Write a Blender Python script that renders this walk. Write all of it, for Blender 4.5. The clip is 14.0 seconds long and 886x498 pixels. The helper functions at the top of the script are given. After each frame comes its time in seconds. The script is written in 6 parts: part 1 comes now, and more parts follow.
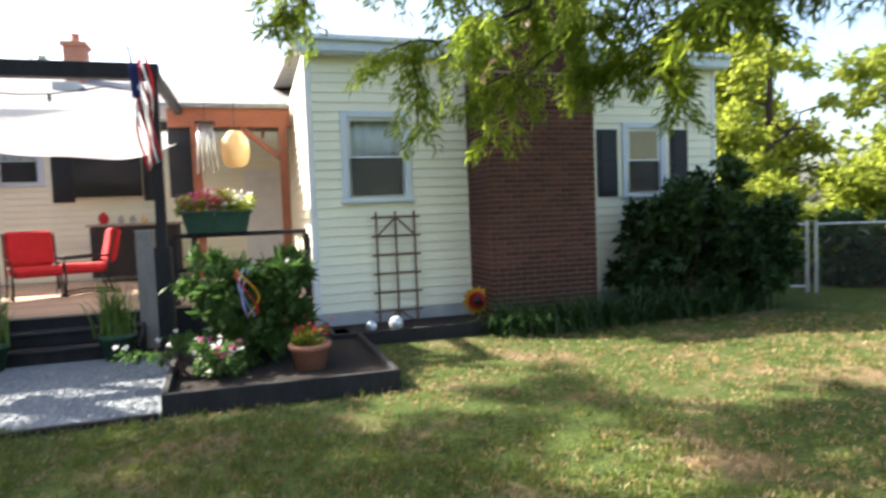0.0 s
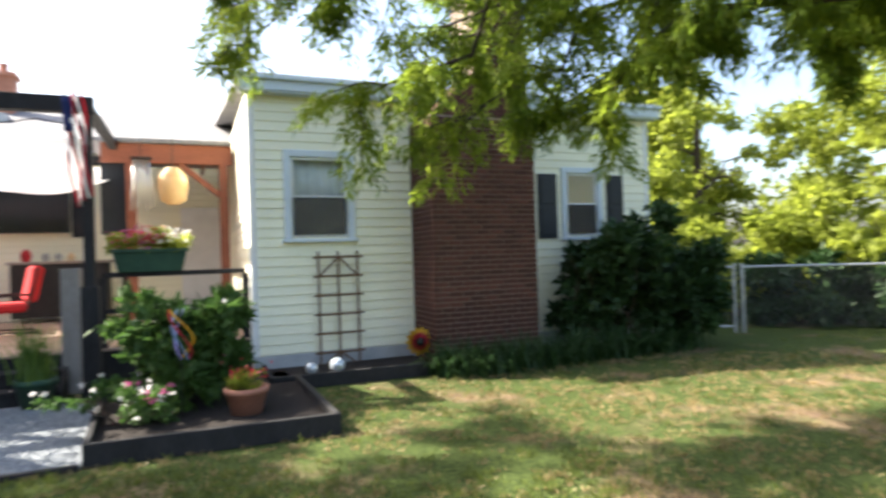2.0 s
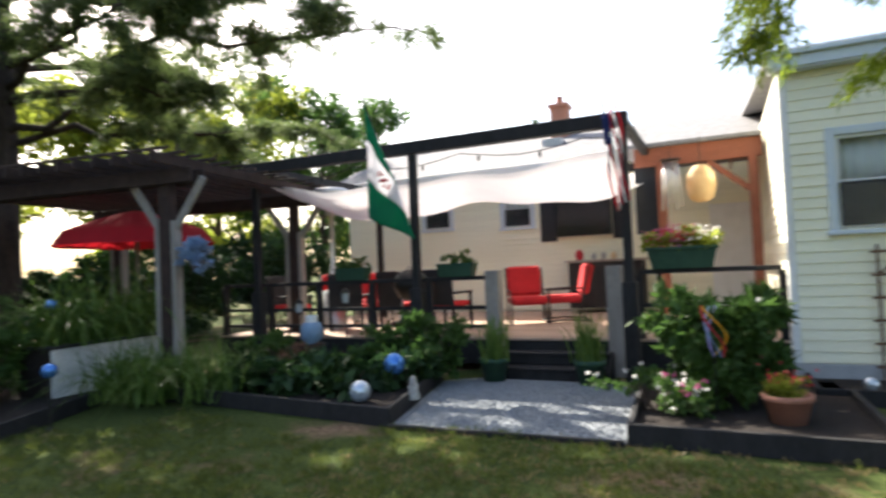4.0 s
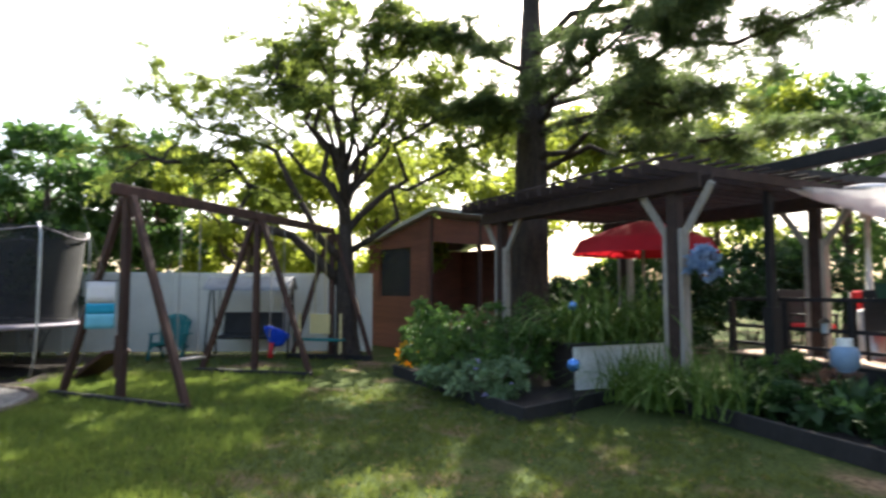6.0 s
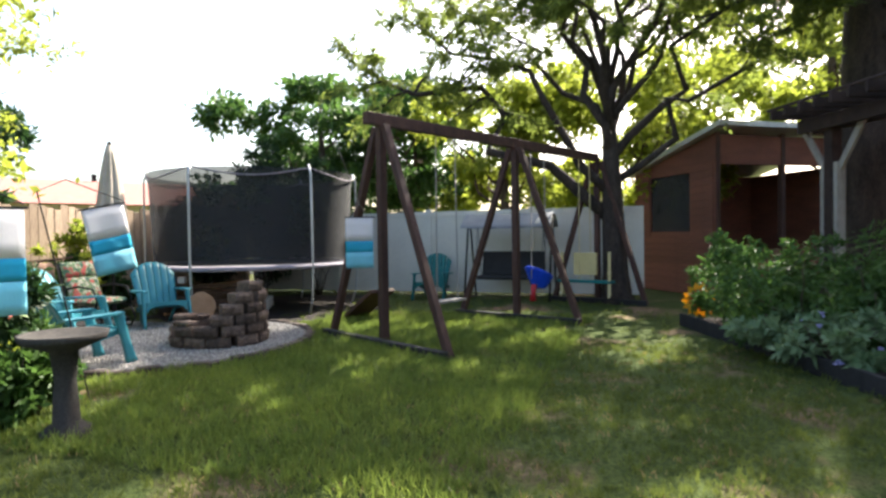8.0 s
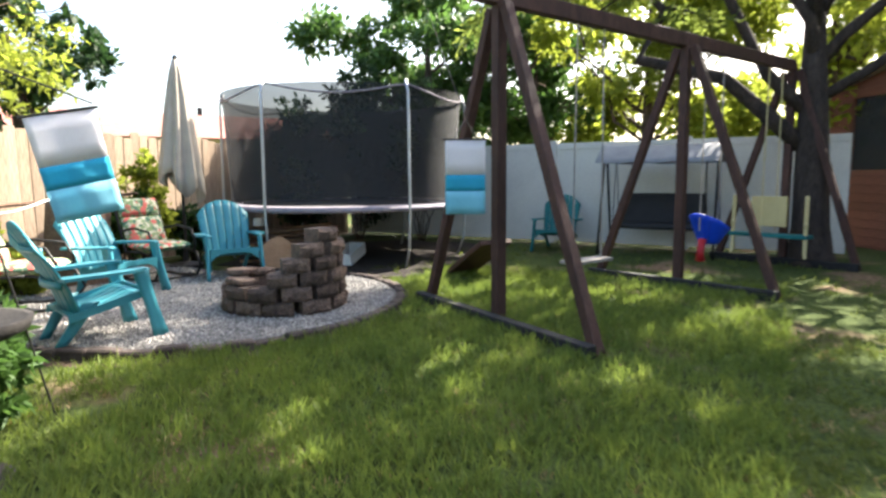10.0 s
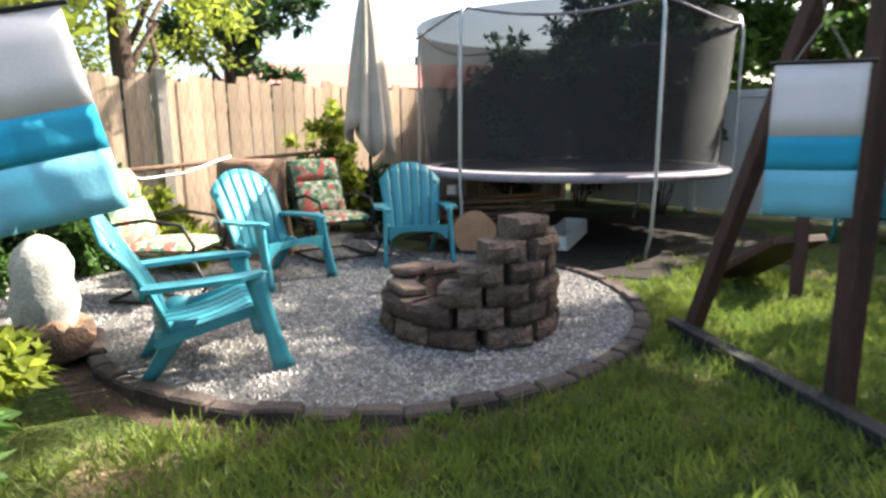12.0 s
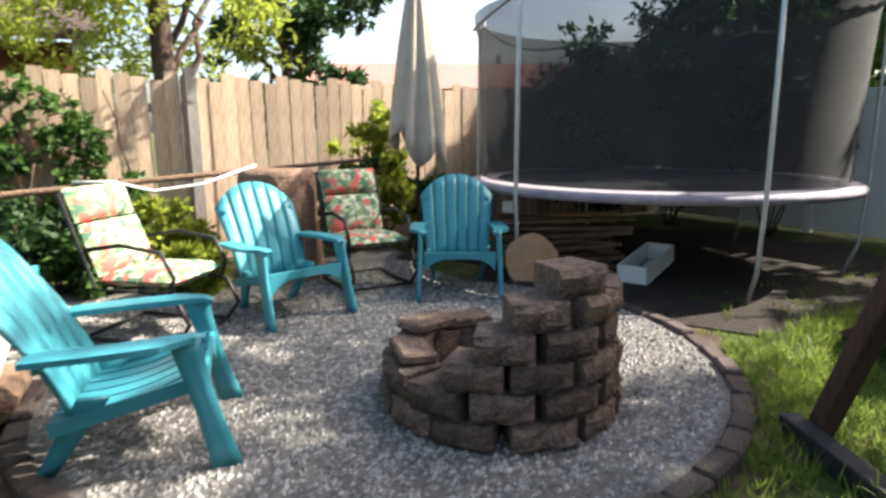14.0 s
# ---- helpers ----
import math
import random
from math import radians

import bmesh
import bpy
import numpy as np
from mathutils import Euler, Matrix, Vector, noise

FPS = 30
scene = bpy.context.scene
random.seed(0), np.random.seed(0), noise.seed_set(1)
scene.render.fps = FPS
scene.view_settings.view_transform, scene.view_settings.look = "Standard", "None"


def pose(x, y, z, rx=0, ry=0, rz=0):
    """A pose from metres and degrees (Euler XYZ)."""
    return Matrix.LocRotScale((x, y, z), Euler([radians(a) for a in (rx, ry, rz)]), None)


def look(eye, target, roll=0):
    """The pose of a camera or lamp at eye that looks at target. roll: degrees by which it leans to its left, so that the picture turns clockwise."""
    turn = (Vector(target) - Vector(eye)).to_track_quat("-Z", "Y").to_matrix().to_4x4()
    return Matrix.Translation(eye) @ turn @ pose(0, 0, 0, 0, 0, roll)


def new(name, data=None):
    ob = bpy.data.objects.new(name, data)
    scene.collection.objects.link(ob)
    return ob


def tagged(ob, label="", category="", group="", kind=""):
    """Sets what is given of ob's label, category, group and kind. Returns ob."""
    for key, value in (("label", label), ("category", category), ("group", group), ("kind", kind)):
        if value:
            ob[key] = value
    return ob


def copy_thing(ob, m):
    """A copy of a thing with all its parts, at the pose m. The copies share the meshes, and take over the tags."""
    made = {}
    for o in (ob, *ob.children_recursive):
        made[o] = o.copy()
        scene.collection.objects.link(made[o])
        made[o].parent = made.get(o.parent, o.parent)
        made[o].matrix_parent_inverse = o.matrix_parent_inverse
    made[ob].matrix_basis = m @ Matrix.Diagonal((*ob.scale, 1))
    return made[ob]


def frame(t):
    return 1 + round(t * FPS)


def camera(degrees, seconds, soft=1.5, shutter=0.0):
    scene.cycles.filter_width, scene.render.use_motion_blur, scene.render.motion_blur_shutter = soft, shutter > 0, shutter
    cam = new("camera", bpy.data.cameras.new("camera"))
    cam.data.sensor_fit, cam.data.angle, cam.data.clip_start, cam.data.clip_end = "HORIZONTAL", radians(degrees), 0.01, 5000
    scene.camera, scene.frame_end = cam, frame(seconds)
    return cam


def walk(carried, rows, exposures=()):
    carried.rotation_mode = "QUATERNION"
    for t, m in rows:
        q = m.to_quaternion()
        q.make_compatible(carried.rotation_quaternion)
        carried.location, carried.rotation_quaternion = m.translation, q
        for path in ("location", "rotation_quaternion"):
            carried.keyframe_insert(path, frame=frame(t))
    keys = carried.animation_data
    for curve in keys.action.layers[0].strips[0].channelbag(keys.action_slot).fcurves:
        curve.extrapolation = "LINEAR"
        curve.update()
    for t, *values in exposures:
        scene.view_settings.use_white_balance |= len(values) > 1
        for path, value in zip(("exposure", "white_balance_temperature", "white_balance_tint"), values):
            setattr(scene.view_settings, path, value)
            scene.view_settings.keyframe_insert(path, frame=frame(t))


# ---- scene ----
cam = camera(72.2, 14.0, soft=2.6, shutter=0.4)
ROWS = [
    (0.0, 0.0, 0.0, 1.5, 86.81, 2.24, -0.12),
    (0.5, 0.0, -0.001, 1.5, 89.33, 2.68, -7.58),
    (1.0, 0.001, -0.002, 1.5, 90.25, 2.22, -13.75),
    (1.5, 0.001, -0.003, 1.5, 90.25, 1.93, -14.34),
    (2.0, -0.001, -0.003, 1.5, 90.44, 1.75, -5.44),
    (2.5, -0.002, -0.003, 1.501, 90.91, 1.8, 8.03),
    (3.0, -0.004, -0.002, 1.501, 91.58, 1.67, 17.8),
    (3.5, -0.005, -0.003, 1.501, 91.83, 1.69, 28.69),
    (4.0, -0.006, -0.003, 1.501, 91.95, 2.43, 41.71),
    (6.5, -0.598, -0.078, 1.442, 92.56, 0.04, 94.44),
    (7.0, -0.954, -0.154, 1.414, 90.56, 1.34, 101.7),
    (7.5, -1.373, -0.31, 1.396, 89.78, 1.54, 106.18),
    (10.0, -3.84, -1.466, 1.304, 83.16, 0.48, 119.51),
    (10.5, -4.425, -1.822, 1.304, 83.11, 1.48, 124.54),
    (11.0, -4.786, -2.187, 1.29, 82.34, 0.81, 130.1),
    (11.5, -5.154, -2.533, 1.316, 80.33, 0.39, 133.89),
    (12.0, -5.517, -2.804, 1.351, 78.87, 0.46, 139.82),
    (12.5, -5.758, -3.03, 1.365, 77.45, 0.27, 143.77),
    (13.0, -6.06, -3.214, 1.378, 77.33, 0.28, 148.11),
    (13.5, -6.299, -3.307, 1.396, 77.52, -0.38, 151.4),
    (14.0, -6.452, -3.415, 1.396, 79.03, 0.3, 148.12),
]
walk(cam, [(t, pose(*row)) for t, *row in ROWS],
     exposures=[(0.0, 2.15), (2.0, 2.15), (3.5, 1.8), (6.5, 2.15), (7.5, 2.1), (10.0, 2.45), (12.0, 2.25), (14.0, 2.0)])

# ---- world, sun, exposure ----
SUN_YAW, SUN_ELEV = 75.0, 40.5
to_sun = Vector((-math.sin(radians(SUN_YAW)) * math.cos(radians(SUN_ELEV)), math.cos(radians(SUN_YAW)) * math.cos(radians(SUN_ELEV)), math.sin(radians(SUN_ELEV))))
world = bpy.data.worlds.new("world")
scene.world = world
world.use_nodes = True
wn = world.node_tree
sky = wn.nodes.new("ShaderNodeTexSky")
sky.sky_type, sky.sun_disc = "NISHITA", False
sky.sun_elevation, sky.sun_rotation = radians(SUN_ELEV), radians(-SUN_YAW)
sky.air_density, sky.dust_density = 1.0, 4.0
wn.nodes["Background"].inputs["Strength"].default_value = 0.12
wn.links.new(sky.outputs[0], wn.nodes["Background"].inputs["Color"])
sun = new("sun", bpy.data.lights.new("sun", "SUN"))
sun.data.energy, sun.data.angle, sun.data.color = 5.0, radians(0.6), (1.0, 0.94, 0.82)
sun.matrix_world = look(to_sun * 50, (0, 0, 0))


# ---- materials ----
def mat(name, a, b=None, rough=0.8, scale=8.0, fine=60.0, bump=0.3, metal=0.0, stretch=(1, 1, 1), rnd=0.0, trans=0.0, coord="Object", spec=0.3, dist=0.01):
    """Two-scale noise between colours a and b, with bump; rnd varies brightness object by object; trans lets light through."""
    m = bpy.data.materials.new(name)
    m.use_nodes = True
    n, l = m.node_tree.nodes, m.node_tree.links
    p = n["Principled BSDF"]
    p.inputs["Roughness"].default_value, p.inputs["Metallic"].default_value = rough, metal
    p.inputs["Specular IOR Level"].default_value = spec
    b = b or tuple(c * 0.7 for c in a)
    tc, mp = n.new("ShaderNodeTexCoord"), n.new("ShaderNodeMapping")
    mp.inputs["Scale"].default_value = stretch
    l.new(tc.outputs[coord], mp.inputs["Vector"])
    big, small = n.new("ShaderNodeTexNoise"), n.new("ShaderNodeTexNoise")
    big.inputs["Scale"].default_value, small.inputs["Scale"].default_value = scale, fine
    big.inputs["Detail"].default_value, small.inputs["Detail"].default_value = 4, 3
    l.new(mp.outputs[0], big.inputs["Vector"]), l.new(mp.outputs[0], small.inputs["Vector"])
    add = n.new("ShaderNodeMath")
    add.operation = "MULTIPLY_ADD"
    add.inputs[1].default_value = 0.5
    half = n.new("ShaderNodeMath")
    half.operation = "MULTIPLY"
    half.inputs[1].default_value = 0.5
    l.new(small.outputs[0], half.inputs[0]), l.new(big.outputs[0], add.inputs[0]), l.new(half.outputs[0], add.inputs[2])
    ramp = n.new("ShaderNodeValToRGB")
    ramp.color_ramp.elements[0].position, ramp.color_ramp.elements[1].position = 0.36, 0.64
    ramp.color_ramp.elements[0].color, ramp.color_ramp.elements[1].color = (*b, 1), (*a, 1)
    l.new(add.outputs[0], ramp.inputs[0])
    out = ramp.outputs[0]
    if rnd:
        info, hsv = n.new("ShaderNodeObjectInfo"), n.new("ShaderNodeHueSaturation")
        mr = n.new("ShaderNodeMapRange")
        mr.inputs[3].default_value, mr.inputs[4].default_value = 1 - rnd, 1 + rnd
        l.new(info.outputs["Random"], mr.inputs[0]), l.new(mr.outputs[0], hsv.inputs["Value"]), l.new(out, hsv.inputs["Color"])
        out = hsv.outputs[0]
    l.new(out, p.inputs["Base Color"])
    if bump:
        bn = n.new("ShaderNodeBump")
        bn.inputs["Strength"].default_value, bn.inputs["Distance"].default_value = bump, dist
        l.new(add.outputs[0], bn.inputs["Height"]), l.new(bn.outputs[0], p.inputs["Normal"])
    if trans:
        t, mix = n.new("ShaderNodeBsdfTranslucent"), n.new("ShaderNodeMixShader")
        mix.inputs[0].default_value = trans
        l.new(out, t.inputs["Color"]), l.new(p.outputs[0], mix.inputs[1]), l.new(t.outputs[0], mix.inputs[2])
        l.new(mix.outputs[0], n["Material Output"].inputs["Surface"])
    return m


M_SIDING = mat("cream_vinyl", (0.86, 0.83, 0.65), (0.79, 0.76, 0.58), 0.55, 3, 40, 0.08, rnd=0.03, stretch=(0.4, 1, 1))
M_WHITE = mat("white_paint", (0.80, 0.80, 0.78), (0.68, 0.68, 0.66), 0.5, 4, 50, 0.1)
M_TRIM = mat("pale_blue_trim", (0.62, 0.68, 0.72), (0.54, 0.60, 0.65), 0.5, 4, 50, 0.1)
M_BRICK = mat("red_brown_brick", (0.115, 0.042, 0.029), (0.052, 0.022, 0.017), 0.9, 12, 90, 0.6, rnd=0.35)
M_MORTAR = mat("mortar", (0.30, 0.23, 0.185), (0.20, 0.15, 0.12), 0.95, 10, 90, 0.6)
M_CONC = mat("grey_concrete", (0.45, 0.45, 0.45), (0.33, 0.34, 0.35), 0.9, 5, 70, 0.4)
M_ROOF = mat("grey_shingle", (0.26, 0.25, 0.25), (0.16, 0.155, 0.16), 0.95, 6, 60, 0.7)
M_REDROOF = mat("red_shingle", (0.38, 0.16, 0.13), (0.28, 0.11, 0.09), 0.95, 6, 60, 0.5)
M_BLACK = mat("black_stained_wood", (0.030, 0.028, 0.028), (0.015, 0.014, 0.014), 0.85, 6, 50, 0.4, stretch=(1, 1, 0.3))
M_SHUT = mat("black_shutter", (0.022, 0.024, 0.028), (0.014, 0.015, 0.018), 0.45, 6, 50, 0.1)
M_BROWN = mat("red_brown_stained_timber", (0.090, 0.043, 0.032), (0.042, 0.021, 0.017), 0.7, 7, 60, 0.5, stretch=(1, 1, 0.2), rnd=0.12)
M_ARBOR = mat("dark_arbor_timber", (0.058, 0.034, 0.027), (0.026, 0.016, 0.013), 0.8, 7, 60, 0.5, rnd=0.2)
M_CEDAR = mat("orange_cedar", (0.30, 0.10, 0.055), (0.20, 0.065, 0.035), 0.6, 5, 50, 0.3, stretch=(0.3, 1, 1))
M_SHED = mat("red_brown_cladding", (0.23, 0.085, 0.055), (0.13, 0.05, 0.035), 0.75, 5, 60, 0.4, stretch=(0.3, 0.3, 1), rnd=0.15)
M_GREYWOOD = mat("weathered_grey_wood", (0.36, 0.32, 0.28), (0.22, 0.19, 0.165), 0.9, 6, 70, 0.6, stretch=(1, 1, 0.15))
M_FENCE = mat("weathered_fence_picket", (0.56, 0.42, 0.30), (0.30, 0.21, 0.15), 0.9, 5, 60, 0.6, stretch=(1, 1, 0.12), rnd=0.34)
M_DECK = mat("deck_plank", (0.48, 0.35, 0.26), (0.33, 0.23, 0.17), 0.8, 5, 60, 0.4, stretch=(0.15, 1, 1), rnd=0.15)
M_VINYL = mat("cream_vinyl_fence", (0.72, 0.69, 0.62), (0.62, 0.59, 0.53), 0.5, 2, 30, 0.05, rnd=0.03)
M_TEAL = mat("turquoise_plastic", (0.045, 0.255, 0.305), (0.032, 0.205, 0.25), 0.45, 6, 90, 0.12, rnd=0.05, spec=0.45)
M_DTEAL = mat("dark_green_plastic", (0.01, 0.16, 0.16), (0.008, 0.11, 0.11), 0.5, 6, 90, 0.1)
M_STONE = mat("pitched_block", (0.175, 0.118, 0.09), (0.05, 0.037, 0.03), 0.95, 11, 60, 1.0, rnd=0.4, dist=0.035)
M_DSTONE = mat("dark_cast_stone", (0.055, 0.048, 0.044), (0.025, 0.022, 0.02), 0.9, 9, 60, 0.6)
M_EDGE = mat("edging_block", (0.095, 0.07, 0.06), (0.035, 0.028, 0.025), 0.95, 9, 70, 0.9, rnd=0.3, dist=0.02)
M_GRAVEL = mat("pale_gravel", (0.175, 0.162, 0.15), (0.06, 0.055, 0.05), 0.95, 30, 90, 1.0, dist=0.02)
M_PEB = mat("pebble", (0.44, 0.41, 0.38), (0.07, 0.066, 0.062), 0.9, 30, 70, 0.5)
M_PATH = mat("blue_grey_gravel", (0.27, 0.285, 0.30), (0.13, 0.14, 0.15), 0.95, 30, 90, 1.0, dist=0.02)
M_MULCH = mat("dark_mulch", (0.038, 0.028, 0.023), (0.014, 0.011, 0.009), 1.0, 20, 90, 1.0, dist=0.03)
M_TERRA = mat("terracotta", (0.46, 0.21, 0.14), (0.34, 0.15, 0.10), 0.85, 8, 60, 0.3)
M_GREENPL = mat("green_planter", (0.035, 0.085, 0.05), (0.02, 0.055, 0.035), 0.6, 8, 60, 0.2)
M_BARK = mat("bark", (0.13, 0.09, 0.068), (0.045, 0.032, 0.026), 1.0, 10, 50, 1.0, stretch=(1, 1, 0.25), dist=0.05)
M_PBARK = mat("dark_bark", (0.075, 0.055, 0.045), (0.025, 0.02, 0.017), 1.0, 8, 50, 1.0, stretch=(1, 1, 0.25), dist=0.05)
M_LOG = mat("log_bark", (0.24, 0.15, 0.10), (0.10, 0.062, 0.045), 1.0, 8, 50, 1.0, dist=0.04)
M_CUT = mat("cut_wood", (0.50, 0.30, 0.17), (0.36, 0.20, 0.11), 0.9, 8, 60, 0.4)
M_STEEL = mat("galvanised_steel", (0.55, 0.56, 0.57), (0.42, 0.43, 0.44), 0.4, 10, 80, 0.1, metal=0.7)
M_IRON = mat("black_iron", (0.03, 0.028, 0.027), (0.018, 0.017, 0.016), 0.5, 10, 80, 0.2, metal=0.4)
M_PAD = mat("faded_blue_pad", (0.32, 0.28, 0.29), (0.15, 0.14, 0.19), 0.8, 5, 60, 0.3)
M_CANVAS = mat("beige_canvas", (0.60, 0.53, 0.44), (0.47, 0.41, 0.34), 0.9, 5, 120, 0.3, trans=0.15)
M_SAIL = mat("white_shade_cloth", (0.84, 0.82, 0.83), (0.76, 0.74, 0.76), 0.9, 2, 150, 0.2, trans=0.5)
M_RED = mat("red_cushion", (0.52, 0.02, 0.025), (0.36, 0.014, 0.018), 0.85, 6, 90, 0.3)
M_BLUEPL = mat("blue_plastic", (0.01, 0.07, 0.62), (0.008, 0.05, 0.5), 0.35, 5, 60, 0.05)
M_REDPL = mat("red_plastic", (0.5, 0.02, 0.03), None, 0.4, 5, 60, 0.05)
M_YEL = mat("pale_yellow_plastic", (0.62, 0.5, 0.24), (0.52, 0.42, 0.2), 0.5, 5, 60, 0.1)
M_LATT = mat("white_lattice", (0.80, 0.80, 0.78), (0.66, 0.66, 0.64), 0.7, 6, 60, 0.3)
M_DARKPL = mat("charcoal_fabric", (0.035, 0.033, 0.034), (0.02, 0.02, 0.02), 0.8, 6, 90, 0.3)
M_SCREEN = mat("black_screen", (0.012, 0.012, 0.014), (0.01, 0.01, 0.012), 0.15, 4, 40, 0.0)
M_STATUE = mat("pale_weathered_stone", (0.50, 0.48, 0.44), (0.25, 0.24, 0.22), 0.9, 8, 60, 0.6)
M_BLUEGL = mat("blue_gazing_glass", (0.05, 0.16, 0.5), (0.15, 0.35, 0.7), 0.08, 5, 40, 0.0, metal=0.6)
M_LITEBALL = mat("pale_gazing_glass", (0.7, 0.75, 0.8), (0.5, 0.55, 0.6), 0.1, 5, 40, 0.0, metal=0.5)
M_LATH = mat("brown_lath", (0.20, 0.12, 0.07), (0.11, 0.065, 0.04), 0.8, 8, 60, 0.3)
M_WIRE = mat("dull_wire", (0.16, 0.165, 0.165), (0.10, 0.10, 0.10), 0.6, 10, 80, 0.1, metal=0.5)
M_COPPER = mat("lantern_paper", (0.80, 0.62, 0.36), (0.7, 0.5, 0.26), 0.6, 6, 60, 0.2, trans=0.4)
M_CHIME = mat("chime_tube", (0.8, 0.78, 0.75), None, 0.25, 6, 60, 0.0, metal=0.6)


def leafmat(name, a, b, trans=0.45, rough=0.55):
    return mat(name, a, b, rough, 1.3, 14, 0.0, trans=trans, spec=0.35)


L_CYP = leafmat("feathery_green_leaf", (0.28, 0.35, 0.032), (0.12, 0.19, 0.024), 0.74)
L_PINE = leafmat("pine_needle", (0.13, 0.17, 0.055), (0.06, 0.095, 0.035), 0.62)
L_APPLE = leafmat("olive_leaf", (0.22, 0.27, 0.05), (0.11, 0.15, 0.034), 0.7)
# Backlit sun glow is put into this leaf colour, paler and yellower than L_MID.
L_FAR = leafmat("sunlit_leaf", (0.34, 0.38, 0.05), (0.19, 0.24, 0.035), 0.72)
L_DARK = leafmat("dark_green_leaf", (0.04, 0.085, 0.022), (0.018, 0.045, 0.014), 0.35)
L_MID = leafmat("green_leaf", (0.09, 0.165, 0.034), (0.045, 0.10, 0.022), 0.45)
L_BLADE = leafmat("strap_leaf", (0.16, 0.25, 0.05), (0.08, 0.15, 0.03), 0.45)
L_GRASS = leafmat("lawn_blade", (0.165, 0.195, 0.038), (0.085, 0.115, 0.025), 0.5)
L_FRESH = leafmat("fresh_grass_blade", (0.215, 0.27, 0.048), (0.10, 0.15, 0.03), 0.5)
L_DRY = leafmat("dry_blade", (0.38, 0.28, 0.13), (0.26, 0.19, 0.09), 0.3)
L_HOSTA = leafmat("variegated_leaf", (0.22, 0.30, 0.16), (0.07, 0.14, 0.05), 0.3)
PETAL = {"pink": leafmat("pink_petal", (0.65, 0.18, 0.36), (0.5, 0.1, 0.25)), "white": leafmat("white_petal", (0.75, 0.73, 0.7), (0.62, 0.6, 0.58)),
         "red": leafmat("red_petal", (0.6, 0.04, 0.06), (0.42, 0.03, 0.05)), "lilac": leafmat("lilac_petal", (0.42, 0.4, 0.68), (0.3, 0.28, 0.5)),
         "yellow": leafmat("yellow_petal", (0.75, 0.48, 0.04), (0.65, 0.36, 0.03)), "blue": leafmat("pale_blue_petal", (0.3, 0.42, 0.6), (0.2, 0.3, 0.45))}


def glass(name, tint=(0.9, 0.95, 0.97), alpha=0.25):
    """Window pane: mostly clear, with a glossy face."""
    m = bpy.data.materials.new(name)
    m.use_nodes = True
    n, l = m.node_tree.nodes, m.node_tree.links
    p = n["Principled BSDF"]
    p.inputs["Base Color"].default_value, p.inputs["Roughness"].default_value = (*tint, 1), 0.03
    p.inputs["Transmission Weight"].default_value, p.inputs["IOR"].default_value = 1.0, 1.2
    return m


def netmat(name, col, holes):
    """Fine woven mesh: an opaque thread with a share of open holes."""
    m = bpy.data.materials.new(name)
    m.use_nodes = True
    n, l = m.node_tree.nodes, m.node_tree.links
    p, t, mix = n["Principled BSDF"], n.new("ShaderNodeBsdfTransparent"), n.new("ShaderNodeMixShader")
    p.inputs["Base Color"].default_value, p.inputs["Roughness"].default_value = (*col, 1), 0.9
    no, ramp = n.new("ShaderNodeTexNoise"), n.new("ShaderNodeMapRange")
    no.inputs["Scale"].default_value = 3.0
    ramp.inputs[3].default_value, ramp.inputs[4].default_value = max(0, holes - 0.12), holes + 0.12
    l.new(no.outputs[0], ramp.inputs[0]), l.new(ramp.outputs[0], mix.inputs[0])
    l.new(p.outputs[0], mix.inputs[1]), l.new(t.outputs[0], mix.inputs[2]), l.new(mix.outputs[0], n["Material Output"].inputs["Surface"])
    return m


M_GLASS = glass("window_glass")
M_NET = netmat("black_safety_net", (0.02, 0.02, 0.022), 0.19)
M_SCRN = netmat("grey_insect_screen", (0.03, 0.03, 0.032), 0.3)


def ground_material():
    """Lawn: green and dry grass, with bare sandy soil in uneven patches."""
    m = bpy.data.materials.new("lawn_ground")
    m.use_nodes = True
    n, l = m.node_tree.nodes, m.node_tree.links
    p = n["Principled BSDF"]
    p.inputs["Roughness"].default_value, p.inputs["Specular IOR Level"].default_value = 1.0, 0.1
    tc = n.new("ShaderNodeTexCoord")

    def nz(scale, detail):
        t = n.new("ShaderNodeTexNoise")
        t.inputs["Scale"].default_value, t.inputs["Detail"].default_value = scale, detail
        l.new(tc.outputs["Object"], t.inputs["Vector"])
        return t.outputs[0]

    def ramp(src, p0, p1, a, b):
        r = n.new("ShaderNodeValToRGB")
        r.color_ramp.elements[0].position, r.color_ramp.elements[1].position = p0, p1
        r.color_ramp.elements[0].color, r.color_ramp.elements[1].color = (*a, 1), (*b, 1)
        l.new(src, r.inputs[0])
        return r.outputs[0]

    def mix(f, a, b):
        x = n.new("ShaderNodeMix")
        x.data_type = "RGBA"
        l.new(f, x.inputs[0]), l.new(a, x.inputs[6]), l.new(b, x.inputs[7])
        return x.outputs[2]

    green = ramp(nz(25, 6), 0.35, 0.65, (0.030, 0.045, 0.013), (0.085, 0.11, 0.03))
    soil = ramp(nz(18, 6), 0.35, 0.65, (0.11, 0.07, 0.045), (0.27, 0.185, 0.115))
    mask = ramp(nz(0.9, 6), 0.54, 0.68, (0, 0, 0), (1, 1, 1))
    l.new(mix(mask, green, soil), p.inputs["Base Color"])
    bn = n.new("ShaderNodeBump")
    bn.inputs["Strength"].default_value, bn.inputs["Distance"].default_value = 0.9, 0.04
    l.new(nz(40, 6), bn.inputs["Height"]), l.new(bn.outputs[0], p.inputs["Normal"])
    return m


M_LAWN = ground_material()


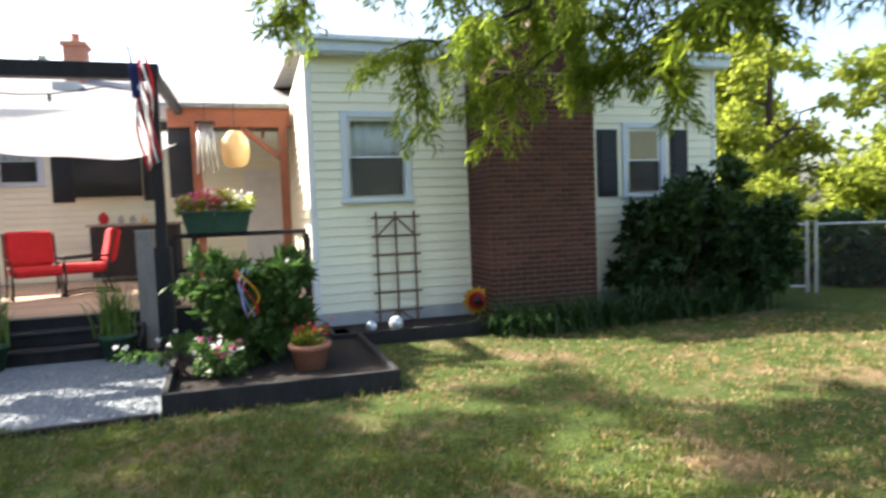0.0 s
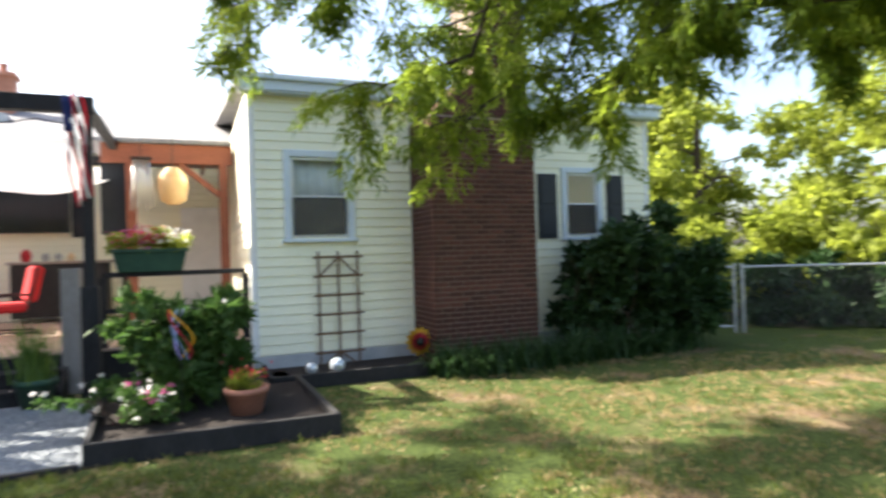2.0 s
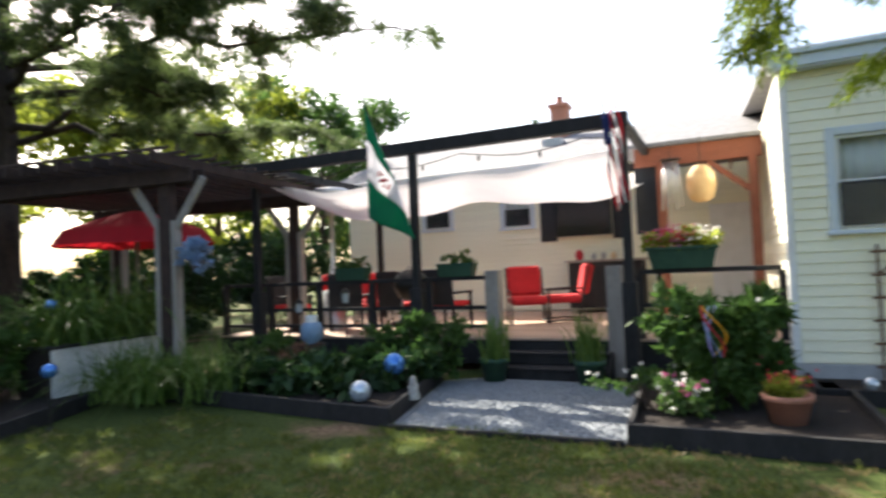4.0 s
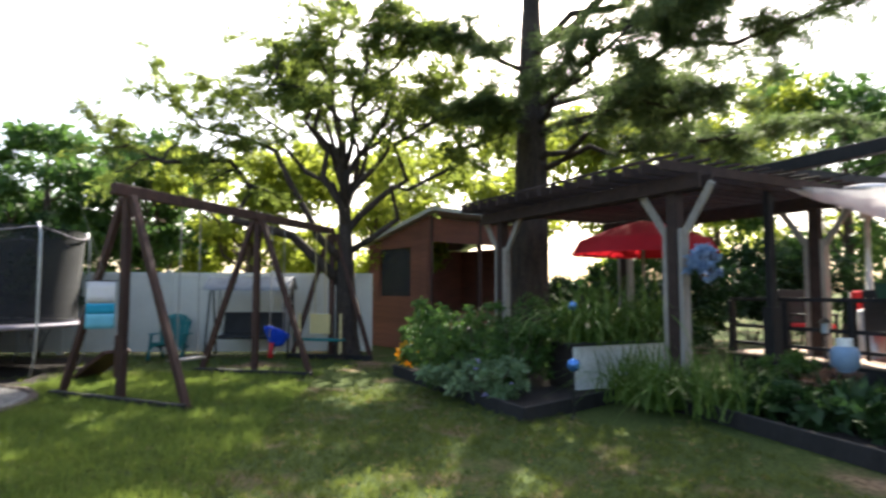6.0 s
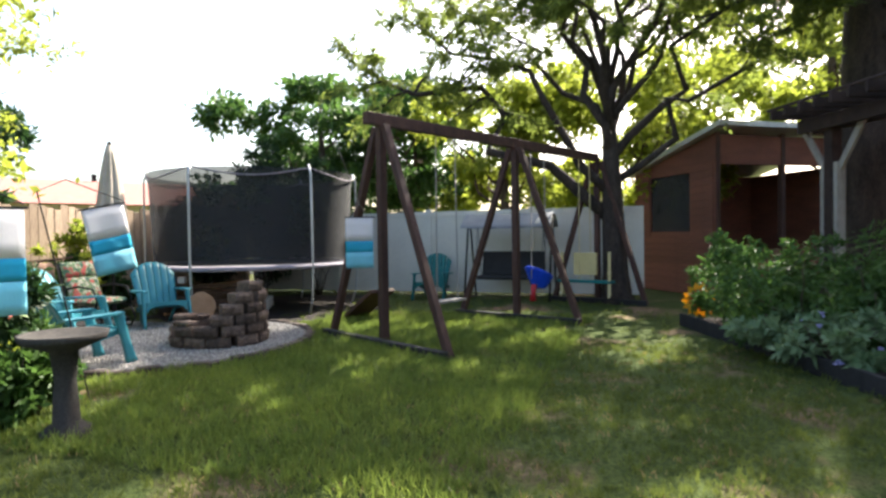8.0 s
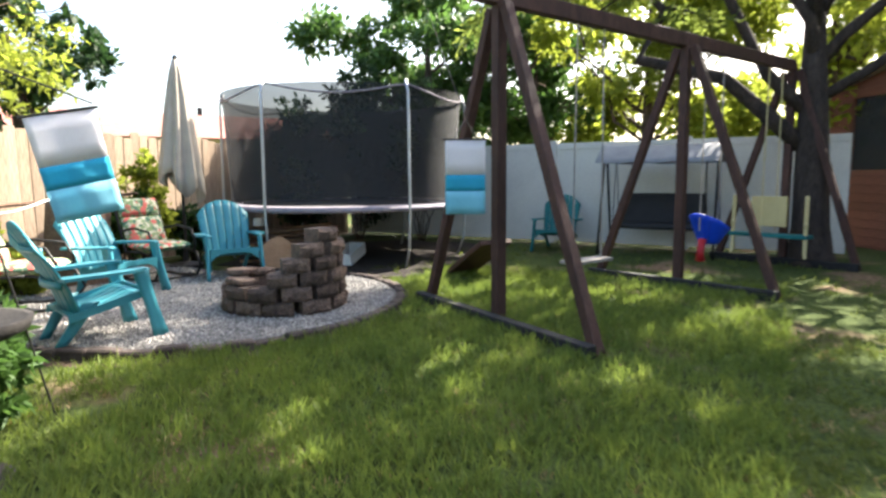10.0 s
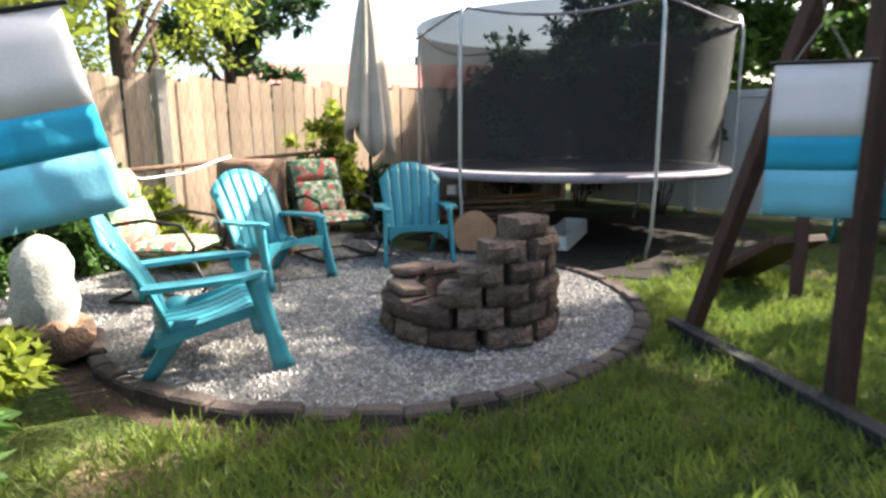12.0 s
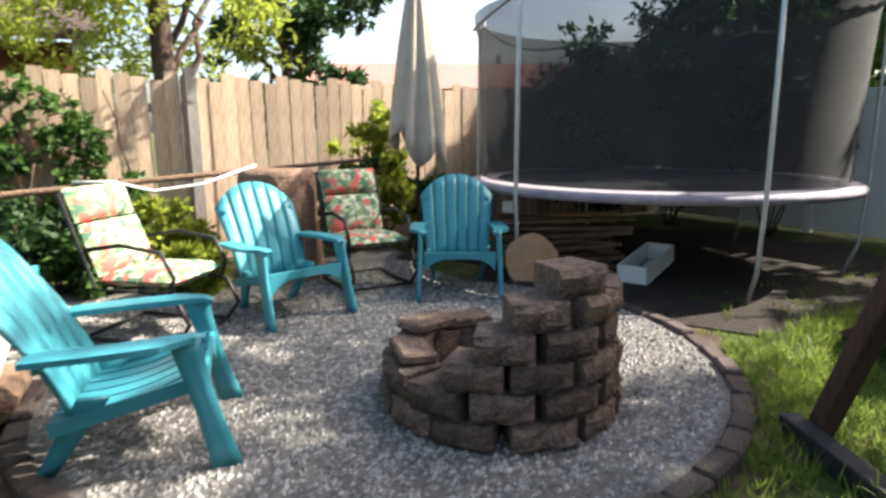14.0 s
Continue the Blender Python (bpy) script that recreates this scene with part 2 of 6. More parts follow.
def floral_material():
    """Cream cloth printed with green leaves and coral blooms."""
    m = bpy.data.materials.new("floral_cloth")
    m.use_nodes = True
    n, l = m.node_tree.nodes, m.node_tree.links
    p = n["Principled BSDF"]
    p.inputs["Roughness"].default_value = 0.9
    tc = n.new("ShaderNodeTexCoord")
    prev = None
    for scale, cut, col, off in ((22, 0.47, (0.20, 0.28, 0.13), 0), (15, 0.52, (0.07, 0.15, 0.09), 7), (9, 0.565, (0.55, 0.11, 0.09), 13)):
        mp, t, r, x = n.new("ShaderNodeMapping"), n.new("ShaderNodeTexNoise"), n.new("ShaderNodeValToRGB"), n.new("ShaderNodeMix")
        mp.inputs["Location"].default_value = (off, off, off)
        t.inputs["Scale"].default_value, t.inputs["Detail"].default_value = scale, 2.0
        r.color_ramp.elements[0].position, r.color_ramp.elements[1].position = cut, cut + 0.03
        x.data_type = "RGBA"
        x.inputs[6].default_value, x.inputs[7].default_value = (0.56, 0.51, 0.38, 1), (*col, 1)
        l.new(tc.outputs["Object"], mp.inputs[0]), l.new(mp.outputs[0], t.inputs["Vector"]), l.new(t.outputs[0], r.inputs[0]), l.new(r.outputs[0], x.inputs[0])
        if prev:
            l.new(prev, x.inputs[6])
        prev = x.outputs[2]
    l.new(prev, p.inputs["Base Color"])
    return m


M_FLORAL = floral_material()


# ---- mesh building ----
class MB:
    """Collects vertices and faces for one mesh."""

    def __init__(self):
        self.v, self.f = [], []

    def add(self, verts, faces, m=None):
        k = len(self.v)
        self.v += [tuple(m @ Vector(p)) if m else tuple(p) for p in verts]
        self.f += [tuple(i + k for i in q) for q in faces]
        return self

    def box(self, x0, y0, z0, x1, y1, z1, m=None, c=0.006):
        """Box with chamfered edges."""
        lo, hi = (min(x0, x1), min(y0, y1), min(z0, z1)), (max(x0, x1), max(y0, y1), max(z0, z1))
        c = min(c, *[(hi[i] - lo[i]) * 0.3 for i in range(3)])
        vs, idx = [], {}
        for sx in (0, 1):
            for sy in (0, 1):
                for sz in (0, 1):
                    s = (sx, sy, sz)
                    for a in range(3):
                        p = [(hi[i] - (0 if i == a else c)) if s[i] else (lo[i] + (0 if i == a else c)) for i in range(3)]
                        idx[(s, a)] = len(vs)
                        vs.append(p)
        fs = []
        for a in range(3):
            b, d = (a + 1) % 3, (a + 2) % 3
            for sa in (0, 1):
                q = []
                for sb, sd in ((0, 0), (1, 0), (1, 1), (0, 1)):
                    s = [0, 0, 0]
                    s[a], s[b], s[d] = sa, sb, sd
                    q.append(idx[(tuple(s), a)])
                fs.append(q if sa else q[::-1])
        for a in range(3):
            b, d = (a + 1) % 3, (a + 2) % 3
            for sb in (0, 1):
                for sd in (0, 1):
                    s0, s1 = [0, 0, 0], [0, 0, 0]
                    s1[a] = 1
                    s0[b] = s1[b] = sb
                    s0[d] = s1[d] = sd
                    q = [idx[(tuple(s0), b)], idx[(tuple(s1), b)], idx[(tuple(s1), d)], idx[(tuple(s0), d)]]
                    fs.append(q if sb != sd else q[::-1])
        for sx in (0, 1):
            for sy in (0, 1):
                for sz in (0, 1):
                    s = (sx, sy, sz)
                    q = [idx[(s, 0)], idx[(s, 1)], idx[(s, 2)]]
                    fs.append(q if (sx + sy + sz) % 2 else q[::-1])
        return self.add(vs, fs, m)

    def beam(self, p, q, w, h, c=0.006):
        """Squared timber from p to q, w wide and h deep."""
        p, q = Vector(p), Vector(q)
        d = q - p
        ln = d.length
        z = d.normalized()
        x = z.cross(Vector((0, 0, 1)))
        x = Vector((1, 0, 0)) if x.length < 1e-4 else x.normalized()
        y = z.cross(x)
        m = Matrix((x, y, z)).transposed().to_4x4()
        m.translation = p
        return self.box(-w / 2, -h / 2, 0, w / 2, h / 2, ln, m, c)

    def tube(self, pts, radii, n=8, cap=True):
        pts = [Vector(p) for p in pts]
        if not hasattr(radii, "__len__"):
            radii = [radii] * len(pts)
        k = len(self.v)
        x = None
        for i, p in enumerate(pts):
            d = (pts[min(i + 1, len(pts) - 1)] - pts[max(i - 1, 0)]).normalized()
            if x is None:
                x = d.orthogonal().normalized()
            else:
                x = x - d * x.dot(d)
                x = x.normalized() if x.length > 1e-5 else d.orthogonal().normalized()
            y = d.cross(x)
            for j in range(n):
                a = 2 * math.pi * j / n
                self.v.append(tuple(p + (x * math.cos(a) + y * math.sin(a)) * radii[i]))
        for i in range(len(pts) - 1):
            for j in range(n):
                a, b = k + i * n + j, k + i * n + (j + 1) % n
                self.f.append((a, b, b + n, a + n))
        if cap:
            self.f.append(tuple(k + j for j in reversed(range(n))))
            self.f.append(tuple(k + (len(pts) - 1) * n + j for j in range(n)))
        return self

    def lathe(self, prof, n=20, at=(0, 0, 0), wob=0.0):
        k = len(self.v)
        for r, z in prof:
            for j in range(n):
                a = 2 * math.pi * j / n
                rr = r * (1 + wob * math.sin(5 * a + z * 7))
                self.v.append((at[0] + rr * math.cos(a), at[1] + rr * math.sin(a), at[2] + z))
        for i in range(len(prof) - 1):
            for j in range(n):
                a, b = k + i * n + j, k + i * n + (j + 1) % n
                self.f.append((a, b, b + n, a + n))
        return self

    def ball(self, at, r, n=12, squash=1.0, rough=0.0):
        prof = [(max(1e-3, math.sin(math.pi * i / 8)) * r, -math.cos(math.pi * i / 8) * r * squash) for i in range(9)]
        k = len(self.v)
        self.lathe(prof, n, at)
        if rough:
            for i in range(k, len(self.v)):
                p = Vector(self.v[i])
                self.v[i] = tuple(p + (p - Vector(at)) * rough * noise.noise(p * 3 / r))
        return self

    def grid(self, fn, nu, nv):
        k = len(self.v)
        for i in range(nu + 1):
            for j in range(nv + 1):
                self.v.append(tuple(fn(i / nu, j / nv)))
        for i in range(nu):
            for j in range(nv):
                a = k + i * (nv + 1) + j
                self.f.append((a, a + nv + 1, a + nv + 2, a + 1))
        return self

    def poly(self, pts, z0, z1):
        n = len(pts)
        return self.add([(x, y, z0) for x, y in pts] + [(x, y, z1) for x, y in pts],
                        [tuple(reversed(range(n))), tuple(range(n, 2 * n))] + [(i, (i + 1) % n, n + (i + 1) % n, n + i) for i in range(n)])

    def mesh(self, name, material, smooth=False):
        me = bpy.data.meshes.new(name)
        me.from_pydata(self.v, [], self.f)
        if smooth:
            me.polygons.foreach_set("use_smooth", [True] * len(me.polygons))
        me.materials.append(material)
        me.update()
        return me

    def ob(self, name, material, parent=None, smooth=False, m=None, thick=0.0):
        o = new(name, self.mesh(name, material, smooth))
        if m:
            o.matrix_basis = m
        if parent:
            o.parent = parent
        if thick:
            s = o.modifiers.new("thickness", "SOLIDIFY")
            s.thickness = thick
        return o


def thing(name, m, label, category, group="", kind=""):
    e = new(name)
    e.matrix_basis = m
    e.empty_display_size = 0.1
    return tagged(e, label, category, group, kind)


def piece(name, me, parent, m):
    o = new(name, me)
    o.matrix_basis = m
    o.parent = parent
    return o


rng = np.random.default_rng(5)


def leaf_mesh(name, P, D, L, W, material, tilt=0.9):
    """One diamond leaf at each place P, pointing along D, L long and W wide."""
    P, D = np.asarray(P, float), np.asarray(D, float)
    n = len(P)
    D /= np.linalg.norm(D, axis=1)[:, None] + 1e-9
    R = rng.normal(size=(n, 3))
    S = np.cross(D, R)
    S /= np.linalg.norm(S, axis=1)[:, None] + 1e-9
    N = np.cross(D, S)
    L = np.broadcast_to(np.asarray(L, float), (n,))[:, None]
    W = np.broadcast_to(np.asarray(W, float), (n,))[:, None]
    mid = P + D * L * 0.45 + N * L * 0.08
    V = np.stack([P, mid + S * W / 2, P + D * L, mid - S * W / 2], 1).reshape(-1, 3)
    me = bpy.data.meshes.new(name)
    me.vertices.add(4 * n), me.loops.add(4 * n), me.polygons.add(n)
    me.vertices.foreach_set("co", V.ravel())
    me.loops.foreach_set("vertex_index", np.arange(4 * n, dtype=np.int32))
    me.polygons.foreach_set("loop_start", np.arange(0, 4 * n, 4, dtype=np.int32))
    me.update(calc_edges=True)
    me.materials.append(material)
    return me


def in_blobs(blobs, n, shell=0.55):
    """n places spread through blobs (x, y, z, rx, ry, rz), denser to the outside, broken into clumps."""
    B = np.array(blobs, float)
    w = B[:, 3] * B[:, 4] * B[:, 5]
    w = w ** 0.75
    per = 26
    k = max(1, n // per)
    pick = rng.choice(len(B), k, p=w / w.sum())
    d = rng.normal(size=(k, 3))
    d /= np.linalg.norm(d, axis=1)[:, None]
    r = shell + (1 - shell) * rng.random(k) ** 0.6
    c = B[pick, :3] + d * B[pick, 3:] * (r * rng.uniform(0.75, 1.12, k))[:, None]
    size = (B[pick, 3:].mean(1) * 0.20)[:, None]
    P = np.repeat(c, per, 0) + rng.normal(size=(k * per, 3)) * np.repeat(size, per, 0) * np.array([1, 1, 0.6])
    out = np.repeat(d, per, 0)
    return P, out


def crown(name, blobs, n, length, width, material, parent, droop=0.3, shell=0.55):
    P, out = in_blobs(blobs, n, shell)
    D = out * 0.6 + rng.normal(size=P.shape) * 0.7 + np.array([0, 0, -droop])
    me = leaf_mesh(name, P, D, length * rng.uniform(0.6, 1.3, len(P)), width * rng.uniform(0.6, 1.3, len(P)), material)
    o = new(name, me)
    o.parent = parent
    return tagged(o, kind="stuff")


def limb(mb, p, q, r0, r1, bend=0.25, seed=0, n=8):
    """A crooked, tapering limb from p to q; gives its points."""
    rr = random.Random(seed)
    p, q = Vector(p), Vector(q)
    ln = (q - p).length
    pts, rad = [], []
    for i in range(8):
        t = i / 7
        off = Vector((rr.uniform(-1, 1), rr.uniform(-1, 1), rr.uniform(-0.6, 0.9))) * ln * bend * 0.25 * math.sin(math.pi * t)
        pts.append(p.lerp(q, t) + off)
        rad.append(r0 + (r1 - r0) * t)
    mb.tube(pts, rad, n)
    return pts


def tree(name, base, top, r, limbs, blobs, leaves, length, width, leaf, bark, label, droop=0.3, shell=0.55, bend=0.2, twigs=3):
    """A trunk from base to top, limbs (share of the trunk's height, end), and a crown; all places in the world."""
    e = thing(name, pose(*base), label, "tree")
    b = Vector(base)
    mb = MB()
    t = Vector(top) - b
    mb.tube([Vector((0, 0, -0.05)), t * 0.03, t * 0.12, t * 0.4 + Vector((r * 0.3, 0, 0)), t * 0.7, t], [r * 1.7, r * 1.25, r * 1.02, r * 0.85, r * 0.6, r * 0.25], 12)
    mb.ob("trunk", bark, e, True)
    lb = MB()
    for i, (f, end, lr) in enumerate(limbs):
        pts = limb(lb, t * f, Vector(end) - b, lr, lr * 0.35, bend * 2, seed=i + len(name))
        for k in range(twigs):
            s = pts[3 + k % 5]
            d = Vector((random.uniform(-1, 1), random.uniform(-1, 1), random.uniform(-0.3, 0.7))) * (Vector(end) - b - t * f).length * 0.35
            limb(lb, s, s + d, lr * 0.4, lr * 0.1, 0.5, seed=i * 7 + k, n=5)
    if limbs:
        lb.ob("limb", bark, e, True)
    crown("foliage", [(x - b.x, y - b.y, z - b.z, a, c, d) for x, y, z, a, c, d in blobs], leaves, length, width, leaf, e, droop, shell)
    return e


def arch(p, q, lift, seed, wob, n=9):
    """A crooked line from p to q that rises by lift in its middle."""
    rr = random.Random(seed)
    p, q = Vector(p), Vector(q)
    ln = (q - p).length
    return [p.lerp(q, i / (n - 1)) + Vector((0, 0, lift * ln * math.sin(math.pi * i / (n - 1))))
            + Vector((rr.uniform(-1, 1), rr.uniform(-1, 1), rr.uniform(-0.7, 0.7))) * ln * wob * math.sin(math.pi * i / (n - 1)) for i in range(n)]


def grown_tree(name, base, top, r, limbs, leaf, bark, label, sub=12, twigs=9, leaves=60, length=0.13, width=0.03, reach=0.34, droop=0.4, flat=0.5, lift=0.08, wob=0.07, spray=0.5, start=0.3):
    """Trunk, limbs (share of the trunk's height, end, radius), branches off the limbs, and leaves along the twigs of every branch."""
    e = thing(name, pose(*base), label, "tree")
    rr = random.Random(len(label) * 31 + sub)
    b, t = Vector(base), Vector(top) - Vector(base)
    MB().tube([Vector((0, 0, -0.05)), t * 0.03, t * 0.12, t * 0.4 + Vector((r * 0.3, 0, 0)), t * 0.7, t], [r * 1.7, r * 1.25, r * 1.02, r * 0.85, r * 0.6, r * 0.25], 14).ob("trunk", bark, e, True)
    lb, P, D = MB(), [], []
    for i, (f, end, lr) in enumerate(limbs):
        pts = arch(t * f, Vector(end) - b, lift, i * 13 + sub, wob)
        ln = (pts[-1] - pts[0]).length
        lb.tube(pts, [lr * (1 - 0.82 * k / 8) ** 1.15 for k in range(9)], 8)
        for k in range(sub):
            u = start + (1 - start) * (k + rr.random()) / sub
            j = min(7, int(u * 8))
            s = pts[j].lerp(pts[j + 1], u * 8 - j)
            along = (pts[j + 1] - pts[j]).normalized()
            d = along * rr.uniform(0.2, 0.9) + Vector((rr.gauss(0, 1), rr.gauss(0, 1), rr.gauss(0, flat))).normalized()
            bl = reach * min(ln, 4.5) * rr.uniform(0.5, 1.1) * (1.15 - 0.5 * u)
            q = s + d.normalized() * bl + Vector((0, 0, -droop * bl * 0.3))
            bp = arch(s, q, 0.10, i * 101 + k, 0.09, 5)
            lb.tube(bp, [lr * 0.26, lr * 0.21, lr * 0.15, lr * 0.10, lr * 0.05], 5, False)
            for m in range(twigs):
                v = (m + rr.random()) / twigs * 0.999
                c = int(v * 4)
                o = bp[c].lerp(bp[c + 1], v * 4 - c)
                w = (d.normalized() * 0.6 + Vector((rr.gauss(0, 1), rr.gauss(0, 1), rr.gauss(0, flat))).normalized() + Vector((0, 0, -droop))).normalized() * spray * bl * rr.uniform(0.4, 1.0)
                a = rng.random(leaves)[:, None]
                P.append(np.array(o) + a * np.array(w) + a * a * np.array([0, 0, -droop * 0.25 * w.length]) + rng.normal(size=(leaves, 3)) * 0.022 * (1 + length * 5))
                D.append(np.tile(np.array(w.normalized()), (leaves, 1)) + rng.normal(size=(leaves, 3)) * (0.75, 0.75, 0.55) + (0, 0, -droop * 0.6))
    lb.ob("limb", bark, e, True)
    P, D = np.concatenate(P), np.concatenate(D)
    o = new("foliage", leaf_mesh("foliage", P, D, length * rng.uniform(0.6, 1.3, len(P)), width * rng.uniform(0.6, 1.3, len(P)), leaf))
    o.parent = e
    tagged(o, kind="stuff")
    return e


def shrub(name, at, rx, ry, h, leaves, length, width, leaf, label, blooms=(), category="shrub", droop=0.1):
    e = thing(name, pose(*at), label, category)
    mb = MB()
    for i in range(7):
        a = i * 0.9
        limb(mb, (0.05 * math.cos(a), 0.05 * math.sin(a), 0), (rx * 0.6 * math.cos(a), ry * 0.6 * math.sin(a), h * 0.75), 0.014, 0.005, 0.3, i, 5)
    mb.ob("stem", M_BARK, e, True)
    bl = [(random.uniform(-0.75, 0.75) * rx, random.uniform(-0.75, 0.75) * ry, h * random.uniform(0.2, 0.82), rx * random.uniform(0.22, 0.45), ry * random.uniform(0.22, 0.45), h * random.uniform(0.12, 0.24)) for _ in range(15)]
    crown("foliage", bl, leaves, length, width, leaf, e, droop, 0.35)
    for col, num, size in blooms:
        P, out = in_blobs(bl, num * 26, 0.95)
        P = P[::26][:num]
        P[:, 2] = np.clip(P[:, 2] + 0.04, 0.1, h)
        Q = np.repeat(P, 7, 0)
        D = rng.normal(size=Q.shape) + np.array([0, 0, 0.5])
        o = new("bloom", leaf_mesh("bloom", Q, D, size, size * 0.7, PETAL[col]))
        o.parent = e
        tagged(o, kind="stuff")
    return e


def blades(mb_name, n, rad, h, width, material, parent, lean=0.5, at=(0, 0, 0), sx=1.0):
    """Arching strap leaves from a crown."""
    mb = MB()
    for i in range(n):
        a, k = random.uniform(0, 6.283), random.uniform(0.55, 1.1)
        x0, y0 = random.gauss(0, rad * sx), random.gauss(0, rad)
        dx, dy = math.cos(a), math.sin(a)
        ln = h * k
        sp = random.uniform(0.2, 1.0) * lean * ln
        w = width * random.uniform(0.7, 1.2)
        base = len(mb.v)
        for j in range(6):
            t = j / 5
            r = sp * t ** 1.6
            z = ln * (t - 0.42 * (sp / ln) * t ** 2.6 * 1.6)
            ww = w * (1 - t) ** 0.6 + 0.001
            mb.v.append((at[0] + x0 + dx * r - dy * ww / 2, at[1] + y0 + dy * r + dx * ww / 2, at[2] + max(0.01, z)))
            mb.v.append((at[0] + x0 + dx * r + dy * ww / 2, at[1] + y0 + dy * r - dx * ww / 2, at[2] + max(0.01, z)))
        for j in range(5):
            q = base + 2 * j
            mb.f.append((q, q + 1, q + 3, q + 2))
    return tagged(mb.ob(mb_name, material, parent, True), kind="stuff")


def strap_plant(name, at, n, rad, h, label, width=0.022, lean=0.5, material=None, sx=1.0, rz=0):
    e = thing(name, pose(*at, 0, 0, rz), label, "plant")
    blades("leaves", n, rad, h, width, material or L_BLADE, e, lean, sx=sx)
    return e

# ---- large structure: ground, house, deck ----
g = MB()
g.grid(lambda u, v: ((u - 0.5) * 4000, (v - 0.5) * 4000, 0), 60, 60)
ground = tagged(g.ob("ground", M_LAWN), "patchy lawn with dry and bare sandy spots", "lawn", kind="structure")

H = pose(-1.68, 7.9, 0, 0, 0, 17)


def hp(s, off, z, rz=0):
    return H @ pose(s, off, z, 0, 0, rz)


board_mesh = MB().add([(0, 0, 0), (1, 0, 0), (1, -0.018, 0.004), (0, -0.018, 0.004), (0, -0.004, 0.127), (1, -0.004, 0.127), (0, 0.006, 0.127), (1, 0.006, 0.127)],
                      [(0, 1, 2, 3)[::-1], (3, 2, 5, 4), (4, 5, 7, 6), (0, 3, 4, 6), (1, 7, 5, 2)]).mesh("board", M_SIDING)


def clad(parent, x0, x1, z0, z1, holes, m):
    """Lapped siding on a wall face from x0 to x1, leaving out holes (x0, x1, z0, z1)."""
    z = z0
    while z < z1 - 0.02:
        cuts = [(x0, x1)]
        for a, b, c, d in holes:
            if z + 0.06 > c and z + 0.06 < d:
                cuts = [seg for p, q in cuts for seg in ((p, min(q, a)), (max(p, b), q)) if seg[1] - seg[0] > 0.02]
        for p, q in cuts:
            piece("board", board_mesh, parent, m @ Matrix.Translation((p, 0, z)) @ Matrix.Diagonal((q - p, 1, 1, 1)))
        z += 0.125


def wall_core(name, parent, x0, x1, z0, z1, holes, y0, y1, material, m=None):
    """A wall as blocks round its openings."""
    mb = MB()
    xs = sorted({x0, x1, *[h[0] for h in holes], *[h[1] for h in holes]})
    for a, b in zip(xs, xs[1:]):
        zs = [(z0, z1)]
        for h in holes:
            if h[0] <= a and b <= h[1]:
                zs = [s for p, q in zs for s in ((p, min(q, h[2])), (max(p, h[3]), q)) if s[1] > s[0]]
        for p, q in zs:
            mb.box(a, y0, p, b, y1, q, c=0.0005)
    return mb.ob(name, material, parent, m=m)


def window(parent, m, w, h, name="window", curtain=True, trim=0.09):
    """Double-hung window: trim, two sashes, panes, sill; its middle bottom at m."""
    e = new(name)
    e.matrix_basis, e.parent = m, parent
    f = MB()
    for a in (-1, 1):
        f.box(a * w / 2, -0.05, -0.02, a * (w / 2 + trim), 0.03, h + trim)
    f.box(-w / 2, -0.05, h, w / 2, 0.03, h + trim)
    f.box(-w / 2 - trim - 0.03, -0.075, -0.07, w / 2 + trim + 0.03, 0.03, -0.02)
    f.ob("frame", M_TRIM, e)
    for k, (z0, z1, y) in enumerate(((0, h / 2 + 0.02, 0.03), (h / 2 - 0.02, h, 0.0))):
        s = MB()
        s.box(-w / 2, y - 0.02, z0, -w / 2 + 0.04, y + 0.02, z1).box(w / 2 - 0.04, y - 0.02, z0, w / 2, y + 0.02, z1)
        s.box(-w / 2 + 0.04, y - 0.02, z0, w / 2 - 0.04, y + 0.02, z0 + 0.04).box(-w / 2 + 0.04, y - 0.02, z1 - 0.04, w / 2 - 0.04, y + 0.02, z1)
        s.ob("sash", M_WHITE, e)
        p = MB().box(-w / 2 + 0.04, y - 0.003, z0 + 0.04, w / 2 - 0.04, y + 0.003, z1 - 0.04, c=0.0005).ob("pane", M_GLASS, e)
        p.visible_shadow = False
    MB().box(-w / 2 + 0.03, -0.03, 0.03, w / 2 - 0.03, -0.026, h / 2, c=0.0005).ob("screen", M_SCRN, e)
    if curtain:
        MB().grid(lambda u, v: (-w / 2 + u * w, 0.10 + 0.015 * math.sin(u * 30), h * 0.5 + v * h * 0.5), 40, 1).ob("curtain", M_WHITE, e, True, thick=0.004)
    return e


def shutter(parent, m, w, h):
    mb = MB()
    mb.box(-w / 2, -0.03, 0, w / 2, 0, h)
    for z0, z1 in ((0.06, h * 0.48), (h * 0.54, h - 0.06)):
        mb.box(-w / 2 + 0.05, -0.042, z0, w / 2 - 0.05, -0.03, z1, c=0.012)
    return mb.ob("shutter", M_SHUT, parent, m=m)


house = thing("house", H, "single-storey house with cream vinyl siding and grey roof", "house", kind="structure")
W1, W2 = (0.50, 1.25, 1.77, 2.82), (4.72, 5.30, 1.72, 2.70)
EX, EZ = 6.33, 3.72
front = wall_core("wall_front", house, 0, EX, 0.0, EZ, [W1, W2], 0.0, 0.14, M_SIDING)
side = wall_core("wall_side", house, 0.0, 0.14, 0.0, EZ, [], 0.142, 5.5, M_SIDING)
MB().box(EX - 0.14, 0.142, 0, EX, 9, EZ).ob("wall_end", M_SIDING, house)
MB().box(-0.02, -0.03, 0, EX + 0.02, -0.002, 0.26).ob("foundation", M_CONC, house)
corner = MB()
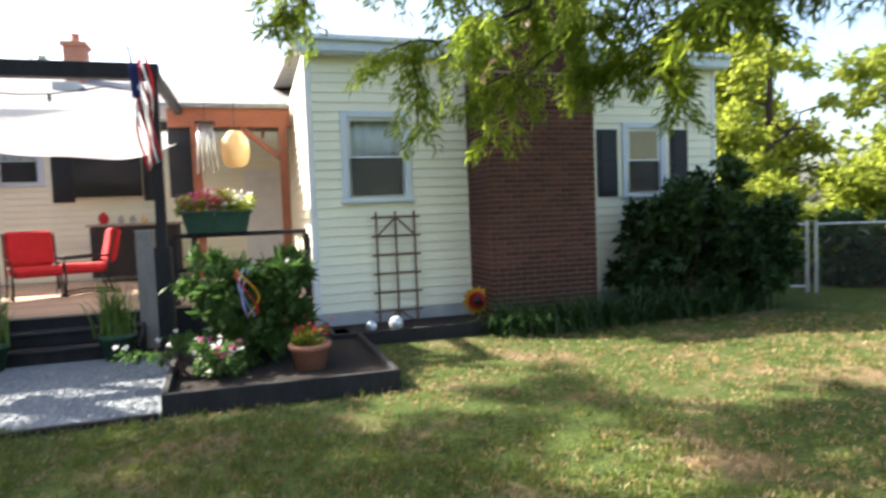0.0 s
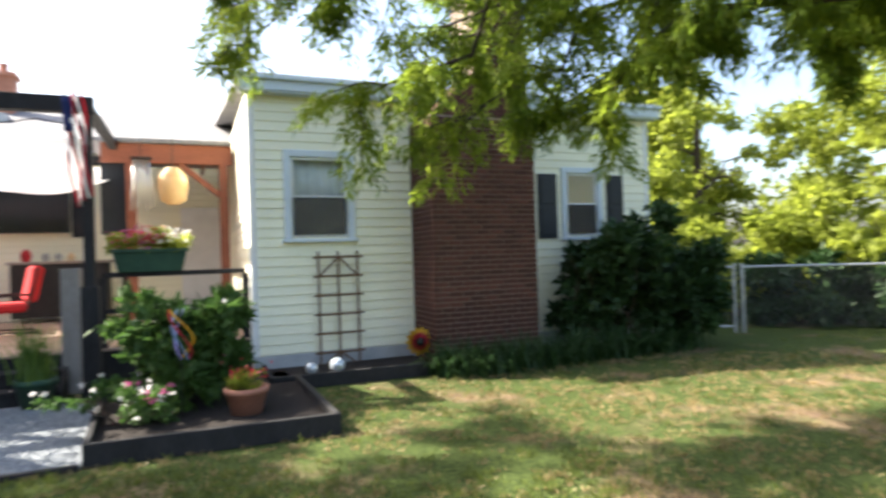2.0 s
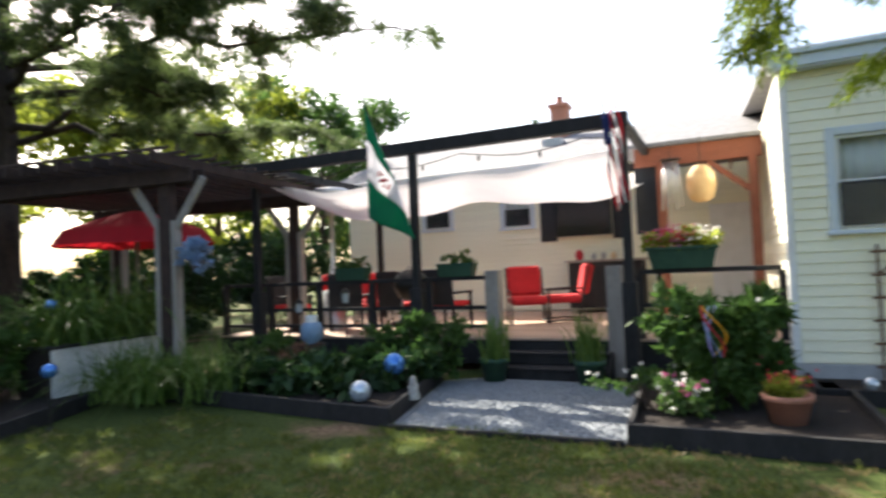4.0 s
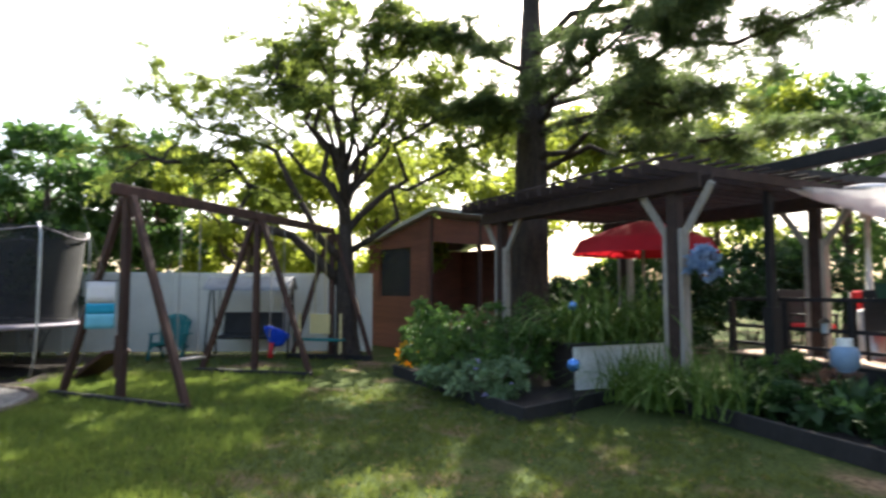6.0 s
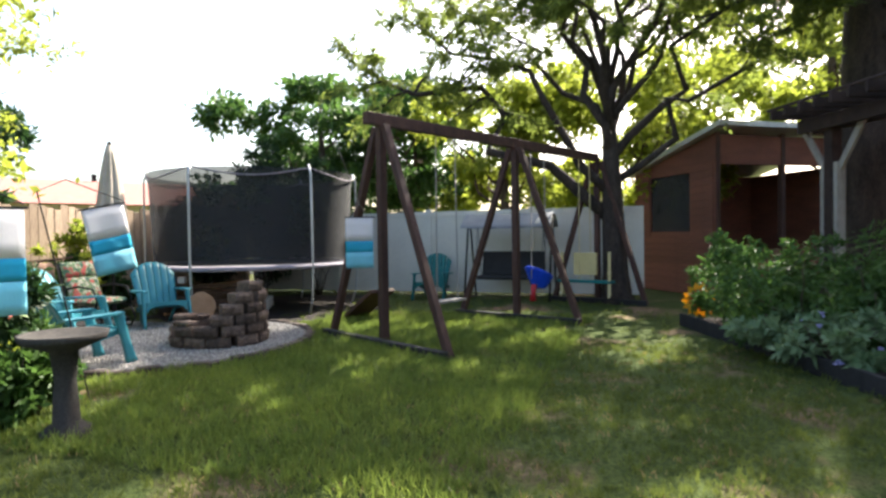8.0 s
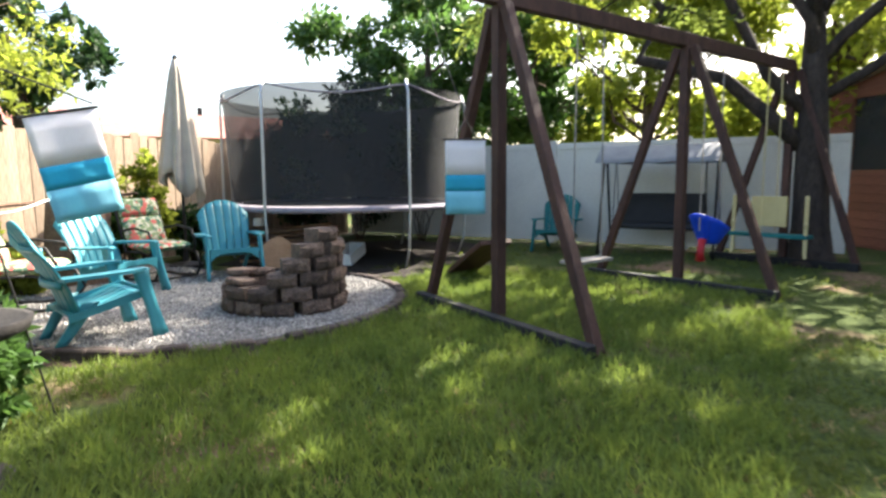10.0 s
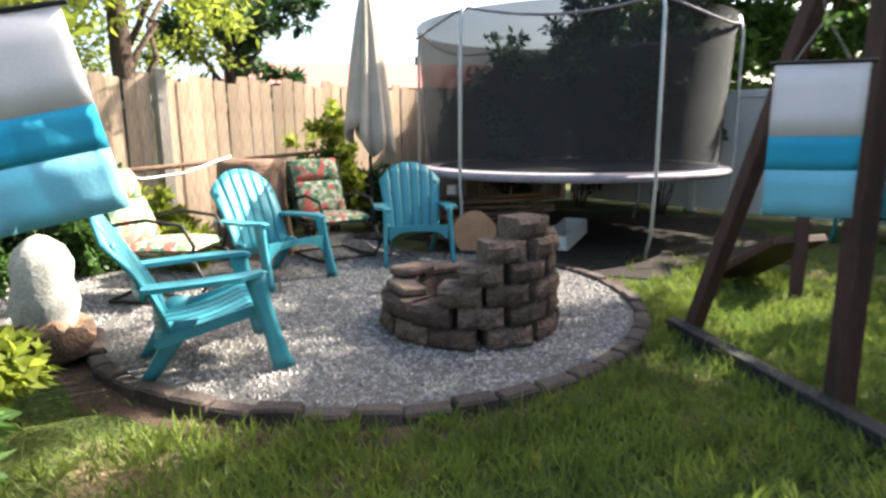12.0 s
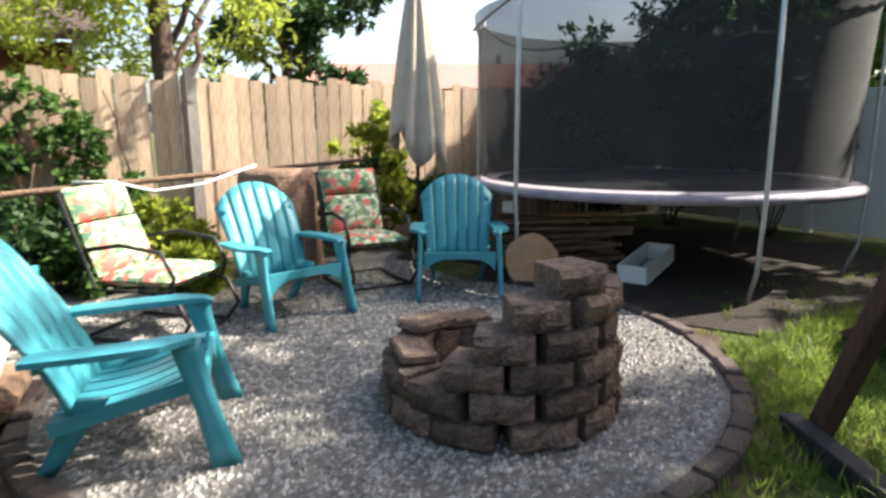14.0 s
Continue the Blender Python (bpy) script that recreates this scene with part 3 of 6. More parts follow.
corner.box(-0.025, -0.03, 0.26, 0.06, 0.0, EZ).box(-0.025, 0.0, 0.26, -0.002, 0.08, EZ).box(EX - 0.06, -0.03, 0.26, EX + 0.02, 0, EZ)
corner.ob("corner_trim", M_WHITE, house)
window(house, pose((W1[0] + W1[1]) / 2, 0.0, W1[2]), W1[1] - W1[0], W1[3] - W1[2])
window(house, pose((W2[0] + W2[1]) / 2, 0.0, W2[2]), W2[1] - W2[0], W2[3] - W2[2], curtain=False)
for sx, sw in ((4.37, 0.34), (5.64, 0.32)):
    shutter(house, pose(sx, -0.02, 1.68), sw, 1.0)
roof = MB()
roof.add([(-0.12, -0.2, EZ + 0.02), (EX + 0.12, -0.2, EZ + 0.02), (EX + 0.12, 9.3, EZ + 1.3), (-0.12, 9.3, EZ + 1.3), (-0.12, -0.2, EZ + 0.12), (EX + 0.12, -0.2, EZ + 0.12), (EX + 0.12, 9.3, EZ + 1.4), (-0.12, 9.3, EZ + 1.4)],
         [(3, 2, 1, 0), (4, 5, 6, 7), (0, 1, 5, 4), (1, 2, 6, 5), (2, 3, 7, 6), (3, 0, 4, 7)])
roof.ob("roof", M_ROOF, house)
fas = MB()
fas.box(-0.13, -0.222, EZ - 0.10, EX + 0.13, -0.202, EZ + 0.10)
fas.box(-0.12, -0.2, EZ - 0.12, EX + 0.12, -0.03, EZ - 0.10, c=0.001)
fas.ob("fascia", M_TRIM, house)
gut = MB()
gut.box(-0.13, -0.27, EZ + 0.03, EX + 0.13, -0.225, EZ + 0.09)
gut.ob("gutter", M_TRIM, house)

# main wing behind the deck
BO = 5.5
BW = [(-7.36, -6.68, 2.50, 3.32), (-5.30, -4.65, 2.42, 3.24)]
back = wall_core("wall_back", house, -9.6, 0.0, 0.0, 3.75, BW, BO, BO + 0.14, M_SIDING)
for a, b, c, d in BW:
    window(house, pose((a + b) / 2, BO, c), b - a, d - c)
MB().box(-9.6, BO + 0.142, 0, -9.46, BO + 6, 3.75).ob("wall_gable", M_SIDING, house)
MB().box(-9.6, BO + 6.0, 0, EX, BO + 6.14, 3.75).ob("wall_rear", M_SIDING, house)
r2 = MB()
r2.add([(-10, BO - 0.45, 3.62), (0.6, BO - 0.45, 3.62), (0.6, BO + 3, 4.95), (-10, BO + 3, 4.95), (-10, BO + 6.5, 3.6), (0.6, BO + 6.5, 3.6),
        (-10, BO - 0.45, 3.74), (0.6, BO - 0.45, 3.74), (0.6, BO + 3, 5.07), (-10, BO + 3, 5.07), (-10, BO + 6.5, 3.72), (0.6, BO + 6.5, 3.72)],
       [(0, 3, 2, 1), (3, 4, 5, 2), (6, 7, 8, 9), (9, 8, 11, 10), (0, 1, 7, 6), (4, 10, 11, 5), (0, 6, 9, 3), (3, 9, 10, 4), (1, 2, 8, 7), (2, 5, 11, 8)])
r2.ob("roof", M_ROOF, house)
MB().box(-10, BO - 0.50, 3.60, 0, BO - 0.455, 3.76).ob("fascia", M_WHITE, house)
ch = MB()
ch.box(-4.75, BO + 2.6, 4.7, -4.3, BO + 3.05, 5.75).box(-4.8, BO + 2.55, 5.75, -4.25, BO + 3.1, 5.85)
ch.lathe([(0.10, 5.85), (0.09, 6.05), (0.11, 6.07), (0.07, 6.08)], 12, (-4.52, BO + 2.82, 0))
ch.ob("chimney_stack", M_TERRA, house)
sh = MB()
sh.box(-4.75, BO + 1.6, 4.30, -4.25, BO + 2.1, 4.72)
sh.ob("roof_vent", M_STEEL, house)
for sx in (-4.24, -2.63):
    shutter(house, pose(sx, BO - 0.02, 2.03), 0.38, 1.02)

# brick chimney on the front
CS0, CS1, CD = 2.15, 3.68, 0.82
core = MB()
core.box(CS0 + 0.012, -CD + 0.012, 0, CS1 - 0.012, -0.002, 3.3, c=0.001)
shoulder = MB()
shoulder.add([(CS0 + 0.012, -CD + 0.012, 3.3), (CS1 - 0.012, -CD + 0.012, 3.3), (CS1 - 0.012, -0.002, 3.3), (CS0 + 0.012, -0.002, 3.3), (CS0 + 0.65, -CD + 0.012, 3.9), (CS1 - 0.10, -CD + 0.012, 3.9), (CS1 - 0.10, -0.002, 3.9), (CS0 + 0.65, -0.002, 3.9)],
         [(0, 1, 5, 4), (1, 2, 6, 5), (2, 3, 7, 6), (3, 0, 4, 7), (4, 5, 6, 7)])
core.box(CS0 + 0.66, -CD + 0.02, 3.9, CS1 - 0.11, -0.1, 6.4, c=0.001)
chimney = thing("chimney", H, "broad red-brown brick chimney stack with stepped shoulder", "chimney", kind="structure")
core.ob("mortar", M_MORTAR, chimney)
shoulder.ob("shoulder", M_BRICK, chimney)

# deck
DZ = 0.48
deck = thing("deck", H, "raised wooden deck of worn brown planks", "deck", kind="structure")
dk = MB()
dk.box(-9.0, 0.30, 0.1, -0.02, 0.36, DZ - 0.03).box(-9.0, 0.36, 0.1, -8.94, BO, DZ - 0.03)
for s in np.arange(-8.8, -0.2, 0.8):
    dk.box(s, 0.36, 0.2, s + 0.045, BO - 0.02, DZ - 0.03)
dk.ob("frame", M_BLACK, deck)
steps = thing("deck_steps", H, "three dark wooden steps up to the deck", "steps", kind="structure")
for k in range(3):
    st = MB()
    z = DZ / 3 * (k + 1)
    if k < 2:
        st.box(-3.55, -0.30 + 0.3 * k, z - 0.04, -2.12, -0.01 + 0.3 * k, z)
    st.box(-3.55, -0.28 + 0.3 * k, z - DZ / 3, -2.12, -0.25 + 0.3 * k, z - 0.042)
    st.ob("step", M_BLACK, steps)
for sx in (-3.60, -2.10):
    MB().add([(sx, -0.32, 0), (sx + 0.04, -0.32, 0), (sx + 0.04, 0.3, 0), (sx, 0.3, 0), (sx, -0.32, 0.12), (sx + 0.04, -0.32, 0.12), (sx + 0.04, 0.3, DZ - 0.06), (sx, 0.3, DZ - 0.06)],
             [(0, 1, 5, 4), (1, 2, 6, 5), (2, 3, 7, 6), (3, 0, 4, 7), (4, 5, 6, 7)]).ob("stringer", M_BLACK, steps)

# black pergola frame over the deck's front edge, with shade cloth
PG = [(-1.78, -0.12), (-4.78, -0.12), (-7.75, -0.12)]
pergola = thing("deck_pergola", H, "black-stained timber pergola frame over the deck", "pergola", kind="structure")
for s, o in PG + [(-1.78, 3.9), (-7.75, 3.9)]:
    MB().box(s - 0.055, o - 0.055, 0 if o < 0 else DZ, s + 0.055, o + 0.055, 3.22).ob("post", M_BLACK, pergola)
    if o < 0:
        MB().box(s - 0.09, o - 0.09, 0, s + 0.09, o + 0.09, 1.25).ob("post_sleeve", M_BLACK, pergola)
MB().box(-7.95, -0.20, 3.22, -1.70, -0.04, 3.40).ob("beam", M_BLACK, pergola)
for s in (-1.78, -7.75):
    MB().box(s - 0.05, -0.04, 3.24, s + 0.05, 4.0, 3.38).ob("beam", M_BLACK, pergola)
MB().box(-7.85, 3.84, 3.22, -1.70, 3.98, 3.36).ob("beam", M_BLACK, pergola)
sail = thing("shade_sail", H, "white shade cloth sagging under the pergola", "shade sail")
MB().grid(lambda u, v: (-7.6 + 5.75 * u, 0.1 + 3.6 * v, 3.15 - 0.55 * math.sin(math.pi * min(1, max(0, v * 0.9 + 0.1))) * (0.75 + 0.25 * math.sin(u * 9)) - 0.22 * math.sin(math.pi * u) + 0.03 * math.sin(u * 23 + v * 5)), 40, 14).ob("cloth", M_SAIL, sail, True, thick=0.003)
lights = thing("string_lights", H, "black cable of small hanging bulbs", "string lights")
cab = MB()
pts = [(-7.7 + 0.3 * i, 0.05, 3.18 - 0.12 * abs(math.sin(i * 0.52))) for i in range(20)]
cab.tube(pts, 0.008, 5)
cab.ob("cable", M_IRON, lights)
for i in range(1, 20, 3):
    MB().lathe([(0.012, 0), (0.02, -0.03), (0.022, -0.06), (0.004, -0.10)], 8, pts[i]).ob("bulb", M_BLACK, lights)

# deck railing
rail = thing("deck_railing", H, "black deck railing with square posts", "railing", kind="structure")
for a, b in ((-1.72, -0.06), (-8.95, -3.78)):
    MB().box(a, 0.31, 1.33, b, 0.43, 1.39).ob("handrail", M_BLACK, rail)
    MB().box(a, 0.34, 0.62, b, 0.40, 0.67).ob("lower_rail", M_BLACK, rail)
    n = int((b - a) / 0.9)
    for k in range(n + 1):
        s = a + (b - a) * k / max(1, n)
        MB().box(s - 0.045, 0.32, DZ - 0.1, s + 0.045, 0.42, 1.33).ob("post", M_BLACK, rail)
    for k in range(1):
        MB().box(a, 0.355, 0.95 + 0.22 * k, b, 0.375, 0.89 + 0.22 * k).ob("slat", M_BLACK, rail)
for s in (-2.02, -3.72):
    t = thing("gate_post", hp(s, 0.22, 0), "weathered grey square timber post", "post", "posts by the steps")
    MB().box(-0.10, -0.10, 0, 0.10, 0.10, 1.46).ob("post", M_GREYWOOD, t)

# covered porch in the corner
porch = thing("porch", H, "orange-stained cedar porch roof beside the house", "porch", kind="structure")
pz, po = 3.05, 2.4
MB().box(-1.95, po, pz, -0.06, po + 0.10, pz + 0.30).ob("beam", M_CEDAR, porch)
MB().box(-2.15, po - 0.12, pz + 0.30, -0.06, po + 2.6, pz + 0.36).ob("roof", M_ROOF, porch)
for s in (-1.55, -0.2):
    MB().box(s - 0.07, po + 0.0, DZ, s + 0.07, po + 0.12, pz).ob("post", M_CEDAR, porch)
for s in (-1.5, -1.0, -0.5):
    MB().box(s, po + 0.1, pz + 0.16, s + 0.05, po + 2.6, pz + 0.30).ob("rafter", M_CEDAR, porch)
MB().beam((-0.25, po + 0.06, pz - 0.5), (-0.85, po + 0.06, pz), 0.06, 0.09).ob("brace", M_CEDAR, porch)
MB().box(-0.9, BO - 0.06, DZ, -0.05, BO - 0.01, 2.6).ob("door", M_WHITE, porch)
MB().box(-1.98, po + 0.15, 1.95, -1.62, po + 0.2, 3.1).ob("screen_panel", M_SHUT, porch)

# ---- beds, path, patio ----
def bed(name, pts, label, zt=0.10, boards=True, material=None, board=0.18, skip=()):
    e = thing(name, pose(0, 0, 0), label, "flower bed", kind="structure")
    mb = MB()
    mb.poly(pts, 0.004, zt)
    mb.ob("mulch", material or M_MULCH, e)
    if boards:
        for i in range(len(pts)):
            if i in skip:
                continue
            (x0, y0), (x1, y1) = pts[i], pts[(i + 1) % len(pts)]
            d = Vector((x1 - x0, y1 - y0, 0)).normalized() * 0.02
            MB().beam((x0 - d.x, y0 - d.y, board / 2), (x1 + d.x, y1 + d.y, board / 2), 0.05, board).ob("edging_board", M_BLACK, e)
    return e


bed("flower_bed", [(-2.24, 4.72), (-0.44, 5.22), (-1.02, 7.0), (-1.30, 7.75), (-3.0, 7.2), (-2.95, 6.6)], "mulched flower bed edged with black boards", skip=(2, 3))
wb = [tuple((H @ Vector((s, o, 0)))[:2]) for s, o in ((0.1, -0.95), (2.1, -1.0), (2.1, -0.04), (0.1, -0.04))]
bed("flower_bed", wb, "narrow raised bed along the house wall", board=0.16, skip=(2, 1))
bed("flower_bed", [(-4.42, 4.05), (-5.6, 6.15), (-9.0, 5.2), (-8.55, 3.1), (-7.35, 3.5)], "planted bed edged with black boards beside the path", skip=(2, 1))
bed("flower_bed", [(-7.15, 1.37), (-8.5, 3.0), (-12.0, 2.2), (-11.2, -0.1)], "planted corner bed edged with black boards", skip=(1, 2))
path = thing("gravel_path", pose(0, 0, 0), "blue-grey gravel path to the deck steps", "path", kind="structure")
MB().poly([(-4.36, 4.02), (-2.27, 4.70), (-3.0, 6.62), (-3.45, 6.95), (-5.2, 6.45), (-5.5, 6.1)], 0.002, 0.02).ob("gravel", M_PATH, path)
MB().beam((-4.36, 3.99, 0.02), (-2.27, 4.67, 0.02), 0.05, 0.05).ob("edging_board", M_BLACK, path)

PC, PR = (-8.1, -6.65), 1.93
patio = thing("gravel_patio", pose(PC[0], PC[1], 0), "round pale gravel patio edged with stone blocks", "patio", kind="structure")
pm = MB()
ring = [(PR * math.cos(a * math.pi / 24), PR * math.sin(a * math.pi / 24)) for a in range(48)]
pm.poly(ring, 0.003, 0.045)
pm.ob("gravel", M_GRAVEL, patio)
ext = MB()
ext.poly([(-1.3, -1.2), (1.75, -0.3), (2.6, -1.2), (2.4, -3.2), (-1.6, -3.2)], 0.003, 0.041)
ext.ob("gravel", M_GRAVEL, patio)


def pebbles(n, rmax, size, parent, zt, name="pebbles", region=None, material=None):
    """Loose stones as small tetrahedral lumps in one mesh."""
    P = []
    while len(P) < n:
        a, b = random.uniform(-rmax, rmax), random.uniform(-rmax, rmax)
        if (region(a, b) if region else a * a + b * b < rmax * rmax):
            P.append((a, b))
    mb = MB()
    for a, b in P:
        s, an = size * random.uniform(0.6, 1.5), random.uniform(0, 6.28)
        q = [(a + s * math.cos(an + t) * random.uniform(0.7, 1.2), b + s * math.sin(an + t) * random.uniform(0.7, 1.2), zt - 0.004) for t in (0, 1.57, 3.14, 4.71)]
        k = len(mb.v)
        mb.v += q + [(a, b, zt + s * random.uniform(0.4, 0.9))]
        mb.f += [(k, k + 1, k + 4), (k + 1, k + 2, k + 4), (k + 2, k + 3, k + 4), (k + 3, k, k + 4)]
    return tagged(mb.ob(name, material or M_PEB, parent), kind="stuff")


pebbles(14000, PR - 0.06, 0.018, patio, 0.045)
pebbles(5000, 3.0, 0.016, patio, 0.041, region=lambda a, b: b < -0.3 and -1.4 < a < 2.3 and b > -2.4 and a * a + b * b > PR * PR)

PATHPOLY = [(-4.3, 4.08), (-2.33, 4.74), (-3.05, 6.55), (-3.45, 6.85), (-5.1, 6.4), (-5.4, 6.05)]


def on_path(a, b):
    x, y, inside = a - 3.9, b + 5.4, False
    for (x0, y0), (x1, y1) in zip(PATHPOLY, PATHPOLY[1:] + PATHPOLY[:1]):
        if (y0 > y) != (y1 > y) and x < (x1 - x0) * (y - y0) / (y1 - y0) + x0:
            inside = not inside
    return inside


pebbles(6500, 1.6, 0.017, path, 0.02, region=on_path, material=M_PATH).location = (-3.9, 5.4, 0)

# ---- fences ----
wf = thing("wooden_fence", pose(0, -10.3, 0), "weathered vertical picket fence", "fence", kind="structure")
for z in (0.35, 1.6):
    MB().box(-15, -0.10, z, 6, -0.06, z + 0.09).ob("rail", M_GREYWOOD, wf)
vf = thing("vinyl_fence", pose(-15.1, 0, 0), "cream vinyl privacy fence with square posts", "fence", kind="structure")
y = -10.2
while y < -2.0:
    MB().box(-0.06, y - 0.06, 0, 0.06, y + 0.06, 1.95).ob("post", M_VINYL, vf)
    MB().box(-0.025, y + 0.06, 0.05, 0.025, y + 2.34, 1.86).ob("panel", M_VINYL, vf)
    MB().box(-0.04, y + 0.06, 1.78, 0.04, y + 2.34, 1.90).ob("rail", M_VINYL, vf)
    y += 2.4

# neighbour's house over the fence
nb = thing("house", pose(-12.2, -19.4, 0, 0, 0, 153), "neighbouring yellow house with low red roof", "house", kind="structure")
MB().box(0, 0, 0, 12, 7, 2.5).ob("wall", M_SIDING, nb)
MB().add([(-0.4, -0.5, 2.5), (12.4, -0.5, 2.5), (12.4, 7.5, 2.5), (-0.4, 7.5, 2.5), (-0.4, 3.5, 3.55), (12.4, 3.5, 3.55)], [(0, 1, 5, 4), (1, 2, 5), (2, 3, 4, 5), (3, 0, 4), (3, 2, 1, 0)]).ob("roof", M_REDROOF, nb)
MB().box(5.6, 3.4, 3.3, 5.75, 3.55, 3.8).ob("vent_pipe", M_IRON, nb)

n2 = thing("house", pose(-4.6, -14.6, 0), "brown wooden outbuilding with deep eaves beyond the fence", "house", kind="structure")
MB().box(-2.2, -4, 0, 4, 0, 2.75).ob("wall", M_SHED, n2)
MB().add([(-2.6, 0.7, 2.7), (4.4, 0.7, 2.7), (4.4, -4.5, 4.2), (-2.6, -4.5, 4.2), (-2.6, 0.7, 2.85), (4.4, 0.7, 2.85), (4.4, -4.5, 4.35), (-2.6, -4.5, 4.35)], [(0, 1, 2, 3), (7, 6, 5, 4), (0, 4, 5, 1), (1, 5, 6, 2), (2, 6, 7, 3), (3, 7, 4, 0)]).ob("roof", M_ARBOR, n2)
MB().box(-2.35, 0.35, 0, -2.15, 0.55, 2.72).ob("post", M_WHITE, n2)

# ---- back-yard things ----
def a_frame(m, spread, parent):
    """End frame: upright, two raking legs, ground sill; local x runs across."""
    MB().box(-0.05, -0.05, 0, 0.05, 0.05, 2.82, m).ob("upright", M_BROWN, parent)
    for s in (-1, 1):
        MB().beam(m @ Vector((s * spread, 0, 0.0)), m @ Vector((s * 0.09, 0.0, 2.72)), 0.09, 0.09).ob("leg", M_BROWN, parent)
    MB().box(-spread - 0.05, -0.16, 0, spread + 0.05, -0.06, 0.10, m).ob("sill", M_BLACK, parent)


swing = thing("swing_set", pose(0, 0, 0), "brown-stained timber swing set with two end frames", "swing set")
A1, A2 = Vector((-8.70, -3.66, 0)), Vector((-11.35, -2.55, 0))
a_frame(pose(A1.x, A1.y, 0, 0, 0, 61), 1.20, swing)
a_frame(pose(A2.x, A2.y, 0, 0, 0, 70), 1.10, swing)
A3 = Vector((-13.9, -1.5, 0))
dirb = (A2 - A1).normalized()
MB().beam(A1 - dirb * 0.25 + Vector((0, 0, 2.80)), A3 + Vector((0, 0, 2.80)), 0.10, 0.15).ob("top_beam", M_BROWN, swing)
a_frame(pose(A3.x, A3.y, 0, 0, 0, 70), 0.95, swing)


def hang(parent, at, top, seat, mat_seat, mat_rope=None):
    r = MB()
    for s in (-0.22, 0.22):
        r.tube([at + dirb * s + Vector((0, 0, seat)), at + dirb * s * 0.9 + Vector((0, 0, top))], 0.009, 5)
    r.ob("rope", mat_rope or M_GREYWOOD, parent)


for f, nm, lab in ((0.42, "plank_swing", "grey plank swing seat on two ropes"),):
    p = A1.lerp(A2, f)
    e = thing(nm, pose(0, 0, 0), lab, "swing")
    hang(e, p, 2.73, 0.46, M_GREYWOOD)
    MB().beam(p - dirb * 0.3 + Vector((0, 0, 0.45)), p + dirb * 0.3 + Vector((0, 0, 0.45)), 0.2, 0.035).ob("seat", M_GREYWOOD, e)
p = A2.lerp(A3, 0.24)
e = thing("toddler_swing", pose(0, 0, 0), "blue plastic bucket toddler swing with red front", "swing")
hang(e, p, 2.73, 0.62, M_BLUEPL)
bs = MB()
bs.grid(lambda u, v: p + Vector((0, 0, 0.45)) + Vector((0.24 * math.cos(6.283 * u) * (0.5 + 0.5 * v), 0.24 * math.sin(6.283 * u) * (0.5 + 0.5 * v), 0.34 * v * (0.75 + 0.35 * math.cos(6.283 * u + 0.6)))), 20, 6)
bs.ob("bucket", M_BLUEPL, e, True, thick=0.02)
MB().tube([p + Vector((0.2, -0.05, 0.52)), p + Vector((0.24, -0.06, 0.35)), p + Vector((0.23, -0.06, 0.26))], [0.05, 0.04, 0.06], 8).ob("crotch_piece", M_REDPL, e, True)
p = A2.lerp(A3, 0.82)
e = thing("glider_swing", pose(0, 0, 0), "pale yellow plastic glider swing with green seat", "swing")
hang(e, p, 2.73, 0.5, M_YEL, M_YEL)
gl = MB()
for s in (-0.5, 0.5):
    q = p + Vector((s * 0.35, s * 0.9, 0))
    gl.beam(q + Vector((0.16, 0, 0.62)), q + Vector((-0.16, 0, 0.62)), 0.05, 0.05).beam(q + Vector((0, 0, 0.25)), q + Vector((0, 0, 1.0)), 0.06, 0.05)
    gl.beam(q + Vector((0.2, 0, 0.18)), q + Vector((0, 0, 0.62)), 0.04, 0.04).beam(q + Vector((-0.2, 0, 0.18)), q + Vector((0, 0, 0.62)), 0.04, 0.04)
gl.beam(p + Vector((-0.09, -0.22, 0.78)), p + Vector((0.09, 0.22, 0.78)), 0.04, 0.42)
gl.ob("frame", M_YEL, e)
MB().beam(p + Vector((-0.2, -0.5, 0.45)), p + Vector((0.2, 0.5, 0.45)), 0.24, 0.05).ob("seat", M_DTEAL, e)


cs = thing("canopy_swing", pose(-14.25, -3.3, 0, 0, 0, 90), "dark metal canopy swing bench with a grey awning", "swing")
for sx in (-0.88, 0.88):
    MB().tube([(sx, -0.45, 0), (sx, -0.05, 1.72)], 0.022, 7).tube([(sx, 0.45, 0), (sx, 0.05, 1.72)], 0.022, 7).tube([(sx, -0.45, 0.03), (sx, 0.45, 0.03)], 0.02, 7).ob("side_frame", M_IRON, cs, True)
MB().tube([(-0.9, 0, 1.72), (0.9, 0, 1.72)], 0.024, 7).ob("crossbar", M_IRON, cs, True)
MB().grid(lambda u, v: (-0.92 + 1.84 * u, -0.55 + 1.1 * v, 1.80 - 0.30 * abs(2 * v - 1) ** 1.5 - 0.02 * math.sin(math.pi * 3 * u) ** 2), 18, 10).ob("awning", mat("grey_awning", (0.40, 0.40, 0.42), (0.28, 0.28, 0.30), 0.9, 4, 90, 0.2, trans=0.25), cs, True, thick=0.004)
MB().box(-0.68, -0.25, 0.42, 0.68, 0.25, 0.50, c=0.03).ob("seat", M_DARKPL, cs)
MB().box(-0.68, -0.04, 0, 0.68, 0.04, 0.52, pose(0, 0.26, 0.48, -14), c=0.03).ob("backrest", M_DARKPL, cs)
for sx in (-0.7, 0.7):
    MB().tube([(sx, -0.2, 0.46), (sx, 0, 1.72)], 0.008, 5).tube([(sx, 0.25, 0.46), (sx, 0, 1.72)], 0.008, 5).ob("hanger", M_IRON, cs)


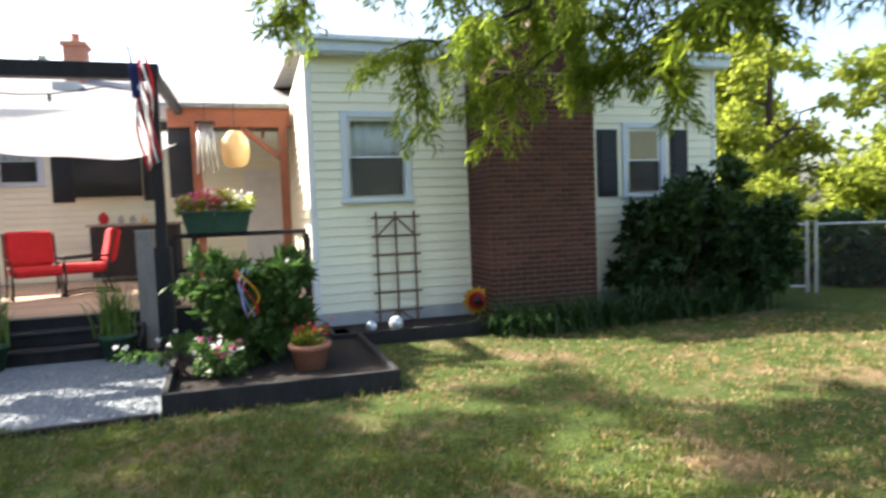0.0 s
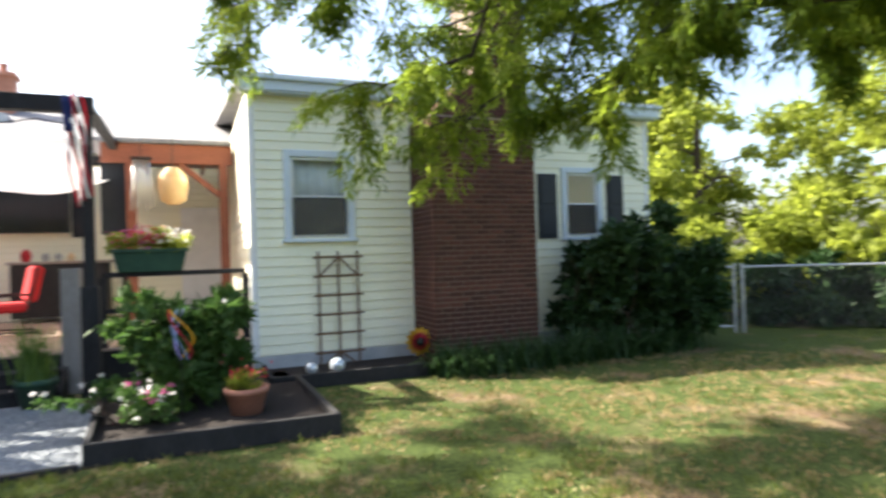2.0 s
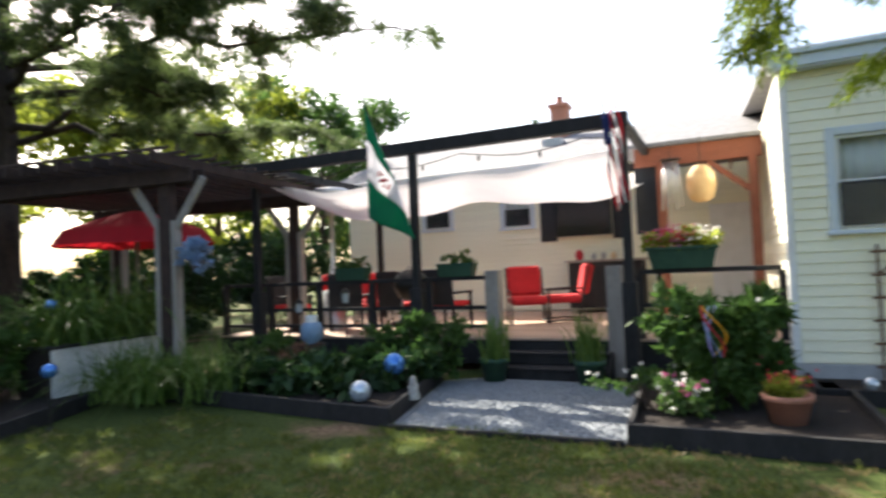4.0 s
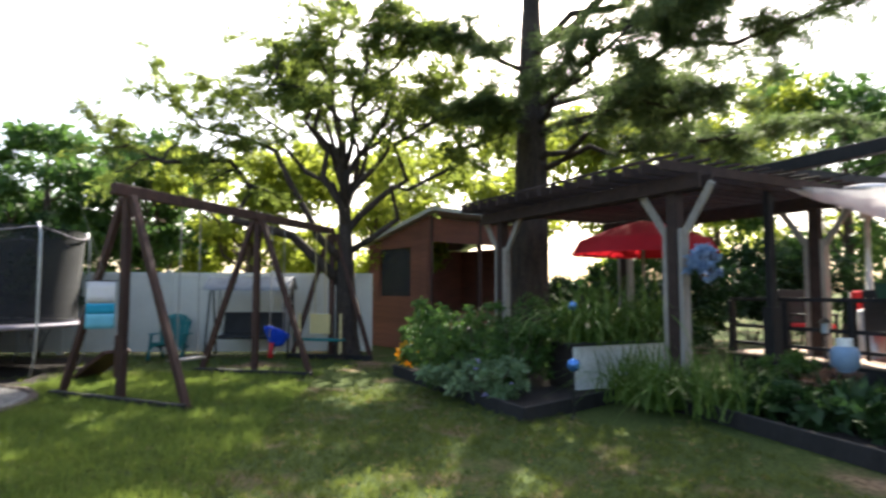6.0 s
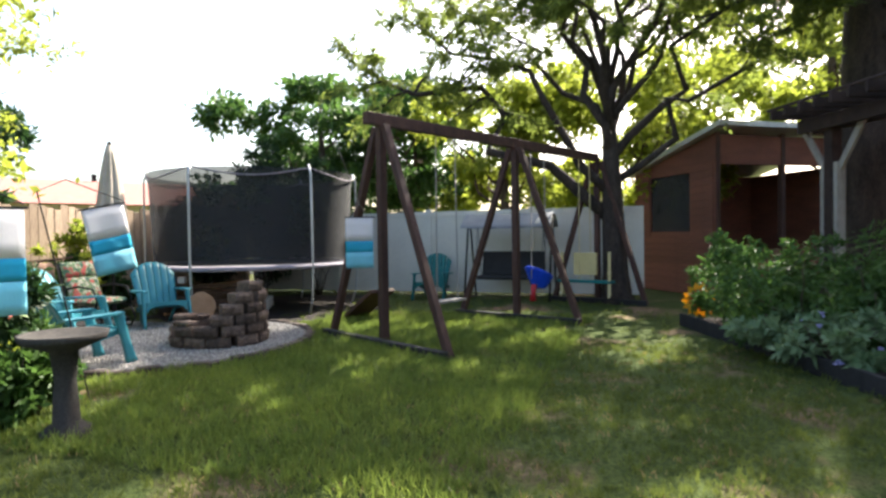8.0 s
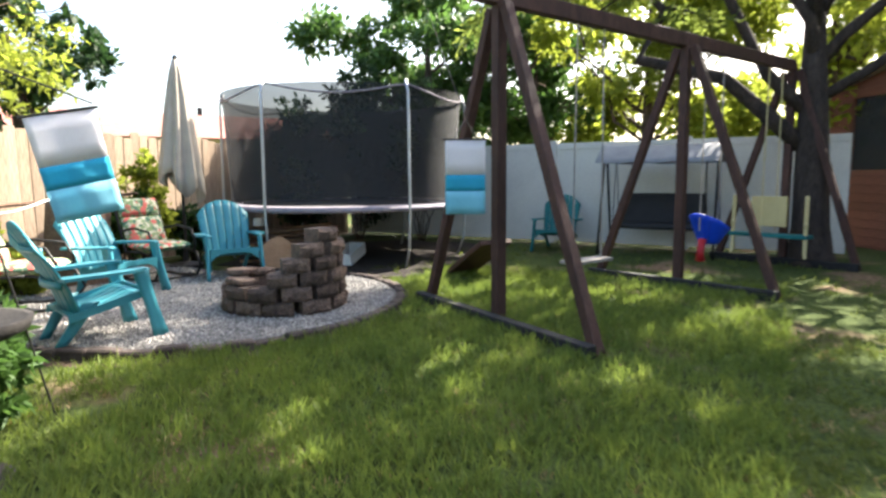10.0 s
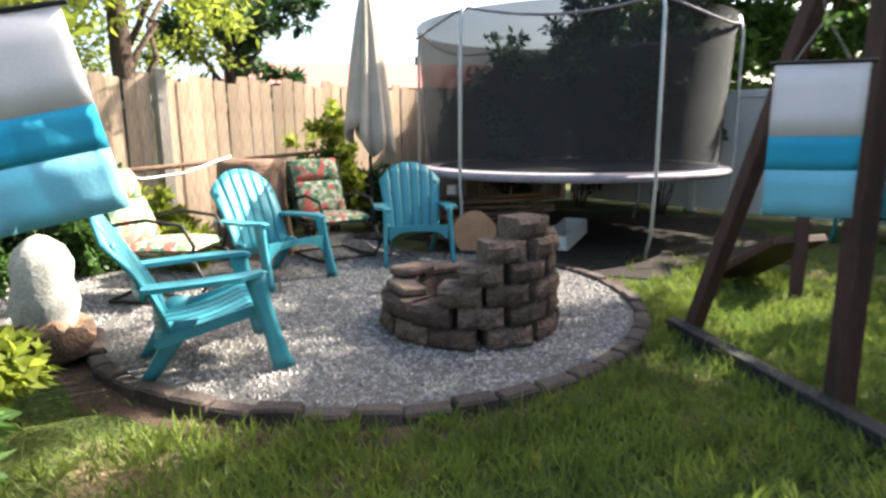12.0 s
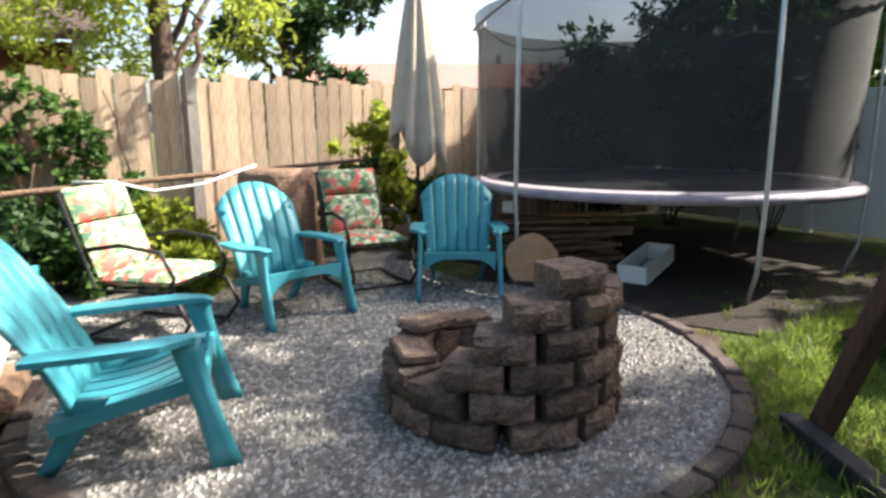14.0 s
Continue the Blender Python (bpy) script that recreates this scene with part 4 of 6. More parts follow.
def banner(at, rz, w, h, label, hang_from=None, lean=0.0):
    """Cloth in white, turquoise and pale-blue bands, hung from a rod."""
    e = thing("banner", pose(*at, 0, 0, rz) @ Matrix.Rotation(radians(lean), 4, "Y"), label, "garden flag", "banded garden flags")
    teal = mat("band_cloth", (0.05, 0.45, 0.62), (0.04, 0.38, 0.55), 0.9, 5, 120, 0.2, trans=0.35)
    pale = mat("band_cloth", (0.28, 0.62, 0.72), (0.22, 0.55, 0.66), 0.9, 5, 120, 0.2, trans=0.35)
    for z0, z1, mm in ((0.53, 1.0, M_SAIL), (0.31, 0.53, teal), (0.0, 0.31, pale)):
        MB().grid(lambda u, v: ((u - 0.5) * w, 0.012 * math.sin(u * 7 + 3 * (z0 + (z1 - z0) * v)) * (1.2 - (z0 + (z1 - z0) * v)), h * (z0 + (z1 - z0) * v)), 10, 3).ob("band", mm, e, True, thick=0.002)
    MB().tube([(-w / 2 - 0.02, 0, h), (w / 2 + 0.02, 0, h)], 0.008, 6).ob("rod", M_IRON, e)
    s = MB()
    if hang_from:
        s.tube([(-w * 0.3, 0, h), (0, 0, h + 0.16), (w * 0.3, 0, h)], 0.004, 4).tube([(0, 0, h + 0.16), hang_from], 0.004, 4)
        s.ob("cord", M_GREYWOOD, e)
    else:
        s.tube([(-w / 2 - 0.3, 0, -at[2]), (-w / 2 - 0.27, 0, h + 0.2), (-w / 2 - 0.05, 0, h + 0.26), (w / 2, 0, h + 0.02)], 0.006, 6)
        s.ob("stake", M_IRON, e)
    return e


banner((-8.15, -3.70, 1.0), 123, 0.32, 0.59, "white, turquoise and pale-blue banner on the swing frame", (-0.3, -0.3, 1.5))
banner((-5.80, -4.80, 1.10), 160, 0.34, 0.57, "white, turquoise and pale-blue banner on a stake", lean=-12)
banner((-4.20, -4.05, 0.95), 140, 0.38, 0.62, "white, turquoise and pale-blue banner on a stake")

# trampoline
TC, TR = (-11.8, -7.8), 1.92
tramp = thing("trampoline", pose(TC[0], TC[1], 0), "round trampoline with black safety net and faded pad", "trampoline")
MB().lathe([(TR - 0.28, 0.90), (TR, 0.89), (TR + 0.02, 0.86), (TR, 0.82), (TR - 0.28, 0.88), (TR - 0.28, 0.90)], 48).ob("pad", M_PAD, tramp, True)
MB().lathe([(0.001, 0.865), (TR - 0.29, 0.87)], 48).ob("mat", M_DARKPL, tramp, True)
MB().lathe([(TR - 0.12, 0.92), (TR - 0.10, 1.5), (TR - 0.06, 2.35), (TR - 0.02, 2.55 + 0.0)], 48).ob("net", M_NET, tramp, True)

for k in range(6):
    a = k * math.pi / 3 + 0.08
    x, yv = math.cos(a), math.sin(a)
    poles = MB()
    poles.tube([((TR - 0.08) * x, (TR - 0.08) * yv, 0), ((TR + 0.02) * x, (TR + 0.02) * yv, 0.3), ((TR + 0.05) * x, (TR + 0.05) * yv, 0.9), ((TR + 0.04) * x, (TR + 0.04) * yv, 2.45), ((TR - 0.02) * x, (TR - 0.02) * yv, 2.62)], 0.019, 8)
    poles.ob("pole", M_STEEL, tramp, True)
top = MB()
top.tube([((TR - 0.02) * math.cos(a), (TR - 0.02) * math.sin(a), 2.57 - 0.16 * abs(math.sin(3 * (a - 0.08)))) for a in np.linspace(0, 2 * math.pi, 61)], 0.014, 5)
top.ob("top_cord", M_PAD, tramp, True)

# Dark sheet: mostly the trampoline's shade put into the colour, partly real soil.
soil = thing("bare_soil", pose(TC[0] - 0.2, TC[1] + 0.3, 0), "soil and litter darkened for shade under the trampoline", "soil", kind="structure")
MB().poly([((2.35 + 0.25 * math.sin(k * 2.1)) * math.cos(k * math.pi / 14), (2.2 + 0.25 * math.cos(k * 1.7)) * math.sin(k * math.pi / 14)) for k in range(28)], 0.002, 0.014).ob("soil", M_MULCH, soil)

# shed
SH = Matrix.Translation((-15.2, 0.72, 0)) @ Matrix.Rotation(math.atan2(-1.57, -2.2), 4, "Z")
shed = thing("shed", SH, "red-brown wooden garden shed with sloping metal roof", "shed", kind="structure")
SL, SD = 2.7, -3.4
shw = [(0.75, 2.15, 1.35, 2.6)]
sw = wall_core("wall", shed, 0, SL, 0, 2.75, shw, -0.06, 0.0, M_SHED)
MB().add([(0, -0.06, 2.75), (SL, -0.06, 2.75), (0, -0.06, 3.4), (0, 0, 2.75), (SL, 0, 2.75), (0, 0, 3.4)], [(0, 1, 2), (5, 4, 3), (0, 2, 5, 3), (1, 4, 5, 2)]).ob("gable", M_SHED, shed)
MB().box(SL - 0.06, SD, 0, SL, -0.062, 2.72).ob("wall", M_SHED, shed)
MB().box(0, SD, 0, SL - 0.062, SD + 0.06, 2.72).ob("wall", M_SHED, shed)
for yv in (-0.06, SD * 0.5, SD):
    MB().box(-0.02, yv - 0.05, 0, 0.10, yv + 0.05, 3.35).ob("post", M_BROWN, shed)
MB().box(0.0, SD + 0.06, 0, 0.06, -0.12, 0.95).ob("half_wall", M_SHED, shed)
MB().box(0.0, SD + 0.06, 2.7, 0.06, -0.12, 3.3).ob("header", M_SHED, shed)
MB().box(0.75, -0.05, 1.35, 2.15, -0.03, 2.6).ob("screen", M_SCRN, shed)
MB().add([(-0.35, 0.2, 3.42), (SL + 0.2, 0.2, 2.68), (SL + 0.2, SD - 0.2, 2.68), (-0.35, SD - 0.2, 3.42), (-0.35, 0.2, 3.52), (SL + 0.2, 0.2, 2.78), (SL + 0.2, SD - 0.2, 2.78), (-0.35, SD - 0.2, 3.52)],
         [(0, 1, 2, 3), (7, 6, 5, 4), (0, 4, 5, 1), (1, 5, 6, 2), (2, 6, 7, 3), (3, 7, 4, 0)]).ob("roof", M_STEEL, shed)
lap = MB().box(0, 0.0, 0, 1, 0.02, 0.145, c=0.004).mesh("plank", M_SHED)
for k in range(18):
    z = 0.05 + k * 0.15
    for a, b in ([(0.05, 0.75), (2.15, SL)] if 1.3 < z + 0.07 < 2.6 else [(0.05, SL)]):
        piece("plank", lap, shed, Matrix.Translation((a, 0.002, z)) @ Matrix.Diagonal((b - a, 1, 1, 1)))

# arbor
AR = Matrix.Translation((-7.9, 3.5, 0)) @ Matrix.Rotation(radians(24.5), 4, "Z")
arbor = thing("arbor", AR, "dark brown timber arbor with slatted roof and curved braces", "arbor", kind="structure")
for s, o in ((-0.15, 0.2), (-4.2, 0.2), (-0.15, 3.4), (-4.2, 3.4)):
    MB().box(s - 0.08, o - 0.08, 0, s + 0.08, o + 0.08, 2.85).ob("post", M_ARBOR, arbor)
    for dx in (-0.13, 0.13):
        MB().box(s + dx - 0.035, o - 0.07, 0, s + dx + 0.035, o + 0.07, 2.3).ob("side_board", M_GREYWOOD, arbor)
        MB().beam((s + dx, o, 2.2), (s + dx * 4.5, o, 2.85), 0.05, 0.10).ob("brace", M_GREYWOOD, arbor)
for o in (0.08, 0.32, 3.3, 3.52):
    MB().box(-4.75, o - 0.025, 2.78, 0.35, o + 0.025, 2.98).ob("beam", M_ARBOR, arbor)
for k in range(17):
    s = -4.65 + k * 0.30
    MB().box(s, -0.45, 2.98, s + 0.045, 4.0, 3.12).ob("rafter", M_ARBOR, arbor)
for k in range(15):
    MB().box(-4.8, -0.4 + k * 0.3, 3.122, 0.4, -0.36 + k * 0.3, 3.16).ob("slat", M_ARBOR, arbor)

# ---- patio things ----
def adirondack(m, material, label, group):
    e = thing("adirondack_chair", m, label, "chair", group)
    seat = MB()
    for i in range(6):
        x = -0.25 + i * 0.1
        seat.grid(lambda u, v: (x - 0.042 + 0.084 * v, -0.30 + 0.56 * u, 0.39 - 0.13 * u - 0.04 * math.sin(math.pi * u) - (0.03 if u < 0.01 else 0)), 8, 1)
    seat.ob("seat", material, e, thick=-0.018)
    apron = MB()
    apron.grid(lambda u, v: (-0.29 + 0.58 * u, -0.305, 0.385 - v * (0.055 + 0.10 * (2 * u - 1) ** 4)), 12, 2)
    apron.grid(lambda u, v: (-0.29, -0.30 + 0.56 * u, 0.385 - 0.13 * u - v * 0.06), 6, 1).grid(lambda u, v: (0.29, -0.30 + 0.56 * u, 0.385 - 0.13 * u - v * 0.06), 6, 1)
    apron.ob("apron", material, e, thick=0.02)
    back = MB()
    for i in range(6):
        xc = (i - 2.5) / 2.5
        def pt(u, v, xc=xc):
            x = xc * 0.235 * (1 + 0.16 * u) + (v - 0.5) * 0.088 * (1 + 0.14 * u)
            top = 0.955 - 0.17 * abs(x / 0.31) ** 2.4
            return (x, 0.22 + 0.30 * u - 0.03 * math.sin(math.pi * u) - 0.05 * (x / 0.3) ** 2, 0.24 + (top - 0.24) * u)
        back.grid(pt, 8, 3)
    back.ob("backrest", material, e, True, thick=0.018)
    rib = MB()
    for z, yv, w in ((0.45, 0.325, 0.26), (0.72, 0.44, 0.29)):
        rib.grid(lambda u, v: ((u - 0.5) * 2 * w, yv - 0.05 * (2 * u - 1) ** 2, z + 0.05 * v), 8, 1)
    rib.ob("back_rib", material, e, True, thick=0.022)
    for sx in (-1, 1):
        arm = MB()
        arm.grid(lambda u, v: (sx * (0.265 + (0.13 if u < 0.75 else 0.13 * max(0.25, 1 - (u - 0.75) * 2.6)) * v + 0.02 * math.sin(3 * u)), 0.30 - 0.63 * u, 0.545 + 0.02 * u - (0.015 if u > 0.97 else 0)), 16, 3)
        arm.ob("armrest", material, e, thick=0.025 * sx)
        leg = MB()
        leg.grid(lambda u, v: (sx * (0.30 + 0.035 * v ** 0.6 * 0 + 0.03 * (1 - u) * 0.6), -0.31 + (0.12 - 0.03 * math.sin(u * 3.1)) * v - 0.13 * (1 - u) ** 1.5, 0.56 * u), 8, 3)
        leg.ob("front_leg", material, e, True, thick=0.035 * sx)
        leg = MB()
        leg.grid(lambda u, v: (sx * (0.28 - 0.06 * u), 0.04 + 0.24 * u + 0.12 * v * (1 - 0.4 * u), 0.33 * (1 - u)), 6, 2)
        leg.ob("rear_leg", material, e, True, thick=0.03 * sx)
    return e


adi = adirondack(pose(-7.81, -7.87, 0.045, 0, 0, 191), M_TEAL, "turquoise moulded plastic adirondack chair on gravel", "chairs round the fire pit")
copy_thing(adi, pose(-9.28, -7.72, 0.045, 0, 0, 149))
copy_thing(adi, pose(-6.62, -6.26, 0.045, 0, 0, 256))
adirondack(pose(-14.0, -4.95, 0.0, 0, 0, 95), M_DTEAL, "dark green plastic adirondack chair by the vinyl fence", "chairs by the fence")


def spring_chair(m, label):
    """Iron spring chair with padded floral seat and back cushions; faces local -y."""
    e = thing("spring_chair", m, label, "chair", "floral patio chairs")
    fr = MB()
    for s in (-0.29, 0.29):
        fr.tube([(s, 0.35, 0.03), (s, -0.05, 0.02), (s, -0.35, 0.04), (s, -0.44, 0.16), (s, -0.36, 0.33), (s, -0.1, 0.37)], 0.016, 6)
        fr.tube([(s, -0.1, 0.37), (s, 0.22, 0.36), (s, 0.42, 0.98)], 0.014, 6)
        fr.tube([(s, 0.26, 0.62), (s, 0.0, 0.66), (s, -0.28, 0.62), (s, -0.36, 0.46), (s, -0.32, 0.34)], 0.016, 6)
    for yv, z in ((0.35, 0.03), (-0.35, 0.04), (0.42, 0.98)):
        fr.tube([(-0.29, yv, z), (0.29, yv, z)], 0.014, 6)
    fr.ob("frame", M_IRON, e, True)

    def cushion(name, o, ux, uy, t):
        o, ux, uy = Vector(o), Vector(ux), Vector(uy)
        nn = ux.cross(uy).normalized()
        mb = MB()
        for s in (-1, 1):
            mb.grid(lambda u, v: o + ux * u + uy * v + nn * s * t * (1 - (2 * u - 1) ** 4) ** 0.5 * (1 - (2 * v - 1) ** 4) ** 0.5, 12, 12)
        mb.ob(name, M_FLORAL, e, True)
    cushion("seat_cushion", (-0.27, -0.36, 0.43), (0.54, 0, 0), (0, 0.58, -0.01), 0.06)
    cushion("back_cushion", (-0.27, 0.20, 0.44), (0.54, 0, 0), (0, 0.12, 0.34), 0.06)
    cushion("head_cushion", (-0.27, 0.33, 0.79), (0.54, 0, 0), (0, 0.08, 0.22), 0.055)
    return e


spring_chair(pose(-6.91, -7.88, 0.042, 0, 0, 226), "black iron spring chair with faded floral cushions")
spring_chair(pose(-8.70, -8.37, 0.042, 0, 0, 178), "black iron spring chair with faded floral cushions")

# fire pit of stacked blocks
PITC = (-8.25, -5.77)
pit = thing("fire_pit", pose(PITC[0], PITC[1], 0.045), "round fire pit of rough stacked brown blocks, stepped rim", "fire pit")


def split_block(k, w, d, h):
    """Wall block with a smooth top and a bulging split front along local -y."""
    b = MB()
    off = Vector((k * 5.3, k * 2.1, 0))

    def face(u, v):
        edge = min(1, 6 * min(u, 1 - u)) * min(1, 4 * min(v, 1 - v))
        q = Vector(((u - 0.5) * w, 0, v * h))
        return ((u - 0.5) * w, -d / 2 - 0.022 * edge - 0.020 * noise.noise(q * 17 + off) - 0.010 * noise.noise(q * 45 + off), v * h + 0.006 * noise.noise(q * 20 - off) * (v > 0.5))
    b.grid(face, 6, 4)
    wb = w * 0.80
    n = len(b.v)
    b.v += [(-wb / 2, d / 2, 0), (wb / 2, d / 2, 0), (wb / 2, d / 2, h), (-wb / 2, d / 2, h)]
    top_edge, low_edge = [i * 5 + 4 for i in range(7)], [i * 5 for i in range(7)]
    b.f += [tuple(top_edge + [n + 2, n + 3]), tuple(low_edge[::-1] + [n, n + 1]), (n, n + 3, n + 2, n + 1), tuple(list(range(0, 5)) + [n + 3, n]), tuple([34, 33, 32, 31, 30] + [n + 1, n + 2])]
    return b.mesh("block", M_STONE)


blocks = [split_block(k, w, 0.21, 0.128) for k, w in enumerate((0.275, 0.30, 0.262, 0.285, 0.255))]


def courses(deg):
    """Height of the ring, in courses, by the direction from its middle."""
    d = (deg + 180) % 360 - 180
    if 56 <= d <= 180:
        return 5
    if 36 <= d < 56:
        return 4
    if 12 <= d < 36 or d < -165:
        return 3
    return 2


for row in range(5):
    for i in range(11):
        deg = (i + 0.5 * (row % 2)) * 360 / 11 + 6 + random.uniform(-2, 2)
        if row < courses(deg):
            a = radians(deg)
            rad = 0.475 - 0.006 * row + random.uniform(-0.012, 0.012)
            piece("block", blocks[(i * 3 + row * 2) % 5], pit, pose(rad * math.cos(a), rad * math.sin(a), row * 0.130, random.uniform(-1, 1), random.uniform(-1, 1), deg + 90 + random.uniform(-4, 4)))
piece("block", blocks[2], pit, pose(-0.05, 0.42, 5 * 0.130, 0, 0, 176))
slab = MB().box(-0.15, -0.09, 0, 0.15, 0.09, 0.055, c=0.012).mesh("slab", M_STONE)
for x, yv, z, rz in ((0.42, -0.16, 0.262, 75), (0.27, -0.36, 0.262, 40), (0.22, -0.36, 0.318, 15), (-0.08, -0.45, 0.262, 170)):
    piece("slab", slab, pit, pose(x, yv, z, random.uniform(-4, 4), random.uniform(-4, 4), rz))
for x, yv, rz in ((-0.12, -0.15, 10), (0.1, 0.1, 60), (-0.15, 0.15, 120)):
    piece("slab", slab, pit, pose(x, yv, 0.0, 0, 0, rz))

# edging stones round the gravel
edge = thing("patio_edging", pose(PC[0], PC[1], 0), "ring of dark edging blocks round the gravel", "edging", kind="structure")
eb = []
for k in range(3):
    b = MB().box(-0.115, -0.055, 0, 0.115, 0.055, 0.10, c=0.014)
    for i, v in enumerate(b.v):
        d = noise.noise_vector(Vector(v) * 11 + Vector((0, k * 4, 0))) * 0.012
        b.v[i] = (v[0] + d.x, v[1] + d.y, max(0, v[2] + d.z))
    eb.append(b.mesh("edging_block", M_EDGE))
ne = 52
for i in range(ne):
    a = 2 * math.pi * i / ne
    if not (-2.6 < ((a + math.pi) % (2 * math.pi)) - math.pi < -0.35):
        piece("edging_block", eb[i % 3], edge, pose((PR + 0.03) * math.cos(a), (PR + 0.03) * math.sin(a), random.uniform(-0.045, -0.01), random.uniform(-3, 3), random.uniform(-4, 4), math.degrees(a) + 90 + random.uniform(-4, 4)))

rim = thing("bare_soil", pose(PC[0], PC[1], 0), "dark bare soil round the stone edging", "soil", kind="structure")
MB().poly([((PR + 0.26 + 0.14 * noise.noise(Vector((k * 0.55, 2, 0)))) * math.cos(k * math.pi / 36), (PR + 0.26 + 0.14 * noise.noise(Vector((k * 0.55, 2, 0)))) * math.sin(k * math.pi / 36)) for k in range(72)], -0.03, 0.0015).ob("soil", mat("brown_soil", (0.10, 0.062, 0.042), (0.04, 0.026, 0.02), 1.0, 14, 70, 1.0, dist=0.03), rim)

# closed parasol
um = thing("patio_parasol", pose(-9.67, -9.10, 0), "closed beige canvas patio parasol on dark pole", "parasol")
MB().lathe([(0.24, 0), (0.24, 0.06), (0.05, 0.10), (0.03, 0.35)], 16).ob("base", M_IRON, um)
MB().tube([(0, 0, 0.08), (0, 0, 2.95)], 0.021, 8).ob("pole", M_IRON, um)
cz = MB()
nf = 40
for i in range(11):
    t = i / 10
    z = 2.97 - 1.78 * t
    for j in range(nf):
        a = 2 * math.pi * j / nf
        r = (0.035 + 0.25 * t ** 0.8) * (1 + 0.26 * math.sin(8 * a + t * 1.2)) * (1.0 if i < 10 else 0.96)
        cz.v.append((r * math.cos(a), r * math.sin(a) * 0.8, z + (0.13 * math.sin(4 * a) + 0.13 * math.sin(a + 2.2)) * t ** 4))
for i in range(10):
    for j in range(nf):
        q, w = i * nf + j, i * nf + (j + 1) % nf
        cz.f.append((q, w, w + nf, q + nf))
cz.ob("canopy", M_CANVAS, um, True, thick=0.006)
MB().ball((0, 0, 3.0), 0.035, 8).ob("finial", M_IRON, um, True)

# log stump, fallen pole, wood pile, trough
st = thing("tree_stump", pose(-8.15, -9.1, 0), "tall bark-covered tree stump beside the fence", "stump")
sm = MB().lathe([(0.46, 0), (0.40, 0.15), (0.36, 0.6), (0.35, 1.0), (0.32, 1.05), (0.001, 1.06)], 22, wob=0.05)
sm.ob("stump", M_LOG, st, True)
st2 = thing("fallen_pole", pose(0, 0, 0), "long thin bare wooden pole resting on supports", "pole")
MB().tube([(-4.2, -9.2, 0.80), (-6.0, -9.28, 0.92), (-7.6, -9.30, 1.02), (-9.2, -9.45, 1.10)], [0.032, 0.03, 0.026, 0.02], 7).ob("pole", M_LOG, st2, True)
MB().tube([(-4.6, -9.22, 0), (-4.6, -9.22, 0.82)], 0.03, 6).ob("support", M_LOG, st2)
hose = thing("garden_hose", pose(0, 0, 0), "pale hose draped over the pole", "hose")
MB().tube([(-8.0, -9.25, 1.09), (-7.5, -9.2, 0.94), (-7.1, -9.2, 0.90), (-6.8, -9.24, 0.99), (-6.5, -9.27, 1.0)], 0.013, 6).ob("hose", M_WHITE, hose, True)
wp = thing("firewood_pile", pose(-10.55, -7.95, 0, 0, 0, -32), "low pile of split boards and one cut log round", "firewood")
for i in range(24):
    z = 0.05 + 0.07 * (i // 3)
    MB().box(-0.65, -0.05, -0.02, 0.55 + random.uniform(-0.2, 0.2), 0.05, 0.02, pose(random.uniform(-0.1, 0.1), (i % 3) * 0.17 - 0.15, z, random.uniform(-6, 6), random.uniform(-5, 5), random.uniform(-14, 14))).ob("split_board", M_CUT if i % 3 == 0 else M_LOG, wp)
lr = thing("log_round", pose(-9.98, -7.60, 0.24, 80, 0, 150), "cut log round standing on edge", "log")
MB().lathe([(0.001, -0.1), (0.235, -0.1), (0.24, 0.1)], 20, wob=0.03).ob("bark", M_LOG, lr)
MB().lathe([(0.24, 0.1), (0.22, 0.104), (0.001, 0.106)], 20, wob=0.03).ob("cut_face", M_CUT, lr)
carton = thing("carton", pose(-10.1, -8.05, 0.62, 0, 0, 20), "small white carton on the firewood pile", "box")
MB().box(-0.06, -0.06, 0, 0.06, 0.06, 0.11).ob("carton", M_WHITE, carton)
tr = thing("plastic_trough", pose(-11.15, -7.25, 0.03, 0, 8, 20), "white plastic window-box trough lying on the ground", "trough")
tm = MB()
tm.box(-0.36, -0.12, 0, 0.36, 0.12, 0.02).box(-0.38, -0.14, 0.02, 0.38, -0.12, 0.2).box(-0.38, 0.12, 0.02, 0.38, 0.14, 0.2).box(-0.38, -0.12, 0.02, -0.36, 0.12, 0.2).box(0.36, -0.12, 0.02, 0.38, 0.12, 0.2)
tm.ob("trough", M_WHITE, tr)
lad = thing("climbing_ramp", pose(-10.6, -4.55, 0, 0, 0, 20), "dark brown timber ramp by the swing set", "ramp")
MB().beam((0, 0, 0.5), (-0.5, -0.5, 0.05), 0.5, 0.06).ob("ramp", M_BROWN, lad)
MB().box(-0.05, -0.05, 0, 0.05, 0.05, 0.75).ob("post", M_BROWN, lad)

# bird bath and statue by the patio
bb = thing("bird_bath", pose(-4.95, -4.40, 0), "dark weathered pedestal bird bath", "bird bath")
MB().lathe([(0.17, 0), (0.17, 0.05), (0.09, 0.10), (0.07, 0.4), (0.09, 0.6), (0.27, 0.68), (0.29, 0.73), (0.26, 0.73), (0.2, 0.69), (0.001, 0.68)], 20).ob("bowl", M_DSTONE, bb, True)
sb = thing("garden_statue", pose(-5.95, -6.95, 0), "pale weathered stone garden ornament on a rough base", "statue")
MB().ball((0, 0, 0.16), 0.24, 12, 0.7, 0.5).ob("base", M_LOG, sb, True)
